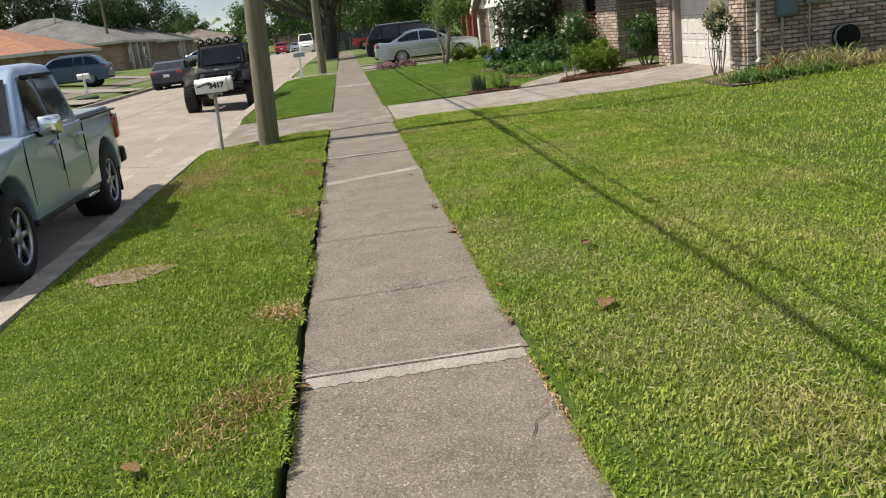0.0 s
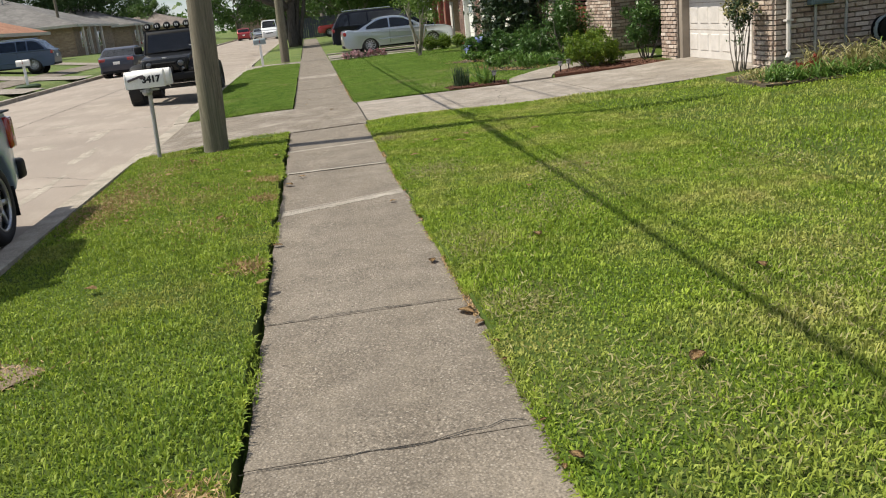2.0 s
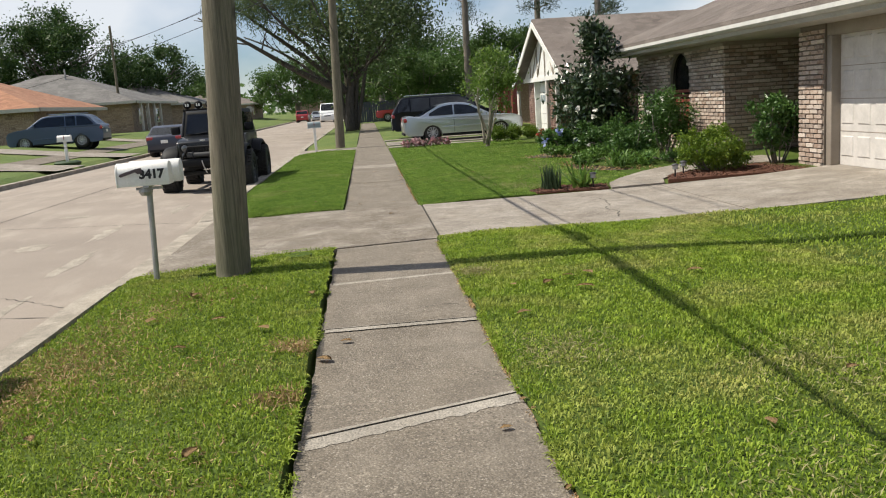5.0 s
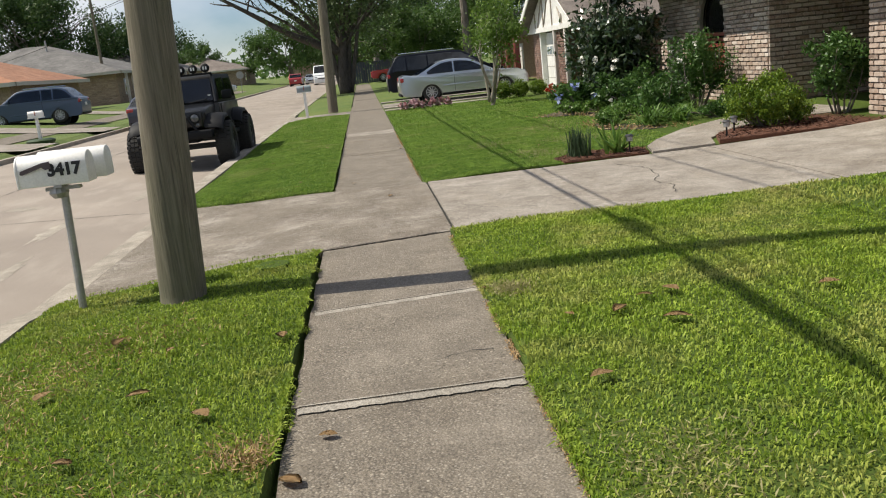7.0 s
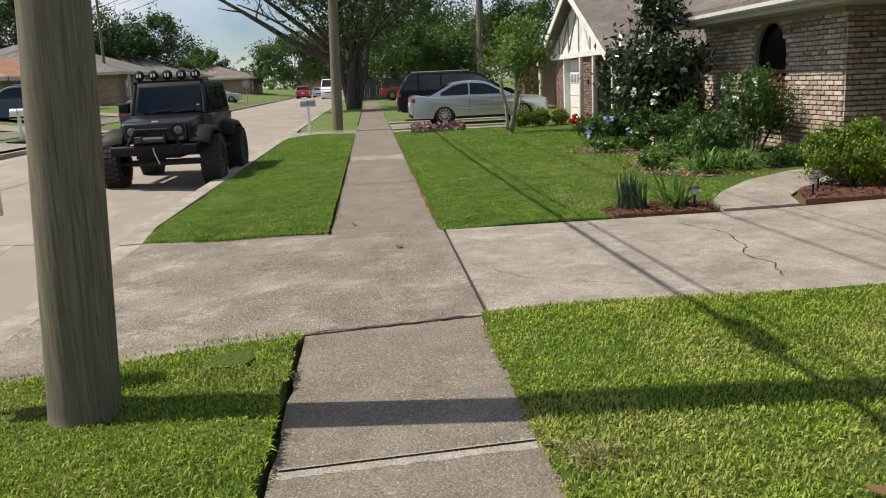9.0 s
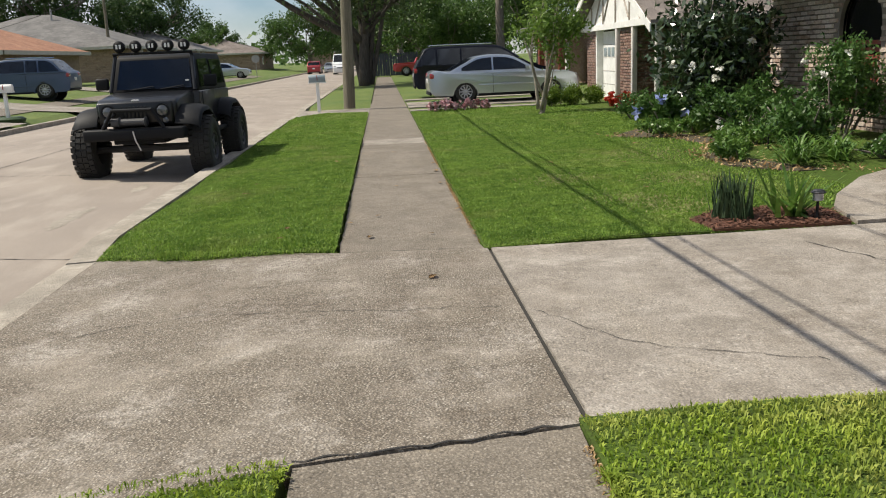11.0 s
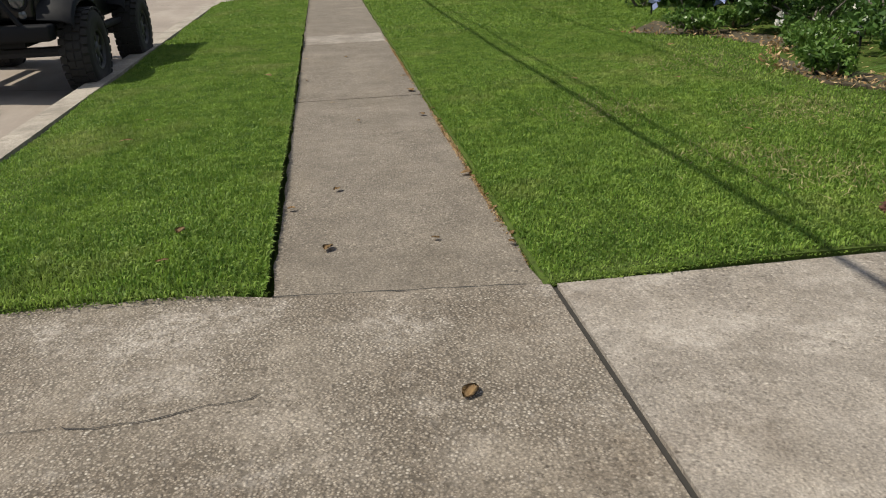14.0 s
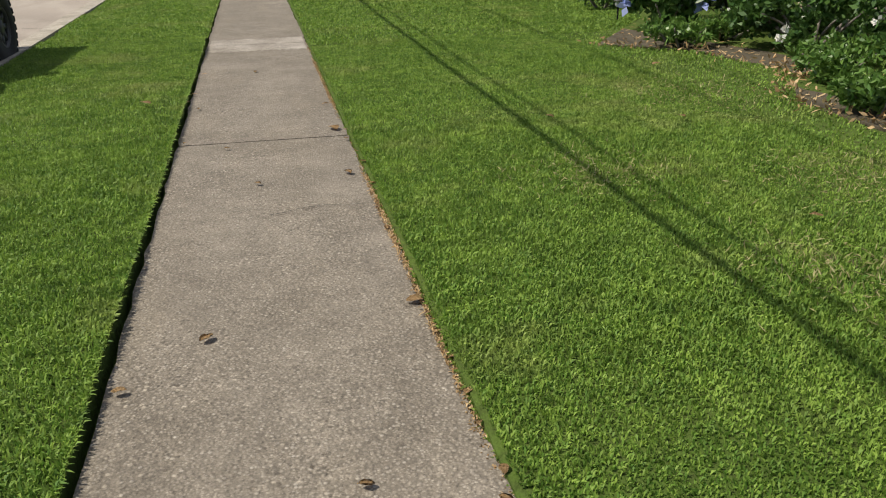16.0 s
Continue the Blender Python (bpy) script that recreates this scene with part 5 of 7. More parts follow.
        if rails:
            bm = bmesh.new()
            tube(bm, [(sx * (W / 2 * (1 - tumble) - 0.06), cab[1] + 0.35, H + 0.04), (sx * (W / 2 * (1 - tumble) - 0.06), cab[2] - 0.3, H + 0.04)], 0.02, 8)
            part("roof_rail", bm, M["chrome"], t)
    for sx in (-1, 1):
        small_box(t, "side_moulding", paint, sx * (W / 2 - 0.02), sx * (W / 2 + 0.014), af + r * arch + 0.05, ar - r * arch - 0.05, 0.50, 0.56, 0.01)
        small_box(t, "sill", "plastic", sx * (W / 2 - 0.1), sx * (W / 2 + 0.004), af + r * arch + 0.02, ar - r * arch - 0.02, clear - 0.01, clear + 0.07, 0.01)
    small_box(t, "number_plate", "white", -0.16, 0.16, yr - 0.012, yr + 0.012, boot * 0.62, boot * 0.62 + 0.14, 0.004)
    small_box(t, "grille", "plastic", -0.42, 0.42, yf - 0.012, yf + 0.05, hood - 0.38, hood - 0.25, 0.02)
    small_box(t, "lower_trim", "plastic", -W / 2 * 0.8, W / 2 * 0.8, yr - 0.06, yr - 0.005, clear + 0.05, clear + 0.16, 0.02)
    return t


def pickup():
    """Silver-blue crew cab pickup parked along the kerb, its front towards the start of the walk."""
    L, W, H = 5.2, 1.86, 1.80
    t = thing("pickup_truck", "slate-silver crew cab pickup truck parked at the kerb", "pickup truck", pose(-3.60, 10.60, -0.14) @ Matrix.Diagonal((1, 1.0, 1.08, 1)))
    belt, hood, clear, r = 1.16, 1.10, 0.42, 0.375
    af, ar = -1.50, 1.70
    low = [(-2.58, 0.62), (-2.5, 0.42)] + arch_line(af, 0.47, clear) + arch_line(ar, 0.47, clear) + [(2.45, 0.50), (2.50, 0.60)]
    up = [(2.52, 1.12), (2.48, 1.15), (0.93, 1.15), (0.90, belt), (-0.95, belt), (-1.1, 1.12), (-2.35, 1.03), (-2.55, 0.92), (-2.6, 0.75)]
    bm = bmesh.new()
    prism(bm, low + up, -W / 2, W / 2)
    taper(bm, L, W, belt, H, 0.2, 0.10)
    soften(part("body", bm, M["p_truck"], t), 0.045, 4, 35)
    bm = bmesh.new()
    prism(bm, [(-0.98, belt - 0.03), (-0.42, 1.68), (-0.22, 1.78), (0.30, H), (0.72, 1.77), (0.82, 1.70), (0.93, belt - 0.03)], -W / 2 + 0.02, W / 2 - 0.02)
    taper(bm, L, W, belt, H, 0.2, 0)
    soften(part("cab", bm, M["p_truck"], t), 0.05, 3, 30)
    side_window(t, [(-0.68, 1.20), (-0.34, 1.64), (-0.02, 1.67), (-0.02, 1.20)], W - 0.03, 0.2, belt, H)
    side_window(t, [(0.08, 1.20), (0.08, 1.67), (0.62, 1.65), (0.74, 1.38), (0.70, 1.20)], W - 0.03, 0.2, belt, H)
    cross_glass(t, -0.93, 1.20, -0.46, 1.66, W, 0.2, belt, H)
    cross_glass(t, 0.915, 1.22, 0.845, 1.64, W, 0.2, belt, H, 0.16, "rear_window")
    small_box(t, "bed_cover", "grey_box", -W / 2 + 0.1, W / 2 - 0.1, 0.96, 2.48, 1.14, 1.20, 0.02, "grey hard bed cover")
    for sx in (-1, 1):
        for yy in (af, ar):
            wheel(t, sx * (W / 2 - 0.13), yy, r, 0.25, 6, "alloy", False, 0.68)
            bm = bmesh.new()
            lathe(bm, [(0.05, -sx * 0.2), (0.455, -sx * 0.2), (0.455, -sx * 0.02), (0.05, -sx * 0.02)], 20, "X", (sx * (W / 2 - 0.2), yy, clear + 0.02))
            part("wheel_well", bm, M["plastic"], t)
        small_box(t, "rain_guard", "plastic", sx * (W / 2 * 0.845), sx * (W / 2 * 0.845 + 0.03), -0.3, 0.62, 1.655, 1.69, 0.006, "dark window rain guard")
        small_box(t, "bed_rail", "plastic", sx * (W / 2 - 0.12), sx * (W / 2 - 0.005), 0.95, 2.5, 1.145, 1.165, 0.01)
        mir = small_box(t, "mirror", "chrome", sx * (W / 2 + 0.02), sx * (W / 2 + 0.25), -0.62, -0.48, 1.13, 1.31, 0.045, "chrome side mirror")
        small_box(mir, "mirror_foot", "plastic", sx * (W / 2 - 0.03), sx * (W / 2 + 0.06), -0.58, -0.51, 1.12, 1.17, 0.01)
        for hy in (-0.2, 0.62):
            small_box(t, "door_handle", "p_truck", sx * (W / 2 - 0.005), sx * (W / 2 + 0.04), hy, hy + 0.2, 1.0, 1.04, 0.012)
        for sy in (-0.98, 0.03, 0.915):
            small_box(t, "door_seam", "plastic", sx * (W / 2 - 0.01), sx * (W / 2 + 0.003), sy - 0.007, sy + 0.007, 0.55, 1.13, 0.001)
        small_box(t, "tail_light", "lens_red", sx * (W / 2 - 0.14), sx * (W / 2 - 0.008), 2.36, 2.535, 0.80, 1.10, 0.025)
        small_box(t, "headlight", "lens_clear", sx * (W / 2 - 0.45), sx * (W / 2 - 0.12), -2.6, -2.35, 0.80, 0.98, 0.03)
        small_box(t, "side_step", "chrome", sx * (W / 2 - 0.1), sx * (W / 2 + 0.02), 0.62, 1.0, 0.34, 0.38, 0.015, "short chrome step")
        # sill whose dark colour also stands in for shade on the lower doors
        small_box(t, "rocker", "dark_metal", sx * (W / 2 - 0.12), sx * (W / 2 - 0.012), -0.98, 1.18, 0.36, 0.45, 0.02, "sill below the doors, its dark colour partly shade")
        small_box(t, "mud_flap", "plastic", sx * (W / 2 - 0.24), sx * (W / 2 - 0.02), 2.16, 2.175, 0.18, 0.5, 0.004)
    small_box(t, "rear_bumper", "plastic", -W / 2 + 0.02, W / 2 - 0.02, 2.48, 2.68, 0.48, 0.68, 0.04, "dark rear bumper")
    small_box(t, "front_bumper", "p_truck", -W / 2 + 0.06, W / 2 - 0.06, -2.7, -2.5, 0.45, 0.72, 0.05)
    small_box(t, "tailgate_handle", "plastic", -0.12, 0.12, 2.51, 2.535, 0.95, 1.03, 0.01)
    bm = bmesh.new()
    tube(bm, [(0.3, 1.4, 0.33), (0.35, 2.3, 0.33), (0.55, 2.55, 0.33)], 0.035, 8)
    part("exhaust", bm, M["galv"], t)
    return t


pickup()


def offroader():
    """Lifted black off-roader with roof lamps and a winch bumper, its front towards the walker."""
    t = thing("off_road_car", "lifted black off-road car with roof lamps and knobbly tyres", "car", pose(-3.38, 29.75, -0.14, 0, 0, -1.5))
    r, wb, tr = 0.475, 2.45, 0.86
    af, ar = -1.25, 1.2
    # tub and bonnet
    bm = bmesh.new()
    prism(bm, [(-0.62, 0.72), (1.75, 0.72), (1.78, 1.32), (-0.62, 1.34)], -0.76, 0.76)
    soften(part("tub", bm, M["p_black"], t), 0.03, 3)
    bm = bmesh.new()
    prism(bm, [(-1.68, 0.92), (-0.60, 0.85), (-0.60, 1.36), (-0.75, 1.36), (-1.55, 1.28), (-1.68, 1.22)], -0.66, 0.66)
    for v in bm.verts:
        if v.co.y < -1.4:
            v.co.x *= 0.96
    soften(part("bonnet", bm, M["p_black"], t), 0.05, 4)
    bm = bmesh.new()
    box(bm, -0.58, 0.58, -1.74, -1.66, 0.88, 1.24)
    grille = soften(part("grille", bm, M["p_black"], t), 0.04, 3)
    for k in range(7):
        small_box(grille, "slot", "plastic", -0.21 + k * 0.06, -0.18 + k * 0.06, -1.748, -1.73, 0.95, 1.17, 0.006)
    small_box(grille, "badge", "white", -0.06, 0.06, -1.70, -1.68, 1.245, 1.27, 0.004)
    for sx in (-1, 1):
        bm = bmesh.new()
        lathe(bm, [(0.01, -1.775), (0.07, -1.772), (0.088, -1.76), (0.092, -1.72)], 20, "Y", (sx * 0.42, 0, 1.09))
        part("headlight", bm, M["lens_smoked"], t, "", True)
        bm = bmesh.new()
        lathe(bm, [(0.088, -1.765), (0.112, -1.765), (0.112, -1.72), (0.088, -1.72)], 20, "Y", (sx * 0.42, 0, 1.09), True)
        part("headlight_ring", bm, M["plastic"], t)
        bm = bmesh.new()
        lathe(bm, [(0.01, -1.765), (0.045, -1.76), (0.045, -1.72)], 12, "Y", (sx * 0.46, 0, 0.94))
        part("indicator", bm, M["lens_smoked"], t)
        # flat flares
        for yy, f0, f1 in ((af, -0.42, 0.50), (ar, -0.5, 0.5)):
            bm = bmesh.new()
            line = [(yy + f0 - 0.13, 0.86), (yy + f0 - 0.06, 0.98), (yy + f0 + 0.08, 1.09), (yy + f0 + 0.26, 1.14), (yy + 0.2, 1.14), (yy + f1 - 0.05, 1.06), (yy + f1 + 0.06, 0.94), (yy + f1 + 0.12, 0.80)]
            rails = [[bm.verts.new((sx * px, y, z + dz)) for y, z in line] for px, dz in ((0.60, 0.02), (0.86, 0.0), (0.97, -0.035), (1.0, -0.10))]
            for a, b in zip(rails, rails[1:]):
                for i in range(len(line) - 1):
                    bm.faces.new((a[i], a[i + 1], b[i + 1], b[i]))
            bmesh.ops.recalc_face_normals(bm, faces=bm.faces)
            bmesh.ops.solidify(bm, geom=bm.faces[:], thickness=0.025)
            soften(part("fender_flare", bm, M["plastic"], t, "", True), 0.01)
            wheel(t, sx * 0.92, yy, r, 0.33, 8, "dark_metal", True, 0.5)
        small_box(t, "mirror", "plastic", sx * 0.80, sx * 1.02, -0.45, -0.36, 1.40, 1.60, 0.03)
        small_box(t, "door", "p_black", sx * 0.755, sx * 0.775, -0.45, 0.55, 0.8, 1.33, 0.01)
        small_box(t, "side_rail", "plastic", sx * 0.78, sx * 0.9, -0.7, 0.7, 0.60, 0.68, 0.02)
        side = [(-0.42, 1.40), (-0.24, 1.86), (0.5, 1.88), (0.5, 1.40)]
        bm = bmesh.new()
        vs = [bm.verts.new((sx * (0.748 - 0.08 * (z - 1.36) / 0.6), y, z)) for y, z in side]
        bm.faces.new(vs)
        bmesh.ops.solidify(bm, geom=bm.faces[:], thickness=0.02)
        part("window", bm, M["glass"], t)
        bm = bmesh.new()
        vs = [bm.verts.new((sx * (0.748 - 0.08 * (z - 1.36) / 0.6), y, z)) for y, z in [(0.62, 1.42), (0.62, 1.86), (1.55, 1.86), (1.6, 1.42)]]
        bm.faces.new(vs)
        bmesh.ops.solidify(bm, geom=bm.faces[:], thickness=0.02)
        part("window", bm, M["glass"], t)
        bm = bmesh.new()
        tube(bm, [(sx * 0.70, -0.66, 1.36), (sx * 0.64, -0.40, 1.96)], 0.035, 8)
        part("screen_pillar", bm, M["p_black"], t)
    # hard top
    bm = bmesh.new()
    prism(bm, [(-0.55, 1.34), (-0.32, 1.93), (-0.2, 1.97), (1.62, 1.96), (1.72, 1.85), (1.78, 1.32)], -0.735, 0.735)
    for v in bm.verts:
        v.co.x *= 1 - 0.11 * max(0, (v.co.z - 1.34)) / 0.6
    soften(part("hard_top", bm, M["plastic"], t), 0.03, 3)
    bm = bmesh.new()
    vs = [bm.verts.new(p) for p in ((-0.63, -0.575, 1.40), (0.63, -0.575, 1.40), (0.58, -0.372, 1.88), (-0.58, -0.372, 1.88))]
    bm.faces.new(vs)
    bmesh.ops.solidify(bm, geom=bm.faces[:], thickness=0.012)
    part("windscreen", bm, M["glass"], t)
    for sx in (-0.28, 0.22):
        bm = bmesh.new()
        tube(bm, [(sx - 0.1, -0.63, 1.39), (sx + 0.28, -0.60, 1.44)], 0.012, 6)
        part("wiper", bm, M["plastic"], t)
    small_box(t, "sticker", "white", 0.52, 0.585, -0.53, -0.515, 1.46, 1.53, 0.002)
    # lamp bar
    bm = bmesh.new()
    tube(bm, [(-0.66, -0.42, 1.92), (-0.66, -0.45, 1.99), (0.66, -0.45, 1.99), (0.66, -0.42, 1.92)], 0.022, 8)
    bar = part("lamp_bar", bm, M["plastic"], t)
    for k in range(5):
        bm = bmesh.new()
        x = -0.54 + k * 0.27
        lathe(bm, [(0.01, -0.50), (0.085, -0.50), (0.1, -0.46), (0.085, -0.38), (0.03, -0.34)], 18, "Y", (x, 0, 2.11))
        lamp = part("roof_lamp", bm, M["plastic"], bar, "round black roof lamp", True)
        bm = bmesh.new()
        for o in (-0.028, 0.028):
            vs = box(bm, x + o - 0.016, x + o + 0.016, -0.507, -0.501, 2.075, 2.145)
        part("lamp_cover_mark", bm, M["white"], lamp)
    # winch bumper
    small_box(t, "front_bumper", "plastic", -0.78, 0.78, -1.98, -1.74, 0.66, 0.84, 0.03, "black steel winch bumper")
    bm = bmesh.new()
    tube(bm, [(-0.48, -1.93, 0.82), (-0.30, -1.95, 1.12), (0.30, -1.95, 1.12), (0.48, -1.93, 0.82)], 0.03, 10)
    part("bull_bar", bm, M["plastic"], t)
    bm = bmesh.new()
    lathe(bm, [(0.07, -0.22), (0.09, -0.2), (0.06, -0.18), (0.06, 0.18), (0.09, 0.2), (0.07, 0.22)], 14, "X", (-0.02, -1.86, 0.93))
    part("winch", bm, M["dark_metal"], t)
    small_box(t, "winch_motor", "dark_metal", -0.36, -0.2, -1.93, -1.8, 0.87, 1.0, 0.03)
    bm = bmesh.new()
    tube(bm, [(0.0, -1.99, 0.80), (0.03, -2.0, 0.66), (0.09, -1.98, 0.5)], 0.012, 6)
    part("tow_strap", bm, M["offwhite"], t)
    for yy in (af, ar):
        bm = bmesh.new()
        tube(bm, [(-0.9, yy, r), (0.9, yy, r)], 0.06, 8)
        part("axle", bm, M["dark_metal"], t)
    bm = bmesh.new()
    box(bm, -0.4, 0.4, -1.7, 1.75, 0.58, 0.74)
    part("chassis", bm, M["plastic"], t)
    bm = bmesh.new()
    lathe(bm, [(0.1, 1.80), (0.42, 1.82), (0.42, 2.05), (0.1, 2.08)], 20, "Y", (0.05, 0, 1.08))
    part("spare_wheel", bm, M["rubber"], t)
    return t


offroader()
car("sedan", "silver-blue sedan parked across the driveway", pose(4.40, 43.0, 0.09, 0, 0, 92), "p_silver", 4.93, 1.85, 1.48, 2.80, 0.335, 0.88, 0.96, (-1.08, -0.22, 0.95, 1.85), 1.04, 0.2)
car("minivan", "dark navy minivan with roof rails parked on the driveway", pose(4.2, 47.6, 0.15, 0, 0, 90), "p_navy", 5.1, 1.95, 1.78, 3.0, 0.34, 0.98, 1.08, (-1.75, -0.75, 2.2, 2.42), 1.1, 0.22, tall_back=True, rails=True)

# ---- second house ----
GX = 7.2
house2 = thing("house", "neighbouring house with white timbered gable and red brick porch", "house")
bm = bmesh.new()
prism(bm, [(34.9, 2.30), (43.2, 2.30), (39.0, 4.15)], GX, GX + 0.12)
gable = part("gable", bm, M["white"], house2, "white board gable with thin battens")
for y0, z0, y1, z1 in ((39.0, 2.3, 39.0, 4.1), (37.6, 2.3, 37.6, 3.45), (40.4, 2.3, 40.4, 3.45), (36.6, 2.3, 37.6, 3.4), (41.4, 2.3, 40.4, 3.4), (39.0, 3.9, 37.7, 2.4), (39.0, 3.9, 40.3, 2.4), (41.8, 2.3, 41.8, 2.85), (36.2, 2.3, 36.2, 2.85)):
    bm = bmesh.new()
    tube(bm, [(GX - 0.012, y0, z0), (GX - 0.012, y1, z1)], 0.03, 4)
    part("batten", bm, M["taupe"], gable)
bm = bmesh.new()
box(bm, GX - 0.03, GX + 0.3, 34.8, 43.3, 2.14, 2.31)
part("beam", bm, M["white"], house2)
for ya, za, yb, zb in ((34.4, 2.12, 39.0, 4.28), (43.7, 2.12, 39.0, 4.28)):
    bm = bmesh.new()
    a = [bm.verts.new((x, y, z)) for x in (GX - 0.45, GX - 0.41) for y, z in ((ya, za), (yb, zb), (yb, zb - 0.22), (ya, za - 0.2))]
    for f in ((0, 1, 2, 3), (4, 5, 6, 7), (0, 1, 5, 4), (1, 2, 6, 5), (2, 3, 7, 6), (3, 0, 4, 7)):
        bm.faces.new([a[i] for i in f])
    part("bargeboard", bm, M["white"], house2)
south = [(GX - 0.42, 34.4, 2.12), (19, 34.4, 2.12), (19, 39.0, 4.28), (GX - 0.42, 39.0, 4.28)]
north = [(GX - 0.42, 39.0, 4.28), (19, 39.0, 4.28), (19, 43.7, 2.12), (GX - 0.42, 43.7, 2.12)]
bm = bmesh.new()
roof_sheet(bm, *south, 0.08)
roof_sheet(bm, *north, 0.08)
roof2 = part("roof", bm, M["roof_brown"], house2, "brown shingle gable roof")
shingles(roof2, *south, 26, 44, M["roof_brown"], 0.08)
bm = bmesh.new()
box(bm, 9.4, 18.6, 35.0, 38.7, 0.05, 2.3)
box(bm, GX + 0.5, 18.6, 38.9, 43.0, 0.05, 2.3)
core2 = part("house_core", bm, M["brick_red"], house2)
fw = thing("porch_wall", "red-brown brick porch wall", "wall")
bm = bmesh.new()
box(bm, GX + 0.12, GX + 0.45, 37.5, 38.9, 0.05, 2.14)
box(bm, GX + 0.12, GX + 0.45, 41.75, 42.9, 0.05, 2.14)
part("backing", bm, M["mortar"], fw)
brick_wall(fw, (GX + 0.12, 38.9), (0, -1), 1.4, 0.08, 2.14, singles=lambda u, z: False, mat="brick_red")
brick_wall(fw, (GX + 0.12, 42.9), (0, -1), 1.15, 0.08, 2.14, singles=lambda u, z: False, mat="brick_red")
brick_wall(fw, (GX + 0.12, 37.5), (1, 0), 2.4, 0.08, 2.14, singles=lambda u, z: False, mat="brick_red")
for y in (38.95, 37.35, 35.3):
    bm = bmesh.new()
    box(bm, GX - 0.02, GX + 0.12, y - 0.07, y + 0.07, 0.05, 2.14)
    soften(part("post", bm, M["offwhite"], house2), 0.01)
bm = bmesh.new()
box(bm, GX + 0.3, GX + 0.36, 39.2, 41.6, 0.05, 2.1)
gd2 = part("garage_door", bm, M["white"], house2, "white garage door with a row of small windows")
for k in range(5):
    small_box(gd2, "window", "grey_box", GX + 0.285, GX + 0.31, 39.35 + k * 0.45, 39.66 + k * 0.45, 1.35, 1.62, 0.004)
for k in range(4):
    small_box(gd2, "seam", "taupe", GX + 0.292, GX + 0.302, 39.2, 41.6, 0.5 + k * 0.4, 0.512 + k * 0.4, 0.001)
for y0, y1 in ((38.98, 39.2), (41.6, 41.75)):
    bm = bmesh.new()
    box(bm, GX + 0.1, GX + 0.32, y0, y1, 0.05, 2.14)
    part("door_jamb", bm, M["white"], house2)


def simple_house(label, x0, x1, y0, y1, base, eave, ridge, wall, roofm, openings, cols=0):
    """A hipped brick bungalow with real openings on the street side (the +x side)."""
    t = thing("house", label, "house", None, "houses across the street")
    bm = bmesh.new()
    box(bm, x0, x1, y0, y1, base - 0.3, eave)
    w = part("wall", bm, M[wall], t)
    q = []
    rng = np.random.default_rng(int(y0))
    for c in range(int((eave - base) / 0.15)):
        z = base + c * 0.15
        off = rng.uniform(0, 0.4)
        u = x0 + off
        while u < x1 - 0.3:
            q.append([(u, y0 - 0.012, z), (u + 0.36, y0 - 0.012, z), (u + 0.36, y0 - 0.012, z + 0.12), (u, y0 - 0.012, z + 0.12)])
            u += 0.4
        u = y0 + off
        while u < y1 - 0.3:
            q.append([(x1 + 0.012, u, z), (x1 + 0.012, u + 0.36, z), (x1 + 0.012, u + 0.36, z + 0.12), (x1 + 0.012, u, z + 0.12)])
            u += 0.4
    ob = quads("brickwork", np.array(q), M[wall], w)
    ob["kind"] = "stuff"
    o = 0.6
    h = min((x1 - x0), (y1 - y0)) / 2 + o
    c = [(x0 - o, y0 - o, eave), (x1 + o, y0 - o, eave), (x1 + o, y1 + o, eave), (x0 - o, y1 + o, eave)]
    if (x1 - x0) > (y1 - y0):
        r = [(x0 - o + h, (y0 + y1) / 2, ridge), (x1 + o - h, (y0 + y1) / 2, ridge)]
        fs = [(c[0], c[1], r[1], r[0]), (c[1], c[2], r[1]), (c[2], c[3], r[0], r[1]), (c[3], c[0], r[0])]
    else:
        r = [((x0 + x1) / 2, y0 - o + h, ridge), ((x0 + x1) / 2, y1 + o - h, ridge)]
        fs = [(c[0], c[1], r[0]), (c[1], c[2], r[1], r[0]), (c[2], c[3], r[1]), (c[3], c[0], r[0], r[1])]
    bm = bmesh.new()
    for f in fs:
        bm.faces.new([bm.verts.new(p) for p in f])
    bm.faces.new([bm.verts.new((p[0], p[1], p[2] - 0.02)) for p in c])
    part("roof", bm, M[roofm], t)
    bm = bmesh.new()
    for (ax, ay, _), (bx, by, _) in zip(c, c[1:] + c[:1]):
        box(bm, min(ax, bx) - 0.02, max(ax, bx) + 0.02, min(ay, by) - 0.02, max(ay, by) + 0.02, eave - 0.2, eave + 0.02)
    part("fascia", bm, M["soffit"], t)
    for a, b, z0, z1, m in openings:
        win = small_box(t, "window", "white", x1 + 0.0, x1 + 0.06, a - 0.06, b + 0.06, z0 - 0.06, z1 + 0.06, 0.01)
        small_box(win, "pane", m, x1 + 0.055, x1 + 0.075, a, b, z0, z1, 0.004)
    for k in range(cols):
        small_box(t, "porch_column", "offwhite", x1 + 0.35, x1 + 0.55, y0 + 1.2 + k * 2.3, y0 + 1.4 + k * 2.3, base - 0.2, eave, 0.01)
    bm = bmesh.new()
    tube(bm, [((x0 + x1) / 2 + 1.5, (y0 + y1) / 2 - 1.5, eave + 0.8), ((x0 + x1) / 2 + 1.5, (y0 + y1) / 2 - 1.5, ridge + 0.35)], 0.08, 8)
    part("vent_pipe", bm, M["galv"], t)
    return t


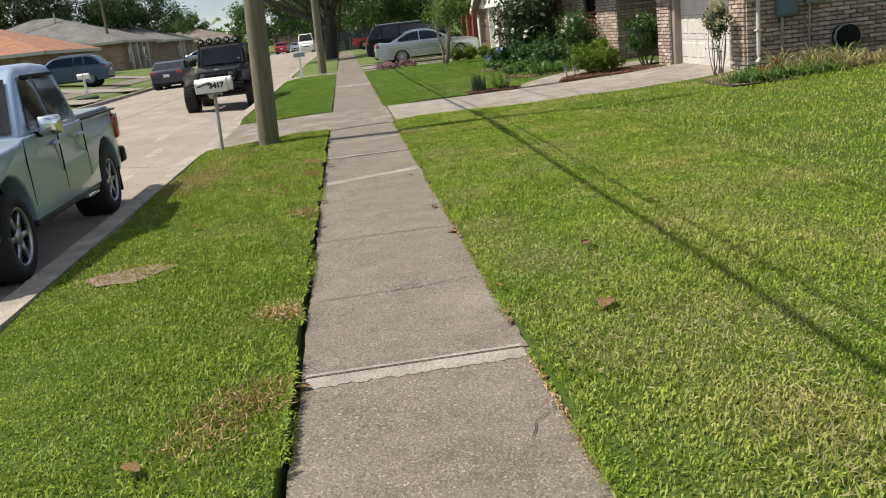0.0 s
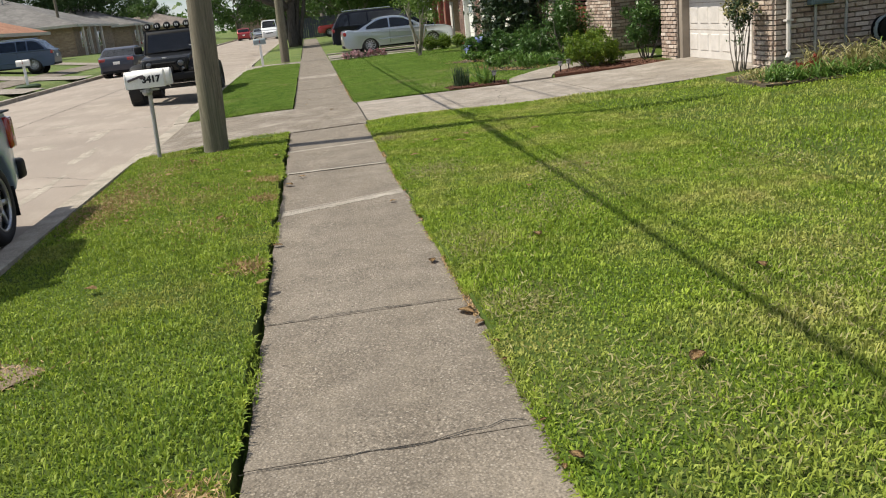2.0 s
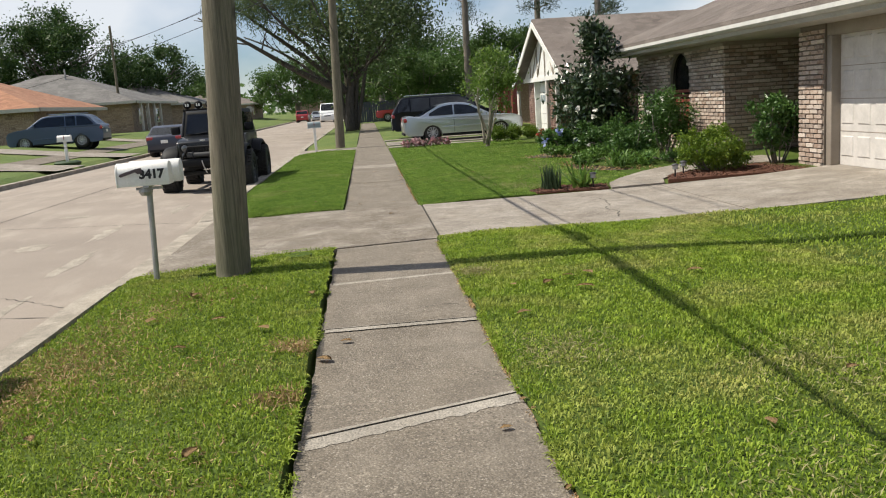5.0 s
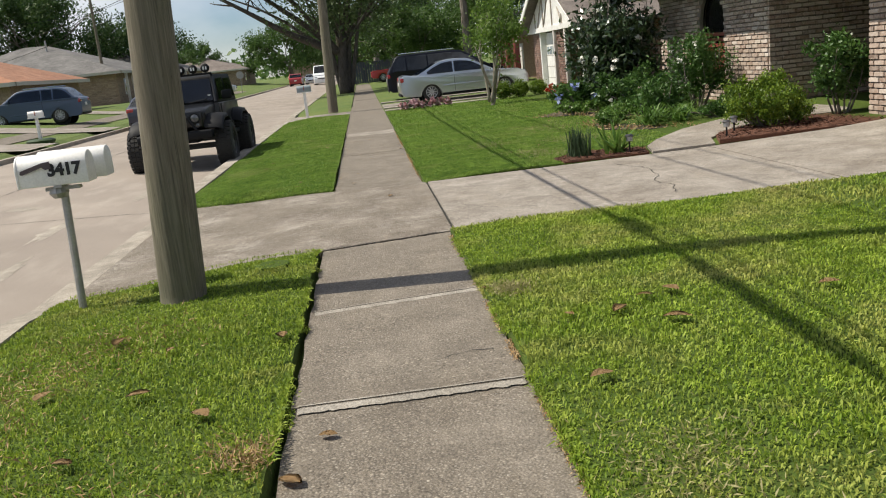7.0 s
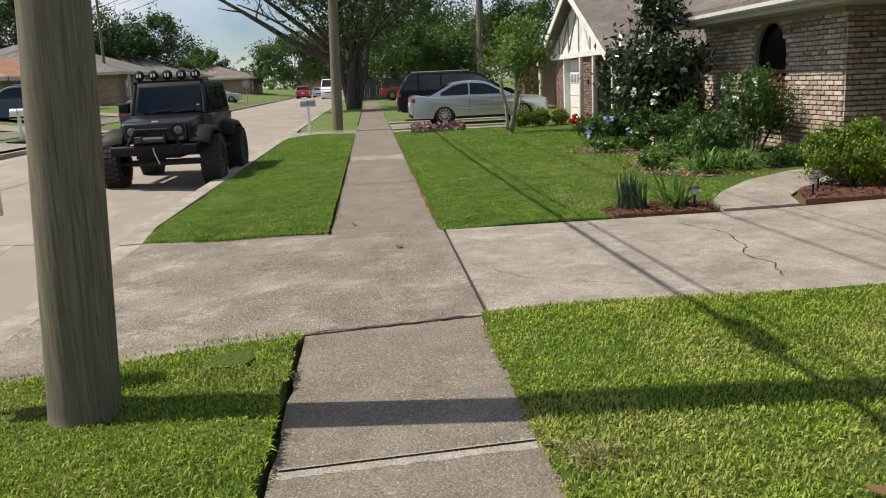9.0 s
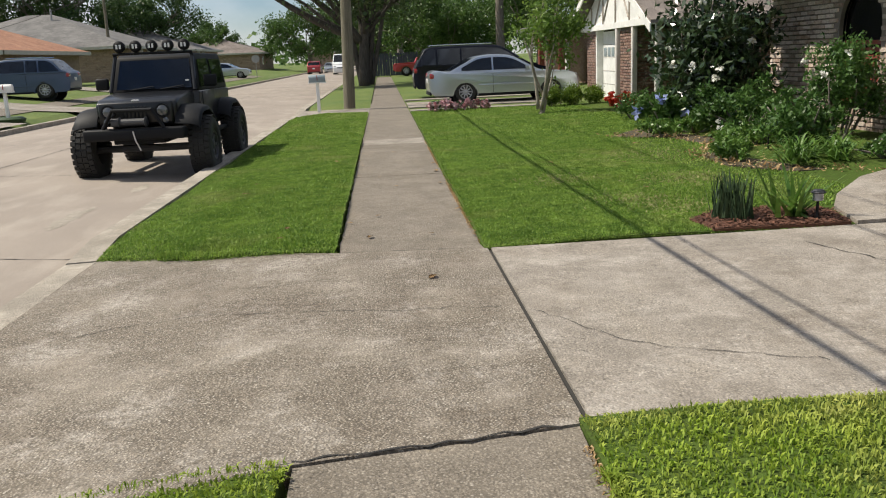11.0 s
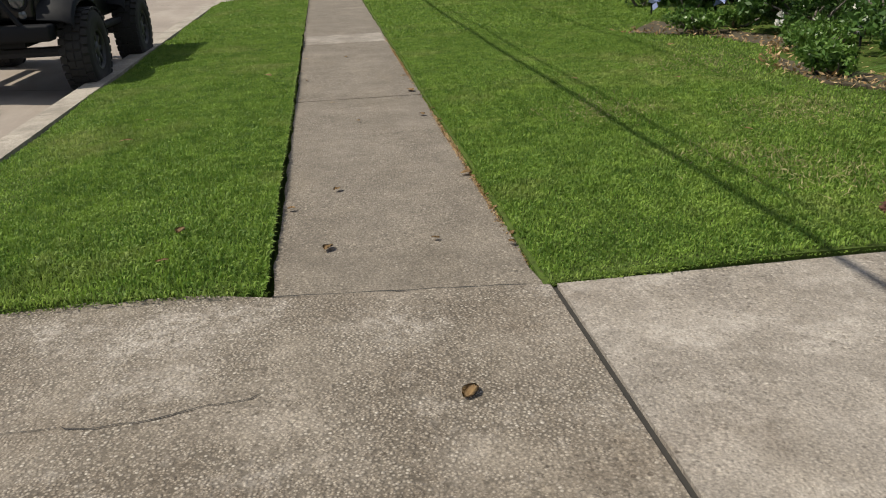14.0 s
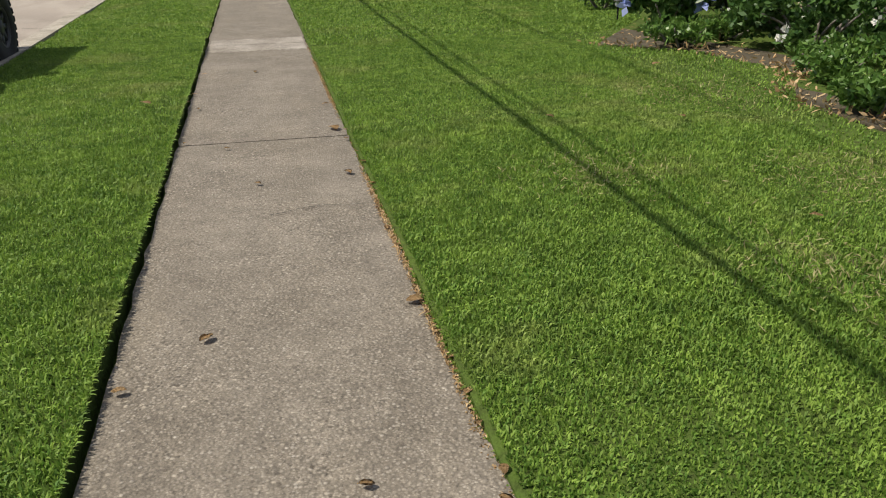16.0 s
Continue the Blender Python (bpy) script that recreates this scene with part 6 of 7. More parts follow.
simple_house("low house with rust shingle roof and shaded brick wall", -34, -18.9, 60, 72, 0.75, 2.8, 5.3, "brick_tan", "roof_orange", [(64, 65.2, 1.3, 2.2, "glass")])
simple_house("tan brick bungalow with grey shingle hip roof", -36, -19.0, 82, 97, 0.75, 3.35, 6.3, "brick_tan", "roof_grey", [(84, 85, 1.5, 2.7, "glass"), (86.6, 87.6, 0.9, 2.9, "plastic"), (90, 91.5, 1.5, 2.7, "glass")], 4)
simple_house("distant brick bungalow with grey hip roof", -34, -18.5, 104, 118, 0.75, 3.3, 5.9, "brick_tan", "roof_grey", [(106, 107.2, 1.5, 2.6, "glass"), (110, 111, 0.9, 2.8, "plastic")], 2)
simple_house("distant brown-roofed house past the junction", -30, -17, 142, 158, 0.7, 3.2, 5.6, "brick_tan", "roof_brown", [(145, 146.2, 1.5, 2.6, "glass")])
simple_house("distant grey-roofed house at the street's end", -14, 2, 190, 204, 0.7, 3.3, 5.8, "brick_tan", "roof_grey", [(195, 196.2, 1.5, 2.6, "glass")])
simple_house("neighbouring low house with dark grey roof and red trim", 9.5, 20, 52, 64, 0.2, 2.7, 4.9, "brick_red", "roof_grey", [(54, 55, 1.1, 2.2, "glass")])
# unseen house, added to keep sky light off the brick side wall
simple_house("unseen low brick house added behind the near lawn to shade the side wall", 9.4, 21, 0.5, 12.4, 0.2, 2.8, 5.2, "brick_tan", "roof_brown", [])
# street-facing parts of the low house with red trim
low = thing("porch", "shaded porch with red timber posts and pale infill", "porch")
small_box(low, "roof", "roof_grey", 7.6, 10, 49.5, 60, 2.55, 2.75, 0.02)
for y in (50, 52.2, 54.5):
    small_box(low, "post", "wood_red", 7.8, 8.05, y, y + 0.3, 0.1, 2.55, 0.01)
small_box(low, "screen", "offwhite", 8.2, 8.3, 50.4, 51.9, 0.1, 1.9, 0.01)
small_box(low, "wall", "brick_red", 9.3, 9.5, 49.5, 60, 0.1, 2.6, 0.01)

fence = thing("board_fence", "dark blue-grey board fence across the far lawn", "fence")
for k in range(30):
    bm = bmesh.new()
    box(bm, -1.2 + k * 0.22, -1.2 + k * 0.22 + 0.2, 90 + 0.02 * (k % 2), 90.05 + 0.02 * (k % 2), 0.1, 2.0)
    part("board", bm, M["fence"], fence)

# ---- vehicles further off ----
car("suv", "steel blue crossover parked on a driveway across the street", pose(-15.4, 53.6, ground_z(-15.4, 53) - 0.02, 0, 0, -88), "p_blue", 4.75, 1.9, 1.68, 2.8, 0.36, 1.0, 1.08, (-1.3, -0.55, 1.65, 2.15), 1.12, 0.22, tall_back=True, rails=True)
car("sedan", "dark slate sedan parked at the far kerb", pose(-8.95, 50.5, -0.07, 0, 0, 181), "p_plum", 4.7, 1.82, 1.45, 2.7, 0.33, 0.86, 0.95, (-1.1, -0.25, 1.1, 1.9), 1.04, 0.2)
car("suv", "dark red crossover far down the street", pose(-8.4, 132, -0.08, 0, 0, 180), "p_red", 4.6, 1.85, 1.68, 2.7, 0.35, 1.0, 1.06, (-1.3, -0.5, 1.7, 2.1), 1.1, 0.2, tall_back=True)
car("sedan", "pale silver sedan far down the street", pose(-6.6, 138, -0.08), "p_silver", 4.6, 1.8, 1.45, 2.7, 0.33, 0.86, 0.95, (-1.1, -0.25, 1.1, 1.9), 1.04, 0.2)
car("van", "white high-roofed van parked far down the street", pose(-4.4, 122, -0.12), "p_white", 5.4, 2.0, 2.45, 3.2, 0.36, 1.15, 1.3, (-2.0, -1.2, 2.45, 2.62), 1.3, 0.22, tall_back=True)
car("pickup_truck", "bright red pickup parked on a far lawn drive", pose(4.0, 88, 0.15, 0, 0, 85), "p_red", 5.0, 1.85, 1.5, 3.0, 0.36, 0.95, 1.0, (-0.9, -0.3, 0.5, 0.75), 0.98, 0.28)
car("sedan", "pale silver sedan on a side street past the off-roader", pose(-14.5, 100, 0.35, 0, 0, 90), "p_silver", 4.6, 1.8, 1.45, 2.7, 0.33, 0.86, 0.95, (-1.1, -0.25, 1.1, 1.9), 1.04, 0.2)
stop = thing("stop_sign", "back of an octagonal traffic sign on a post", "sign", pose(-12.2, 104, 0.2, 0, 0, 10))
bm = bmesh.new()
tube(bm, [(0, 0.05, 0), (0, 0.05, 2.2)], 0.035, 6)
part("post", bm, M["galv"], stop)
bm = bmesh.new()
lathe(bm, [(0.01, 0.0), (0.42, 0.0), (0.42, 0.02), (0.01, 0.02)], 8, "Y", (0, 0, 1.9))
part("plate", bm, M["galv"], stop)

# ---- trees ----


def limb(bm, rng, a, b, r0, r1, bend=0.15, n=7):
    A, B = Vector(a), Vector(b)
    side = Vector((rng.uniform(-1, 1), rng.uniform(-1, 1), rng.uniform(-0.3, 0.6))) * (B - A).length * bend
    pts = [A.lerp(B, i / n) + side * math.sin(math.pi * i / n) for i in range(n + 1)]
    tube(bm, pts, [r0 + (r1 - r0) * i / n for i in range(n + 1)], 8)
    return pts


def tree(label, x, y, base, trunk_h, trunk_r, crown, radii, leaves, size, mat, bark="bark", limbs=9, clumps=60, seed=1, spread=0.16, hollow=0.5, group="trees of the street"):
    rng = random.Random(seed)
    nr = np.random.default_rng(seed)
    t = thing("tree", label, "tree", Matrix.Translation((x, y, base)), group)
    bm = bmesh.new()
    top = Vector((crown[0] * 0.4, crown[1] * 0.4, trunk_h))
    pts = limb(bm, rng, (0, 0, -0.1), top, trunk_r, trunk_r * 0.7, 0.06, 9)
    for k in range(limbs):
        a = math.tau * (k + rng.uniform(0, 0.7)) / limbs
        e = rng.uniform(0.15, 0.85)
        tip = Vector((crown[0] + radii[0] * 0.8 * math.cos(a) * math.cos(e), crown[1] + radii[1] * 0.8 * math.sin(a) * math.cos(e), crown[2] + radii[2] * (math.sin(e) * 1.0 - 0.35)))
        st = Vector(pts[rng.randint(6, 9)])
        mid = limb(bm, rng, st, tip, trunk_r * rng.uniform(0.28, 0.5), trunk_r * 0.06, 0.14)
        for j in range(2):
            tip2 = tip + Vector((rng.uniform(-1, 1) * radii[0], rng.uniform(-1, 1) * radii[1], rng.uniform(0, 1) * radii[2])) * 0.35
            limb(bm, rng, mid[rng.randint(3, 5)], tip2, trunk_r * 0.14, trunk_r * 0.03, 0.12, 5)
    part("trunk", bm, M[bark], t, "", True)
    pts = clumped(nr, leaves, clumps, crown, radii, min(radii) * spread, hollow)
    quads("crown", leaf_quads(nr, pts, size, size * 0.5), M[mat], t)
    return t


oak = tree("old spreading oak with long bare lower limbs over the street", -0.6, 66, 0.1, 3.6, 0.34, (0.9, 0.5, 7.4), (5.6, 6.0, 3.6), 19000, 0.27, "oak_old", "bark_dark", limbs=8, clumps=90, seed=4, spread=0.2)
bm = bmesh.new()
rg = random.Random(8)
for tip, r in (((-8.8, -3, 7.6), 0.17), ((-7.5, -1, 9.0), 0.14), ((-5.0, -4, 8.6), 0.13), ((-6.6, 1, 6.6), 0.10)):
    a = (-0.1, 0, 2.6)
    m1 = (tip[0] * 0.45, tip[1] * 0.4, 4.6 if tip[2] < 8 else 5.6)
    limb(bm, rg, a, m1, r * 1.6, r, 0.06)
    pts = limb(bm, rg, m1, tip, r, 0.04, 0.08)
    for k in range(4):
        p = Vector(pts[2 + k])
        limb(bm, rg, p, p + Vector((rg.uniform(-2, 0.5), rg.uniform(-1, 1), rg.uniform(0.2, 1.8))), r * 0.35, 0.02, 0.15, 5)
for tx, r in ((0.55, 0.2), (-0.35, 0.18), (1.1, 0.15)):
    limb(bm, rg, (tx * 0.4, 0.1, 0.0), (tx * 2.0, 0.4, 7.5), r, r * 0.4, 0.04, 9)
part("limb", bm, M["bark_dark"], oak, "", True)
nr = np.random.default_rng(31)
pts = clumped(nr, 9000, 60, (-4.8, -1.5, 8.6), (4.4, 3.2, 1.7), 0.5, 0.2)
quads("leaf_spray", leaf_quads(nr, pts, 0.3, 0.05, -0.9), M["oak_old"], oak)

tree("round green tree behind the parked cars", 4.4, 76, 0.15, 1.6, 0.25, (0, 0, 3.4), (4.0, 3.6, 2.2), 17100, 0.23, "oak_far", seed=11, clumps=70)
tree("dense green tree behind the parked cars", 8.6, 80, 0.2, 2.0, 0.25, (0, 0, 3.9), (3.6, 3.6, 2.7), 15200, 0.23, "oak_far", seed=12, clumps=60)
tree("dark green tree by the far fence", 0.9, 96, 0.2, 2.2, 0.3, (0, 0, 4.6), (5.2, 4, 3.6), 17100, 0.29, "oak", seed=13, clumps=60)
tree("dark green tree closing the street", 6.5, 104, 0.2, 3, 0.3, (0, 0, 5.6), (6.5, 5, 4.5), 17100, 0.31, "oak", seed=14, clumps=60)
tree("broad tree overhanging the far street", -10.5, 150, 0.2, 3, 0.4, (0, 0, 5.6), (7.2, 6, 4.0), 17100, 0.41, "oak_far", seed=15, clumps=60)
tree("broad tree overhanging the far street", -3.0, 165, 0.2, 3, 0.4, (0, 0, 5.6), (8, 6, 4.6), 17100, 0.41, "oak_far", seed=16, clumps=60)
tree("small tree above far roofs", -25, 150, 0.5, 3, 0.35, (0, 0, 4.8), (5.5, 5, 2.6), 11400, 0.34, "oak_far", seed=17, clumps=40)
tree("dark tree behind the grey-roofed bungalow", -24.5, 112, 0.6, 4, 0.5, (0, 0, 6.4), (6.0, 5, 3.6), 17100, 0.34, "oak", seed=18, clumps=60)
tree("tall dark tree behind the bungalow", -33, 106, 0.6, 5, 0.5, (0, 0, 8.4), (6.5, 5.5, 4.6), 27000, 0.36, "oak", seed=19, clumps=60)
tree("tall dark tree behind the bungalow", -42, 100, 0.6, 5, 0.5, (0, 0, 8.0), (6.5, 5.5, 5.0), 25000, 0.36, "oak", seed=20, clumps=60)
tree("broad tree beyond the rust-roofed house", -52, 92, 0.6, 5, 0.5, (0, 0, 7.2), (7, 5.5, 5.0), 13300, 0.37, "oak_far", seed=21, clumps=60)
tree("tree beside the neighbouring roof", 10.5, 70, 0.2, 2.6, 0.25, (0, 0, 4.4), (3.2, 3, 2.4), 13300, 0.22, "oak_far", seed=22, clumps=50)


def pine(label, x, y, h, r, seed):
    rng = random.Random(seed)
    nr = np.random.default_rng(seed)
    t = thing("tree", label, "tree", Matrix.Translation((x, y, 0.2)), "tall pines behind the houses")
    bm = bmesh.new()
    limb(bm, rng, (0, 0, -0.1), (0.2, 0, h), r, r * 0.4, 0.01, 12)
    cl = []
    for k in range(24):
        z = h * rng.uniform(0.42, 1.0)
        a = rng.uniform(0, math.tau)
        ln = rng.uniform(1.0, 2.6) * (1.25 - 0.7 * z / h)
        tip = Vector((ln * math.cos(a), ln * math.sin(a), z + rng.uniform(-0.3, 0.7)))
        limb(bm, rng, (0.1, 0, z - 0.2), tip, 0.06, 0.02, 0.1, 4)
        cl.append(tip)
    part("trunk", bm, M["bark"], t, "", True)
    c = np.array([tuple(v) for v in cl])
    pick = nr.integers(0, len(c), 5200)
    pts = c[pick] * nr.uniform(0.72, 1.0, (5200, 1)) ** np.array([[1, 1, 0.02]]) + nr.normal(size=(5200, 3)) * (0.36, 0.36, 0.26)
    quads("crown", leaf_quads(nr, pts, 0.34, 0.05, 0.3), M["pine"], t)


pine("tall thin pine rising behind the roofs", 8.0, 69, 16, 0.3, 3)
pine("tall pine behind the gabled house", 15.5, 62, 14, 0.28, 5)
pine("tall pine behind the gabled house", 12.4, 66, 15, 0.28, 6)
pine("tall pine behind the street trees", 2.2, 92, 17, 0.3, 7)

# far wooded skyline all round, so that the street closes
nr = np.random.default_rng(77)
ang = nr.uniform(0, math.tau, 260)
rad = nr.uniform(230, 300, 260)
heart = np.stack([rad * np.cos(ang), rad * np.sin(ang) + 20, nr.uniform(2.0, 7.0, 260)], axis=1)
pick = nr.integers(0, 260, 26000)
pts = heart[pick] + nr.normal(size=(26000, 3)) * (5.0, 5.0, 2.0)
pts[:, 2] = np.abs(pts[:, 2])
wood = quads("far_woods", leaf_quads(nr, pts, 2.2, 1.5), M["oak_far"])
tagged(wood, "distant wooded skyline behind the houses", "trees", "", "stuff")

# ---- garden ----


def bush(name, label, x, y, z, radii, leaves, size, mat, seed, stems=7, category="shrub", clumps=40, spread=0.17, flowers=0, petal="petal_white", petal_size=0.1, lift=0.0, hollow=0.45, width=0.5, group="", up=0.3):
    rng = random.Random(seed)
    nr = np.random.default_rng(seed)
    t = thing(name, label, category, Matrix.Translation((x, y, z)), group)
    c = (0, 0, radii[2] + lift)
    bm = bmesh.new()
    for k in range(stems):
        a = math.tau * (k + rng.uniform(0, 0.6)) / stems
        limb(bm, rng, (0.08 * math.cos(a), 0.08 * math.sin(a), -0.05), (radii[0] * 0.7 * math.cos(a), radii[1] * 0.7 * math.sin(a), lift + radii[2] * rng.uniform(0.8, 1.6)), min(0.028, radii[0] * 0.04), min(0.008, radii[0] * 0.015), 0.1, 6)
    part("stem", bm, M["bark"], t, "", True)["kind"] = "stuff"
    pts = clumped(nr, leaves, clumps, c, radii, min(radii) * spread, hollow)
    pts[:, 2] = np.maximum(pts[:, 2], 0.02)
    quads("foliage", leaf_quads(nr, pts, size, size * width, up), M[mat], t)
    for k in range(flowers):
        d = nr.normal(size=3)
        d[2] = d[2] * 0.7
        d[0] -= 0.7
        d[1] -= 0.5
        d /= np.linalg.norm(d)
        p = np.array(c) + d * np.array(radii) * nr.uniform(0.85, 1.12)
        fl = p + nr.normal(size=(14, 3)) * petal_size * 0.22
        quads("flower", leaf_quads(nr, fl, petal_size, petal_size * 0.95, 0.2), M[petal], t)
    return t


mag = bush("magnolia_tree", "dark glossy magnolia with large white flowers", 6.75, 30.2, 0.1, (1.05, 1.1, 1.15), 6200, 0.17, "magnolia", 41, 6, "tree", 46, 0.2, 9, "petal_white", 0.085, 0.12, 0.35, 0.42)
mag_top = bush("magnolia_tree", "dark glossy magnolia crown", 7.0, 30.2, 0.1, (0.5, 0.5, 0.80), 2600, 0.16, "magnolia", 42, 3, "tree", 24, 0.24, 2, "petal_white", 0.08, 2.0, 0.3, 0.42)
bush("camellia_shrub", "rounded dark green shrub against the brick wall", 7.40, 26.9, 0.08, (0.64, 0.75, 0.60), 5600, 0.075, "shrub", 43, 9, clumps=44, flowers=5, petal_size=0.06, lift=0.30)
bush("leafy_shrub", "loose mid-green flowering shrub in the bed", 6.5, 28.2, 0.1, (0.95, 0.95, 0.42), 4200, 0.09, "shrub", 44, 8, clumps=40, flowers=4, petal_size=0.05)
bush("leafy_shrub", "loose mid-green shrub beside the walkway bed", 6.3, 26.0, 0.08, (0.64, 0.6, 0.40), 3000, 0.09, "shrub", 45, 8, clumps=32)
bush("hydrangea", "low hydrangea with pale blue flower heads", 5.75, 30.2, 0.08, (0.52, 0.5, 0.36), 1800, 0.12, "shrub", 46, 7, clumps=24, flowers=3, petal="petal_blue", petal_size=0.13, width=0.7)
bush("clipped_hedge", "bright yellow-green dense clipped shrub in mulch", 6.62, 22.15, 0.06, (0.70, 0.52, 0.40), 15000, 0.05, "hedge", 47, 10, "hedge", 110, 0.13, lift=0.02, hollow=0.6, up=0.9)
bush("porch_shrub", "upright dark green shrub beside the porch pier", 7.98, 22.5, 0.1, (0.46, 0.42, 0.52), 4200, 0.085, "shrub", 48, 8, clumps=40, lift=0.28)
privet = bush("young_privet", "thin variegated multi-stemmed shrub by the garage", 7.72, 17.62, 0.1, (0.30, 0.30, 0.62), 420, 0.075, "straw", 49, 5, clumps=26, lift=0.42, hollow=0.3)
privet_more = bush("young_privet", "garage shrub leaves", 7.72, 17.62, 0.1, (0.30, 0.30, 0.6), 700, 0.07, "rosemary", 50, 5, clumps=26, lift=0.42, hollow=0.3)
for whole, more in ((mag, mag_top), (privet, privet_more)):
    for ch in list(more.children):
        ch.parent = whole
    bpy.data.objects.remove(more)
for k, (x, y, s) in enumerate(((5.25, 38.6, 0.33), (5.85, 38.7, 0.33), (6.5, 38.75, 0.30))):
    bush("box_ball", "small round clipped light green shrub", x, y, 0.08, (s * 0.88, s * 0.88, s * 0.8), 4200, 0.055, "hedge", 60 + k, 5, "shrub", 90, 0.2, hollow=0.55, group="clipped balls along the porch")
for k, (x, y) in enumerate(((6.7, 37.4), (7.0, 36.9), (6.85, 36.5), (7.1, 37.5))):
    bush("red_flowers", "low clump of red bedding flowers", x, y, 0.06, (0.28, 0.28, 0.14), 300, 0.06, "shrub", 70 + k, 4, "flowers", 14, 0.2, 9, "petal_red", 0.12, group="red flowers by the porch")
for k in range(5):
    bush("pink_flowers", "low clump of pale pink flowers by the drive", 1.95 + 0.34 * k, 39.0 + 0.08 * (k % 2), 0.06, (0.2, 0.2, 0.13), 240, 0.06, "rosemary", 80 + k, 4, "flowers", 12, 0.2, 9, "petal_pink", 0.10, group="pink flowers by the drive")
for k, (x, y, sx) in enumerate(((6.0, 33.0, 0.7), (6.8, 33.6, 0.6), (7.3, 32.2, 0.6))):
    bush("low_shrub", "low spreading green shrub at the bed's end", x, y, 0.06, (sx, 0.5, 0.3), 1500, 0.08, "shrub", 90 + k, 6, clumps=24, group="low shrubs at the bed")

myr = tree("young crape myrtle with pale forked trunk", 4.46, 36.2, 0.04, 0.35, 0.07, (0.36, 0, 2.35), (0.86, 0.85, 1.1), 3600, 0.12, "myrtle", "bark_pale", 5, 34, 23, 0.22, 0.4)
bm = bmesh.new()
rg = random.Random(9)
for dx, dy in ((0.28, 0.1), (-0.22, 0.12), (0.08, -0.2)):
    limb(bm, rg, (dx * 0.2, dy * 0.2, 0.1), (dx * 1.6, dy * 1.6, 1.9), 0.05, 0.02, 0.05)
part("stem", bm, M["bark_pale"], myr, "", True)


def strap_clump(name, label, x, y, z, n, length, width, mat, seed, droop=0.6, category="plant", group="", spread=0.08):
    """A fountain of long arching leaves."""
    nr = np.random.default_rng(seed)
    t = thing(name, label, category, Matrix.Translation((x, y, z)), group)
    q = []
    for k in range(n):
        a, e = nr.uniform(0, math.tau), nr.uniform(0.5 if droop > 0.1 else 1.25, 1.5)
        ln = length * nr.uniform(0.6, 1.15)
        b = np.array((nr.normal() * spread, nr.normal() * spread, 0.0))
        side = np.array((-math.sin(a), math.cos(a), 0.0))
        prev = None
        for i in range(6):
            s = i / 5
            out = ln * s * math.cos(e) + ln * droop * s * s * 0.35
            up = ln * s * math.sin(e) - ln * droop * s ** 3 * 0.75
            c = b + np.array((math.cos(a) * out, math.sin(a) * out, max(up, 0.01)))
            w = width * (1 - s) ** 0.6 * 0.5 + 0.0015
            cur = (c - side * w, c + side * w)
            if prev is not None:
                q.append([prev[0], prev[1], cur[1], cur[0]])
            prev = cur
    quads("leaves", np.array(q), M[mat], t)
    return t


strap_clump("dark_herb", "dark upright feathery herb in a small bed", 3.51, 21.58, 0.05, 150, 0.40, 0.02, "rosemary", 51, 0.04, spread=0.07)
strap_clump("spiky_plant", "spiky dark green sword-leaved plant in mulch", 4.03, 21.52, 0.05, 34, 0.55, 0.055, "strap", 101, 0.12)
for k, (x, y, ln) in enumerate(((5.55, 24.6, 0.62), (5.9, 25.1, 0.6), (6.2, 24.7, 0.55), (6.5, 25.3, 0.55), (5.3, 29.0, 0.4))):
    strap_clump("daylily", "clump of arching bright green strap leaves", x, y, 0.08, 60, ln, 0.03, "strap", 110 + k, 0.75, group="strap-leaved clumps in the bed")
for k, (x, y, ln, m) in enumerate(((7.25, 15.65, 0.42, "strap"), (7.55, 15.55, 0.42, "strap"), (8.0, 15.6, 0.45, "strap"), (8.35, 15.5, 0.42, "strap"), (8.2, 16.1, 0.62, "straw"), (8.75, 15.9, 0.66, "straw"),
                                   (9.15, 15.5, 0.62, "straw"), (9.3, 16.0, 0.7, "strap"), (9.7, 15.6, 0.5, "straw"), (8.75, 15.4, 0.4, "strap"), (10.1, 15.7, 0.45, "straw"), (7.3, 16.3, 0.25, "straw"), (8.0, 16.8, 0.3, "strap"))):
    strap_clump("grass_clump", "arching clump of straw-striped leaves in the side bed" if m == "straw" else "arching clump of green leaves in the side bed", x, y, 0.1, 110 if m == "straw" else 80, ln * (1.3 if m == "straw" else 1.15), 0.024, m, 130 + k, 0.6, group="leaf clumps in the side bed")
for k, (x, y) in enumerate(((7.75, 15.75), (8.05, 15.95))):
    bush("red_leaf_plant", "small plant with rust red leaves", x, y, 0.12, (0.12, 0.12, 0.13), 40, 0.10, "petal_rust", 150 + k, 4, "plant", 12, 0.25, group="red leaved plants")


for k, (x, y, rx, ry) in enumerate(((6.0, 29.3, 0.7, 0.5), (7.2, 29.0, 0.6, 0.8), (5.6, 26.6, 0.3, 0.5), (7.6, 28.2, 0.45, 0.7), (5.15, 25.4, 0.3, 0.35), (6.9, 24.6, 0.8, 0.3), (5.3, 28.9, 0.5, 0.3), (7.4, 25.2, 0.5, 0.5), (6.2, 27.2, 0.5, 0.5))):
    bush("ground_cover", "low sprawling green ground cover in the bed", x, y, 0.08, (rx, ry, 0.13), 1500, 0.07, "shrub" if k % 2 else "strap", 170 + k, 5, "plant", 26, 0.3, hollow=0.1, group="ground cover in the bed")

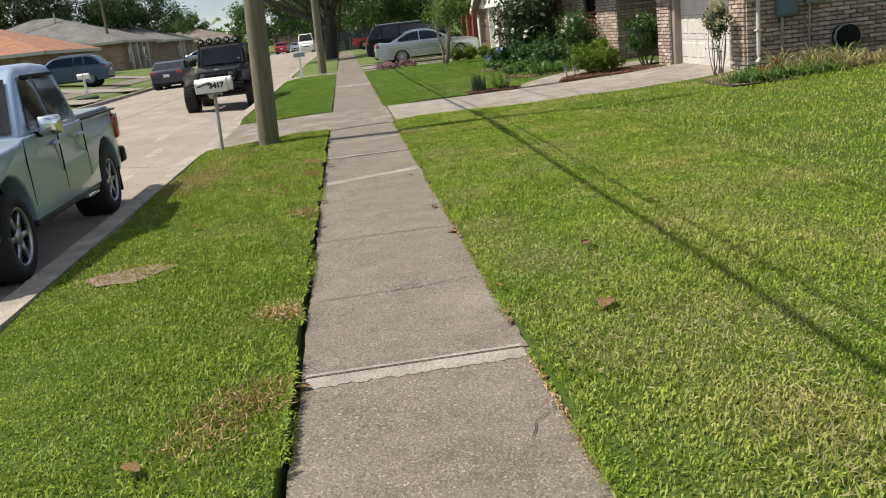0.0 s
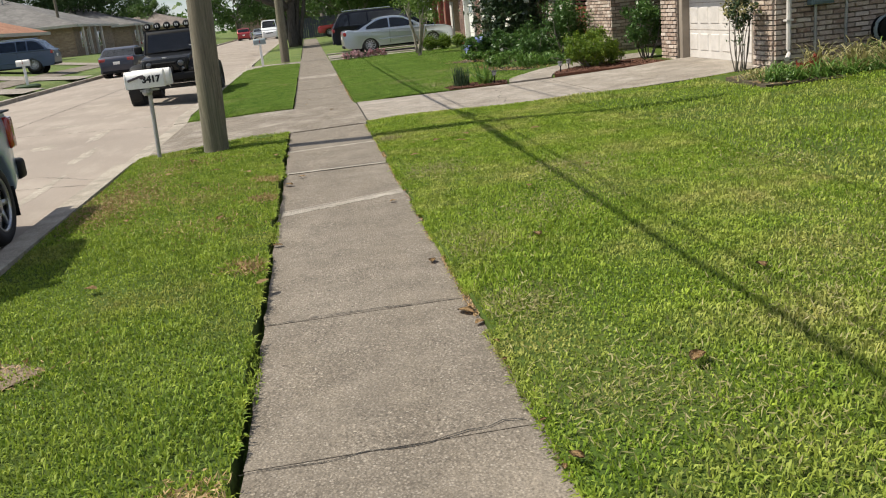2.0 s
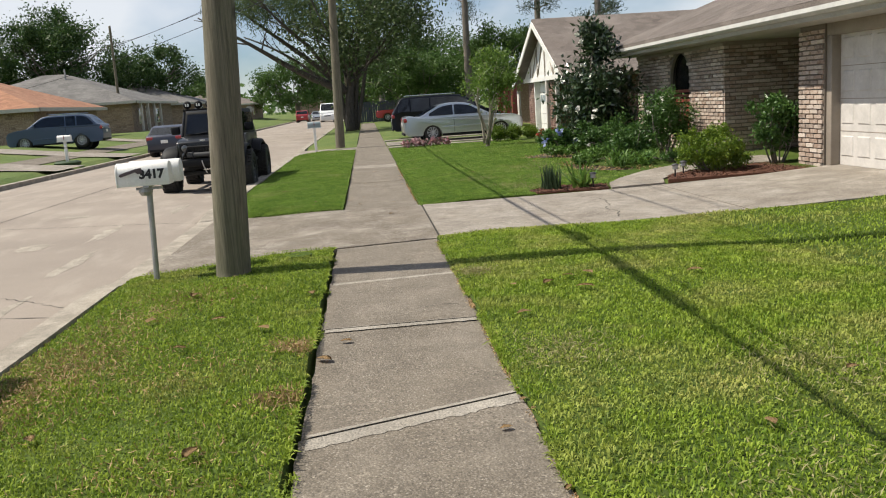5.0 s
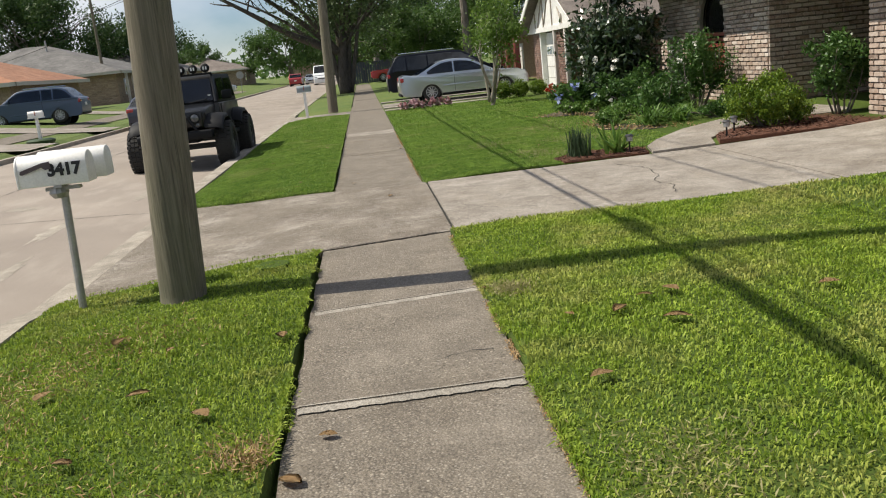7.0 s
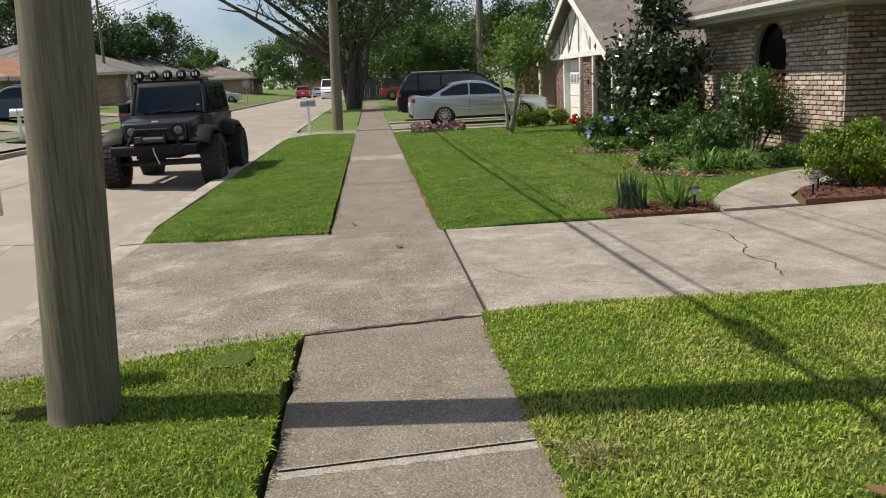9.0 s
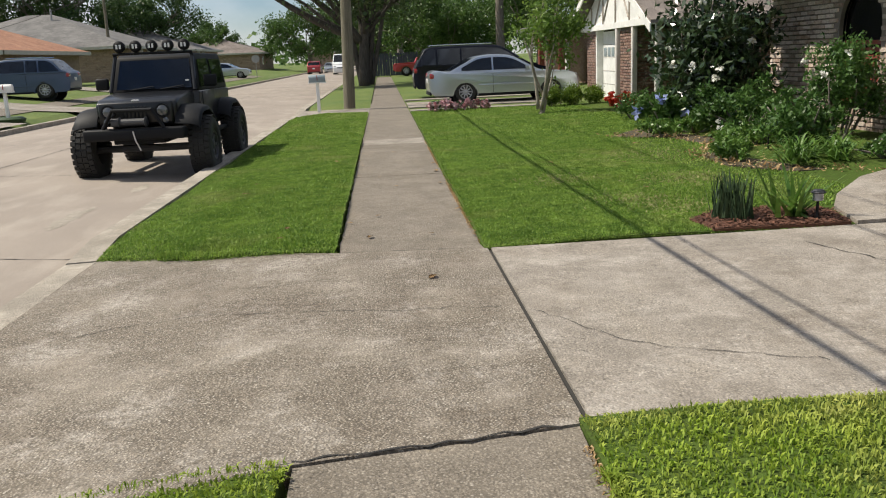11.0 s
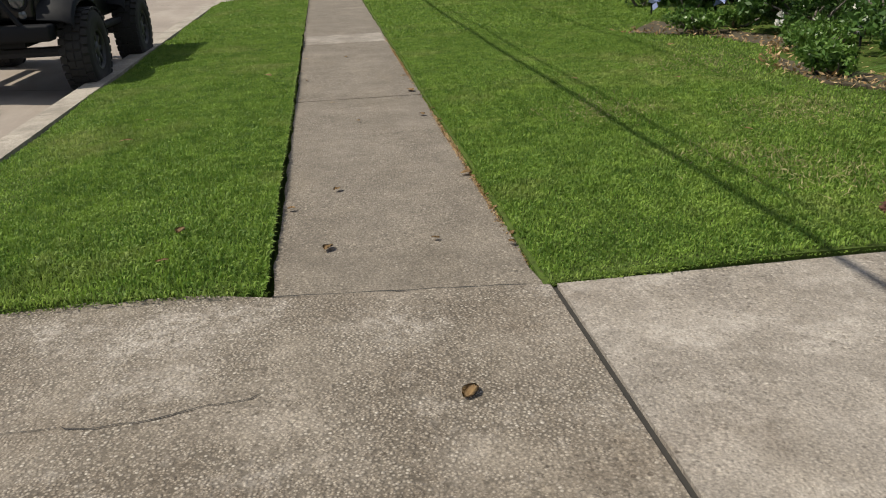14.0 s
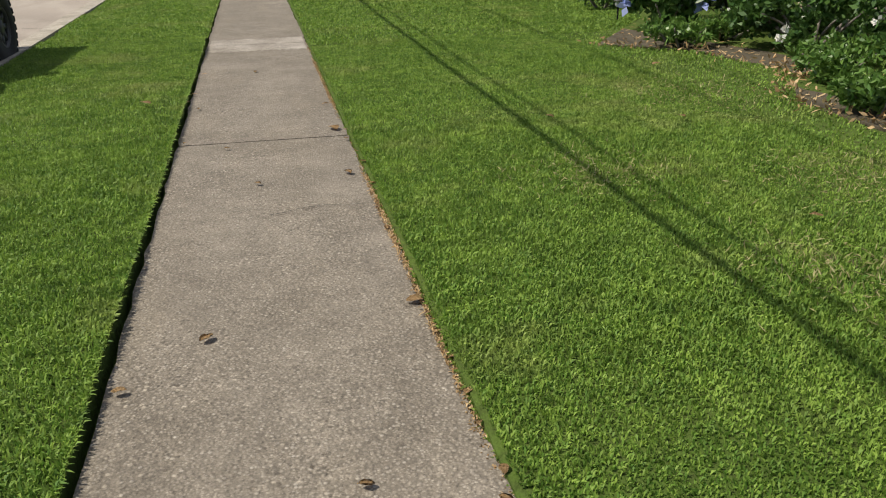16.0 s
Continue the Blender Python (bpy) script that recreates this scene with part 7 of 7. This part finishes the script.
def mulch_bed(label, outline, z, n, seed, mat="mulch"):
    nr = np.random.default_rng(seed)
    bm = bmesh.new()
    slab(bm, outline, z - 0.15, z)
    bed = tagged(finish("planting_bed", bm, M[mat]), label, "garden bed", "", "structure")
    ox = np.array(outline)
    lo, hi = ox.min(0), ox.max(0)
    pts = nr.uniform(lo, hi, (n * 3, 2))
    inside = np.zeros(len(pts), bool)
    j = len(ox) - 1
    for i in range(len(ox)):
        c = (ox[i, 1] > pts[:, 1]) != (ox[j, 1] > pts[:, 1])
        xi = (ox[j, 0] - ox[i, 0]) * (pts[:, 1] - ox[i, 1]) / (ox[j, 1] - ox[i, 1] + 1e-9) + ox[i, 0]
        inside ^= c & (pts[:, 0] < xi)
        j = i
    pts = pts[inside][:n]
    p3 = np.concatenate([pts, np.full((len(pts), 1), z + 0.008)], axis=1)
    d = nr.uniform(0, math.tau, len(p3))
    way = np.stack([np.cos(d), np.sin(d), nr.uniform(-0.3, 0.4, len(p3))], 1) * nr.uniform(0.02, 0.05, (len(p3), 1))
    side = np.stack([-np.sin(d), np.cos(d), nr.uniform(-0.4, 0.4, len(p3))], 1) * 0.007
    chips = quads("chips", np.stack([p3 - way - side, p3 + way - side, p3 + way + side, p3 - way + side], 1), M[mat if mat == "mulch" else "dead"], bed)
    chips["kind"] = "stuff"


mulch_bed("reddish bark mulch bed beside the curved walk", [(3.2, 21.13), (4.40, 21.13), (4.52, 21.75), (4.1, 22.0), (3.5, 21.95), (3.15, 21.6)], 0.055, 1500, 1)
mulch_bed("reddish bark mulch island below the hedge", [(5.42, 21.13), (8.1, 21.13), (8.15, 22.65), (7.4, 22.78), (6.72, 22.68), (6.05, 22.22), (5.62, 21.72)], 0.115, 3200, 2)
mulch_bed("shaded earth bed along the house front", [(4.9, 25.0), (5.4, 24.2), (8.1, 24.2), (8.1, 31.5), (6.0, 31.5), (4.5, 29.4), (5.3, 28.7), (5.6, 27.2), (4.9, 26.0)], 0.045, 1500, 3, "bed_earth")
mulch_bed("earth bed with leaf clumps along the side wall", [(6.95, 15.35), (10.6, 14.9), (13, 15.2), (13, 17.2), (8.1, 17.2), (7.1, 16.9)], 0.13, 1200, 4, "bed_earth")


def solar_light(x, y, h=0.2):
    t = thing("garden_light", "small solar garden light on a black stake", "lamp", Matrix.Translation((x, y, ground_z(x, y))), "solar garden lights")
    bm = bmesh.new()
    tube(bm, [(0, 0, -0.03), (0, 0, h)], 0.012, 6)
    part("stake", bm, M["plastic"], t)
    bm = bmesh.new()
    lathe(bm, [(0.035, h), (0.045, h + 0.005), (0.045, h + 0.07), (0.035, h + 0.075)], 14)
    part("lens", bm, M["lens_clear"], t)
    bm = bmesh.new()
    lathe(bm, [(0.02, h + 0.10), (0.04, h + 0.097), (0.065, h + 0.075), (0.06, h + 0.068), (0.02, h + 0.07)], 16)
    part("cap", bm, M["dark_metal"], t)


for x, y in ((4.18, 21.3), (5.62, 21.35), (5.95, 21.85), (6.05, 26.4), (5.55, 31.3)):
    solar_light(x, y)
# leaf litter along the bed's edge
nr = np.random.default_rng(3)
edge = np.array([(4.45, 29.35), (5.25, 28.72), (5.6, 27.3), (5.45, 26.9), (4.85, 26.05), (4.9, 25.05), (5.35, 24.2), (6.2, 23.9)])
seg = nr.integers(0, len(edge) - 1, 420)
tt = nr.uniform(0, 1, (420, 1))
pts = edge[seg] * (1 - tt) + edge[seg + 1] * tt + nr.normal(size=(420, 2)) * 0.10
litter = quads("leaf_litter", leaf_quads(nr, np.concatenate([pts, nr.uniform(0.06, 0.10, (420, 1))], 1), 0.07, 0.025), M["dead"])
tagged(litter, "brown leaf litter along the edge of the planting bed", "leaf litter", "", "stuff")

# ---- grass ----


def blades(name, label, x0, x1, y0, y1, n, length, width, mat, seed, keep=None, lean=0.9, lift=0.0):
    """Short bent blades rooted in the turf, one quad each."""
    nr = np.random.default_rng(seed)
    x, y = nr.uniform(x0, x1, n), nr.uniform(y0, y1, n)
    if keep is not None:
        ok = keep(x, y)
        x, y = x[ok], y[ok]
    z = np.array([ground_z(a, b) for a, b in zip(x, y)]) + lift
    n = len(x)
    base = np.stack([x, y, z - 0.004], 1)
    a = nr.uniform(0, math.tau, n)
    flat = np.stack([np.cos(a), np.sin(a), np.zeros(n)], 1)
    side = np.stack([-np.sin(a), np.cos(a), nr.uniform(-0.5, 0.5, n)], 1)
    patch = 0.75 + 0.5 * np.array([noise.noise(Vector((p * 0.9, q * 0.9, seed))) for p, q in zip(x[::1], y[::1])])
    ln = length * nr.uniform(0.55, 1.2, n) * patch
    tilt = nr.uniform(0.15, lean, n)
    up = np.array((0, 0, 1.0))
    mid = base + (flat * (tilt * 0.45)[:, None] + up * 0.55) * ln[:, None]
    tip = base + (flat * tilt[:, None] + up * (1.0 - 0.55 * tilt)[:, None]) * ln[:, None]
    w = (width * nr.uniform(0.7, 1.3, n) / 2)[:, None]
    ob = quads(name, np.stack([base, mid - side * w, tip, mid + side * w], 1), M[mat])
    return tagged(ob, label, "grass", "", "stuff")


def off_groove(x, y):
    return x < TRENCH + 0.012 * np.sin(y * 9.1) + 0.012 * np.sin(y * 3.7 + 1) - 0.004


def verge_near(x, y):
    edge = np.interp(x, [-2.2, -1.1, 0.0], [16.83, 17.03, 17.38])
    bare = ((x + 1.5) / 0.34) ** 2 + ((y - 7.98) / 0.26) ** 2 < 1
    base = (x + 1.03) ** 2 + (y - 16.12) ** 2 < 0.19 ** 2
    return (y < edge) & off_groove(x, y) & ~base & (~bare | (np.sin(x * 190 + y * 130) > -0.45))


def verge_far(x, y):
    return (y > np.interp(x, [-2.2, -1.2, 0.0], [21.87, 21.44, 21.3])) & (x < TRENCH + 0.006 * np.sin(y * 8))


def lawn_near(x, y):
    return ~((x > 7.0) & (y > 15.3))


def lawn_far(x, y):
    bed1 = (x > 3.18) & (y < 21.95)
    bed2 = (x > np.interp(y, [24.2, 25, 26, 27.2, 28.7, 29.4, 31.5, 34], [5.4, 4.9, 4.9, 5.6, 5.3, 4.5, 6.0, 6.5]))
    path = (x > 4.4) & (y < np.interp(x, [4.45, 4.6, 4.95, 5.7, 6.6], [21.2, 21.85, 22.45, 23.35, 23.95])) 
    return ~bed1 & ~bed2 & ~path


blades("verge_grass", "coarse green verge grass with dry patches", KERB_IN + 0.02, -0.01, 2.0, 17.38, 155000, 0.05, 0.0095, "grass_dry", 1, verge_near)
blades("lawn_grass", "bright green broad-bladed lawn with yellowed patches", WALK_R + 0.02, 4.6, 2.2, DRIVE_N - 0.03, 240000, 0.056, 0.0095, "grass_mid", 2, lawn_near)
blades("lawn_grass_side", "bright green broad-bladed lawn towards the house", 4.6, 10.5, 4.0, DRIVE_N - 0.03, 72000, 0.075, 0.014, "grass_mid", 3, lawn_near)
blades("clipped_verge", "neatly clipped dense green verge grass", KERB_IN + 0.02, -0.012, 21.3, 31.5, 150000, 0.05, 0.0075, "grass_lush", 4, verge_far)
blades("clipped_lawn", "neatly clipped dense green lawn", WALK_R + 0.025, 4.4, DRIVE_F + 0.02, 30.5, 205000, 0.05, 0.0075, "grass_lush", 5, lawn_far)
blades("clipped_lawn_side", "clipped green lawn running to the planting bed", 4.4, 7.0, DRIVE_F + 0.02, 34.0, 40000, 0.055, 0.013, "grass_lush", 6, lawn_far)
blades("clipped_lawn_far", "clipped green lawn before the second drive", WALK_R + 0.025, 6.0, 30.5, 39.5, 60000, 0.06, 0.016, "grass_lush", 7, lawn_far)
blades("clipped_verge_far", "clipped green verge before the second drive", KERB_IN + 0.02, -0.012, 31.5, 40.1, 40000, 0.06, 0.016, "grass_lush", 8)
# ragged tufts hanging into the groove and over the walk's edges
blades("edge_tufts", "ragged grass hanging into the groove beside the walk", TRENCH - 0.02, TRENCH + 0.01, 2.0, 17.3, 9000, 0.06, 0.009, "grass_dry", 20, lambda x, y: np.sin(y * 7.3) + np.sin(y * 2.9) > -0.2, 1.25, 0.0)
blades("edge_tufts", "ragged grass reaching over the walk's edge", -0.03, 0.02, 2.0, 17.3, 5000, 0.05, 0.008, "grass_dry", 21, lambda x, y: np.sin(y * 4.3) + np.sin(y * 1.9) > 0.9, 1.2, -0.02)
blades("edge_tufts", "clipped grass along the groove beside the walk", TRENCH - 0.02, TRENCH + 0.006, 21.35, 31.0, 9000, 0.05, 0.008, "grass_lush", 22, None, 1.1, 0.0)
blades("edge_tufts", "ragged grass hanging over the walk's edge", 1.20, 1.26, 2.0, 17.4, 12000, 0.07, 0.008, "grass_mid", 24, lambda x, y: np.sin(y * 5.3) + np.sin(y * 2.1) > -0.7, 1.25, -0.02)
blades("near_lawn_tips", "extra fine tips of the clipped lawn beside the walk", WALK_R + 0.025, 3.4, 21.25, 26.0, 70000, 0.05, 0.007, "grass_lush", 26, None, 0.7)
blades("near_verge_tips", "extra fine tips of the clipped verge beside the walk", -1.6, TRENCH - 0.004, 21.45, 26.0, 50000, 0.05, 0.007, "grass_lush", 27, None, 0.7)
blades("edge_tufts", "short grass tufts along the clipped lawn's edge", 1.222, 1.262, 21.3, 31.0, 15000, 0.045, 0.008, "grass_lush", 28, None, 1.0, -0.025)
blades("edge_thatch", "dry brown thatch along the clipped lawn's edge", 1.195, 1.235, 21.4, 31.0, 6500, 0.035, 0.008, "dead", 25, None, 1.3, -0.025)

blades("edge_thatch", "dry straw and dirt along the ragged lawn edge", 1.185, 1.25, 2.0, 17.4, 6500, 0.04, 0.008, "dead", 29, lambda x, y: np.sin(y * 3.1) + np.sin(y * 7.7 + 1) > -0.3, 1.4, -0.022)
# soft tufts where the turf meets the driveway
blades("edge_tufts", "short grass tufts along the driveway's edge", WALK_R + 0.02, 4.3, DRIVE_F + 0.005, DRIVE_F + 0.05, 7000, 0.05, 0.008, "grass_lush", 30, None, 1.1, -0.02)
blades("edge_tufts", "short grass tufts along the driveway's edge", WALK_R + 0.02, 8.0, DRIVE_N - 0.05, DRIVE_N + 0.015, 9000, 0.055, 0.009, "grass_mid", 31, None, 1.1, -0.02)
blades("edge_tufts", "short grass tufts along the apron's edge", KERB_IN + 0.02, -0.02, 21.28, 21.95, 9000, 0.05, 0.008, "grass_lush", 32, lambda x, y: np.abs(y - np.interp(x, [-2.2, -1.2, 0.0], [21.87, 21.44, 21.3])) < 0.04, 1.1, -0.02)
blades("edge_tufts", "short grass tufts along the apron's edge", KERB_IN + 0.02, -0.02, 16.75, 17.45, 9000, 0.05, 0.008, "grass_dry", 33, lambda x, y: np.abs(y - np.interp(x, [-2.2, -1.1, 0.0], [16.84, 17.04, 17.39])) < 0.04, 1.1, -0.02)


def dry_patches(name, label, spots, n, mat, seed):
    """Straw-coloured blades scattered in soft round patches."""
    nr = np.random.default_rng(seed)
    pick = nr.integers(0, len(spots), n)
    c = np.array(spots)[pick]
    x, y = c[:, 0] + nr.normal(size=n) * c[:, 2], c[:, 1] + nr.normal(size=n) * c[:, 2]
    ok = ((x > WALK_R + 0.03) | (x < -0.03)) & (x > KERB_IN + 0.03)
    x, y = x[ok], y[ok]
    z = np.array([ground_z(a, b) for a, b in zip(x, y)]) + nr.uniform(0.0, 0.035, len(x))
    ob = quads(name, leaf_quads(nr, np.stack([x, y, z], 1), 0.05, 0.007, 0.25), M[mat])
    tagged(ob, label, "grass", "", "stuff")


dry_patches("dry_grass", "dry yellowed blades in patches of the lawn", [(1.61, 6.78, 0.28), (2.02, 6.42, 0.35), (2.25, 4.77, 0.3), (2.2, 4.1, 0.22), (2.07, 3.74, 0.18), (4.3, 8.6, 0.6), (1.94, 5.41, 0.3), (1.5, 9.3, 0.25), (2.2, 10.2, 0.3), (3.4, 6.8, 0.4),
                                                                       (1.45, 8.0, 0.2), (2.9, 11.6, 0.3), (1.6, 12.4, 0.2), (4.6, 11, 0.5), (1.4, 15.2, 0.08), (3.6, 5.6, 0.4), (2.9, 7.4, 0.35), (3.8, 8.0, 0.4), (2.6, 5.2, 0.3), (1.5, 5.0, 0.15)], 15000, "straw", 61)
dry_patches("dry_grass", "dry brown blades in patches of the verge", [(-1.73, 12.98, 0.28), (-1.75, 13.6, 0.25), (-1.72, 11.9, 0.25), (-0.2, 5.0, 0.12), (-0.12, 9.5, 0.1), (-0.6, 11.0, 0.3), (-1.5, 8.0, 0.25), (-0.15, 6.4, 0.1), (-1.2, 15.0, 0.3), (-1.85, 12.4, 0.2), (-1.6, 14.4, 0.3), (-0.9, 12.6, 0.35), (-0.35, 4.7, 0.15), (-0.12, 11.9, 0.1), (-0.12, 13.0, 0.1), (-1.75, 13.2, 0.25), (-1.8, 12.7, 0.3)], 9000, "dead", 62)
dry_patches("dry_grass", "pale yellowed blades in patches of the clipped lawn", [(3.07, 22.84, 0.25), (3.22, 22.4, 0.25), (3.96, 24.0, 0.3), (2.6, 24.5, 0.25), (4.2, 26.5, 0.4)], 3000, "straw", 63)


def dead_leaf(label, x, y, z, size, rz, seed):
    """One curled fallen leaf."""
    rng = random.Random(seed)
    bm = bmesh.new()
    rows = []
    for i in range(6):
        s = i / 5
        w = size * 0.30 * math.sin(math.pi * min(1, 0.06 + s * 0.94)) ** 0.8
        curl = size * 0.10 * math.sin(s * 3.0)
        rows.append([bm.verts.new((size * (s - 0.5), o * w, 0.006 + curl * (0.4 + 0.6 * o * o) + rng.uniform(0, 0.006))) for o in (-1, 0, 1)])
    for a, b in zip(rows, rows[1:]):
        for i in range(2):
            bm.faces.new((a[i], a[i + 1], b[i + 1], b[i]))
    bmesh.ops.solidify(bm, geom=bm.faces[:], thickness=0.0012)
    ob = finish("fallen_leaf", bm, M["dead"], None, "", True)
    ob.matrix_world = pose(x, y, z, 0, 0, rz)
    return tagged(ob, label, "leaf", "fallen leaves")


rg = random.Random(21)
spots = [(0.74, 20.25, 0.1), (0.26, 21.83, 0.09), (0.33, 22.88, 0.07), (0.82, 21.84, 0.05), (0.57, 28.9, 0.07), (1.13, 26.2, 0.13), (1.11, 25.0, 0.08), (0.35, 25.8, 0.05), (1.14, 27.1, 0.06), (0.09, 27.2, 0.05), (1.19, 23.03, 0.1),
         (-0.32, 27.1, 0.12), (-1.2, 25.07, 0.08), (4.45, 27.7, 0.12), (3.67, 25.6, 0.08), (4.68, 29.7, 0.13), (-0.51, 22.1, 0.09), (-0.53, 21.65, 0.06), (-1.25, 24.4, 0.10), (1.12, 9.2, 0.09), (1.16, 8.1, 0.12), (1.2, 7.9, 0.08),
         (1.05, 11.3, 0.07), (1.25, 6.3, 0.08), (0.02, 10.2, 0.09), (-0.02, 9.0, 0.1), (0.02, 5.2, 0.09), (-0.65, 4.44, 0.12), (1.76, 5.66, 0.17), (2.33, 14.6, 0.15), (1.92, 14.33, 0.14), (2.17, 14.05, 0.16), (2.14, 14.54, 0.1),
         (1.52, 13.31, 0.13), (1.61, 14.34, 0.07), (3.2, 14.27, 0.14), (-1.37, 14.05, 0.12), (-0.8, 13.84, 0.13), (-0.41, 13.46, 0.13), (-1.19, 14.9, 0.14), (-0.13, 14.64, 0.13), (-0.8, 14.61, 0.08), (0.2, 13.21, 0.09), (0.06, 12.8, 0.13),
         (2.25, 10.9, 0.09), (1.9, 9.3, 0.12), (3.0, 11.5, 0.1), (2.9, 8.0, 0.11), (2.0, 6.9, 0.12), (-0.95, 13.1, 0.1), (-1.4, 11.6, 0.1), (-0.5, 11.2, 0.12), (-1.2, 9.4, 0.11), (0.55, 24.9, 0.05), (3.3, 23.4, 0.07), (2.7, 25.8, 0.08)]
for k, (x, y, s) in enumerate(spots):
    on_walk = 0 < x < 1.22
    dead_leaf("curled brown fallen leaf lying on the walk" if on_walk else "curled brown fallen leaf lying in the grass", x, y, 0.008 if on_walk else ground_z(x, y) + 0.04, s, rg.uniform(0, 360), k)
for k in range(60):
    y = rg.choice([rg.uniform(21.6, 30), rg.uniform(2.5, 16)])
    x = 1.215 + rg.uniform(-0.03, 0.02) if rg.random() < 0.85 else rg.uniform(-0.02, 0.06)
    dead_leaf("small brown leaf scrap along the walk's edge", x, y, 0.012, rg.uniform(0.025, 0.06), rg.uniform(0, 360), 200 + k)
# bare earth patch and valve lid in the verge
bm = bmesh.new()
ring = [(-1.5 + 0.34 * math.cos(a) * (1 + 0.2 * math.sin(3 * a)), 7.98 + 0.26 * math.sin(a) * (1 + 0.15 * math.cos(5 * a))) for a in np.linspace(0, math.tau, 24, endpoint=False)]
bm.faces.new([bm.verts.new((x, y, ground_z(x, y) + 0.012)) for x, y in ring])
bare_m = Mat("bare_earth", 0.95)
bare_m.color(bare_m.mix(bare_m.ramp(bare_m.noise(18, 5), (0.35, 0.0), (0.65, 1.0)), (0.13, 0.095, 0.06), (0.25, 0.19, 0.135))).bump(bare_m.noise(40, 4), 0.7, 0.02)
tagged(finish("bare_patch", bm, bare_m.m), "bare earth patch worn in the verge", "ground", "", "structure")
bm = bmesh.new()
lathe(bm, [(0.02, 0.0), (0.15, 0.0), (0.15, 0.03), (0.13, 0.036), (0.02, 0.036)], 20, "Z", (-0.40, 16.75, ground_z(-0.40, 16.75) - 0.014))
tagged(finish("valve_lid", bm, M["soil"]), "round grey valve lid set in the verge", "valve lid")
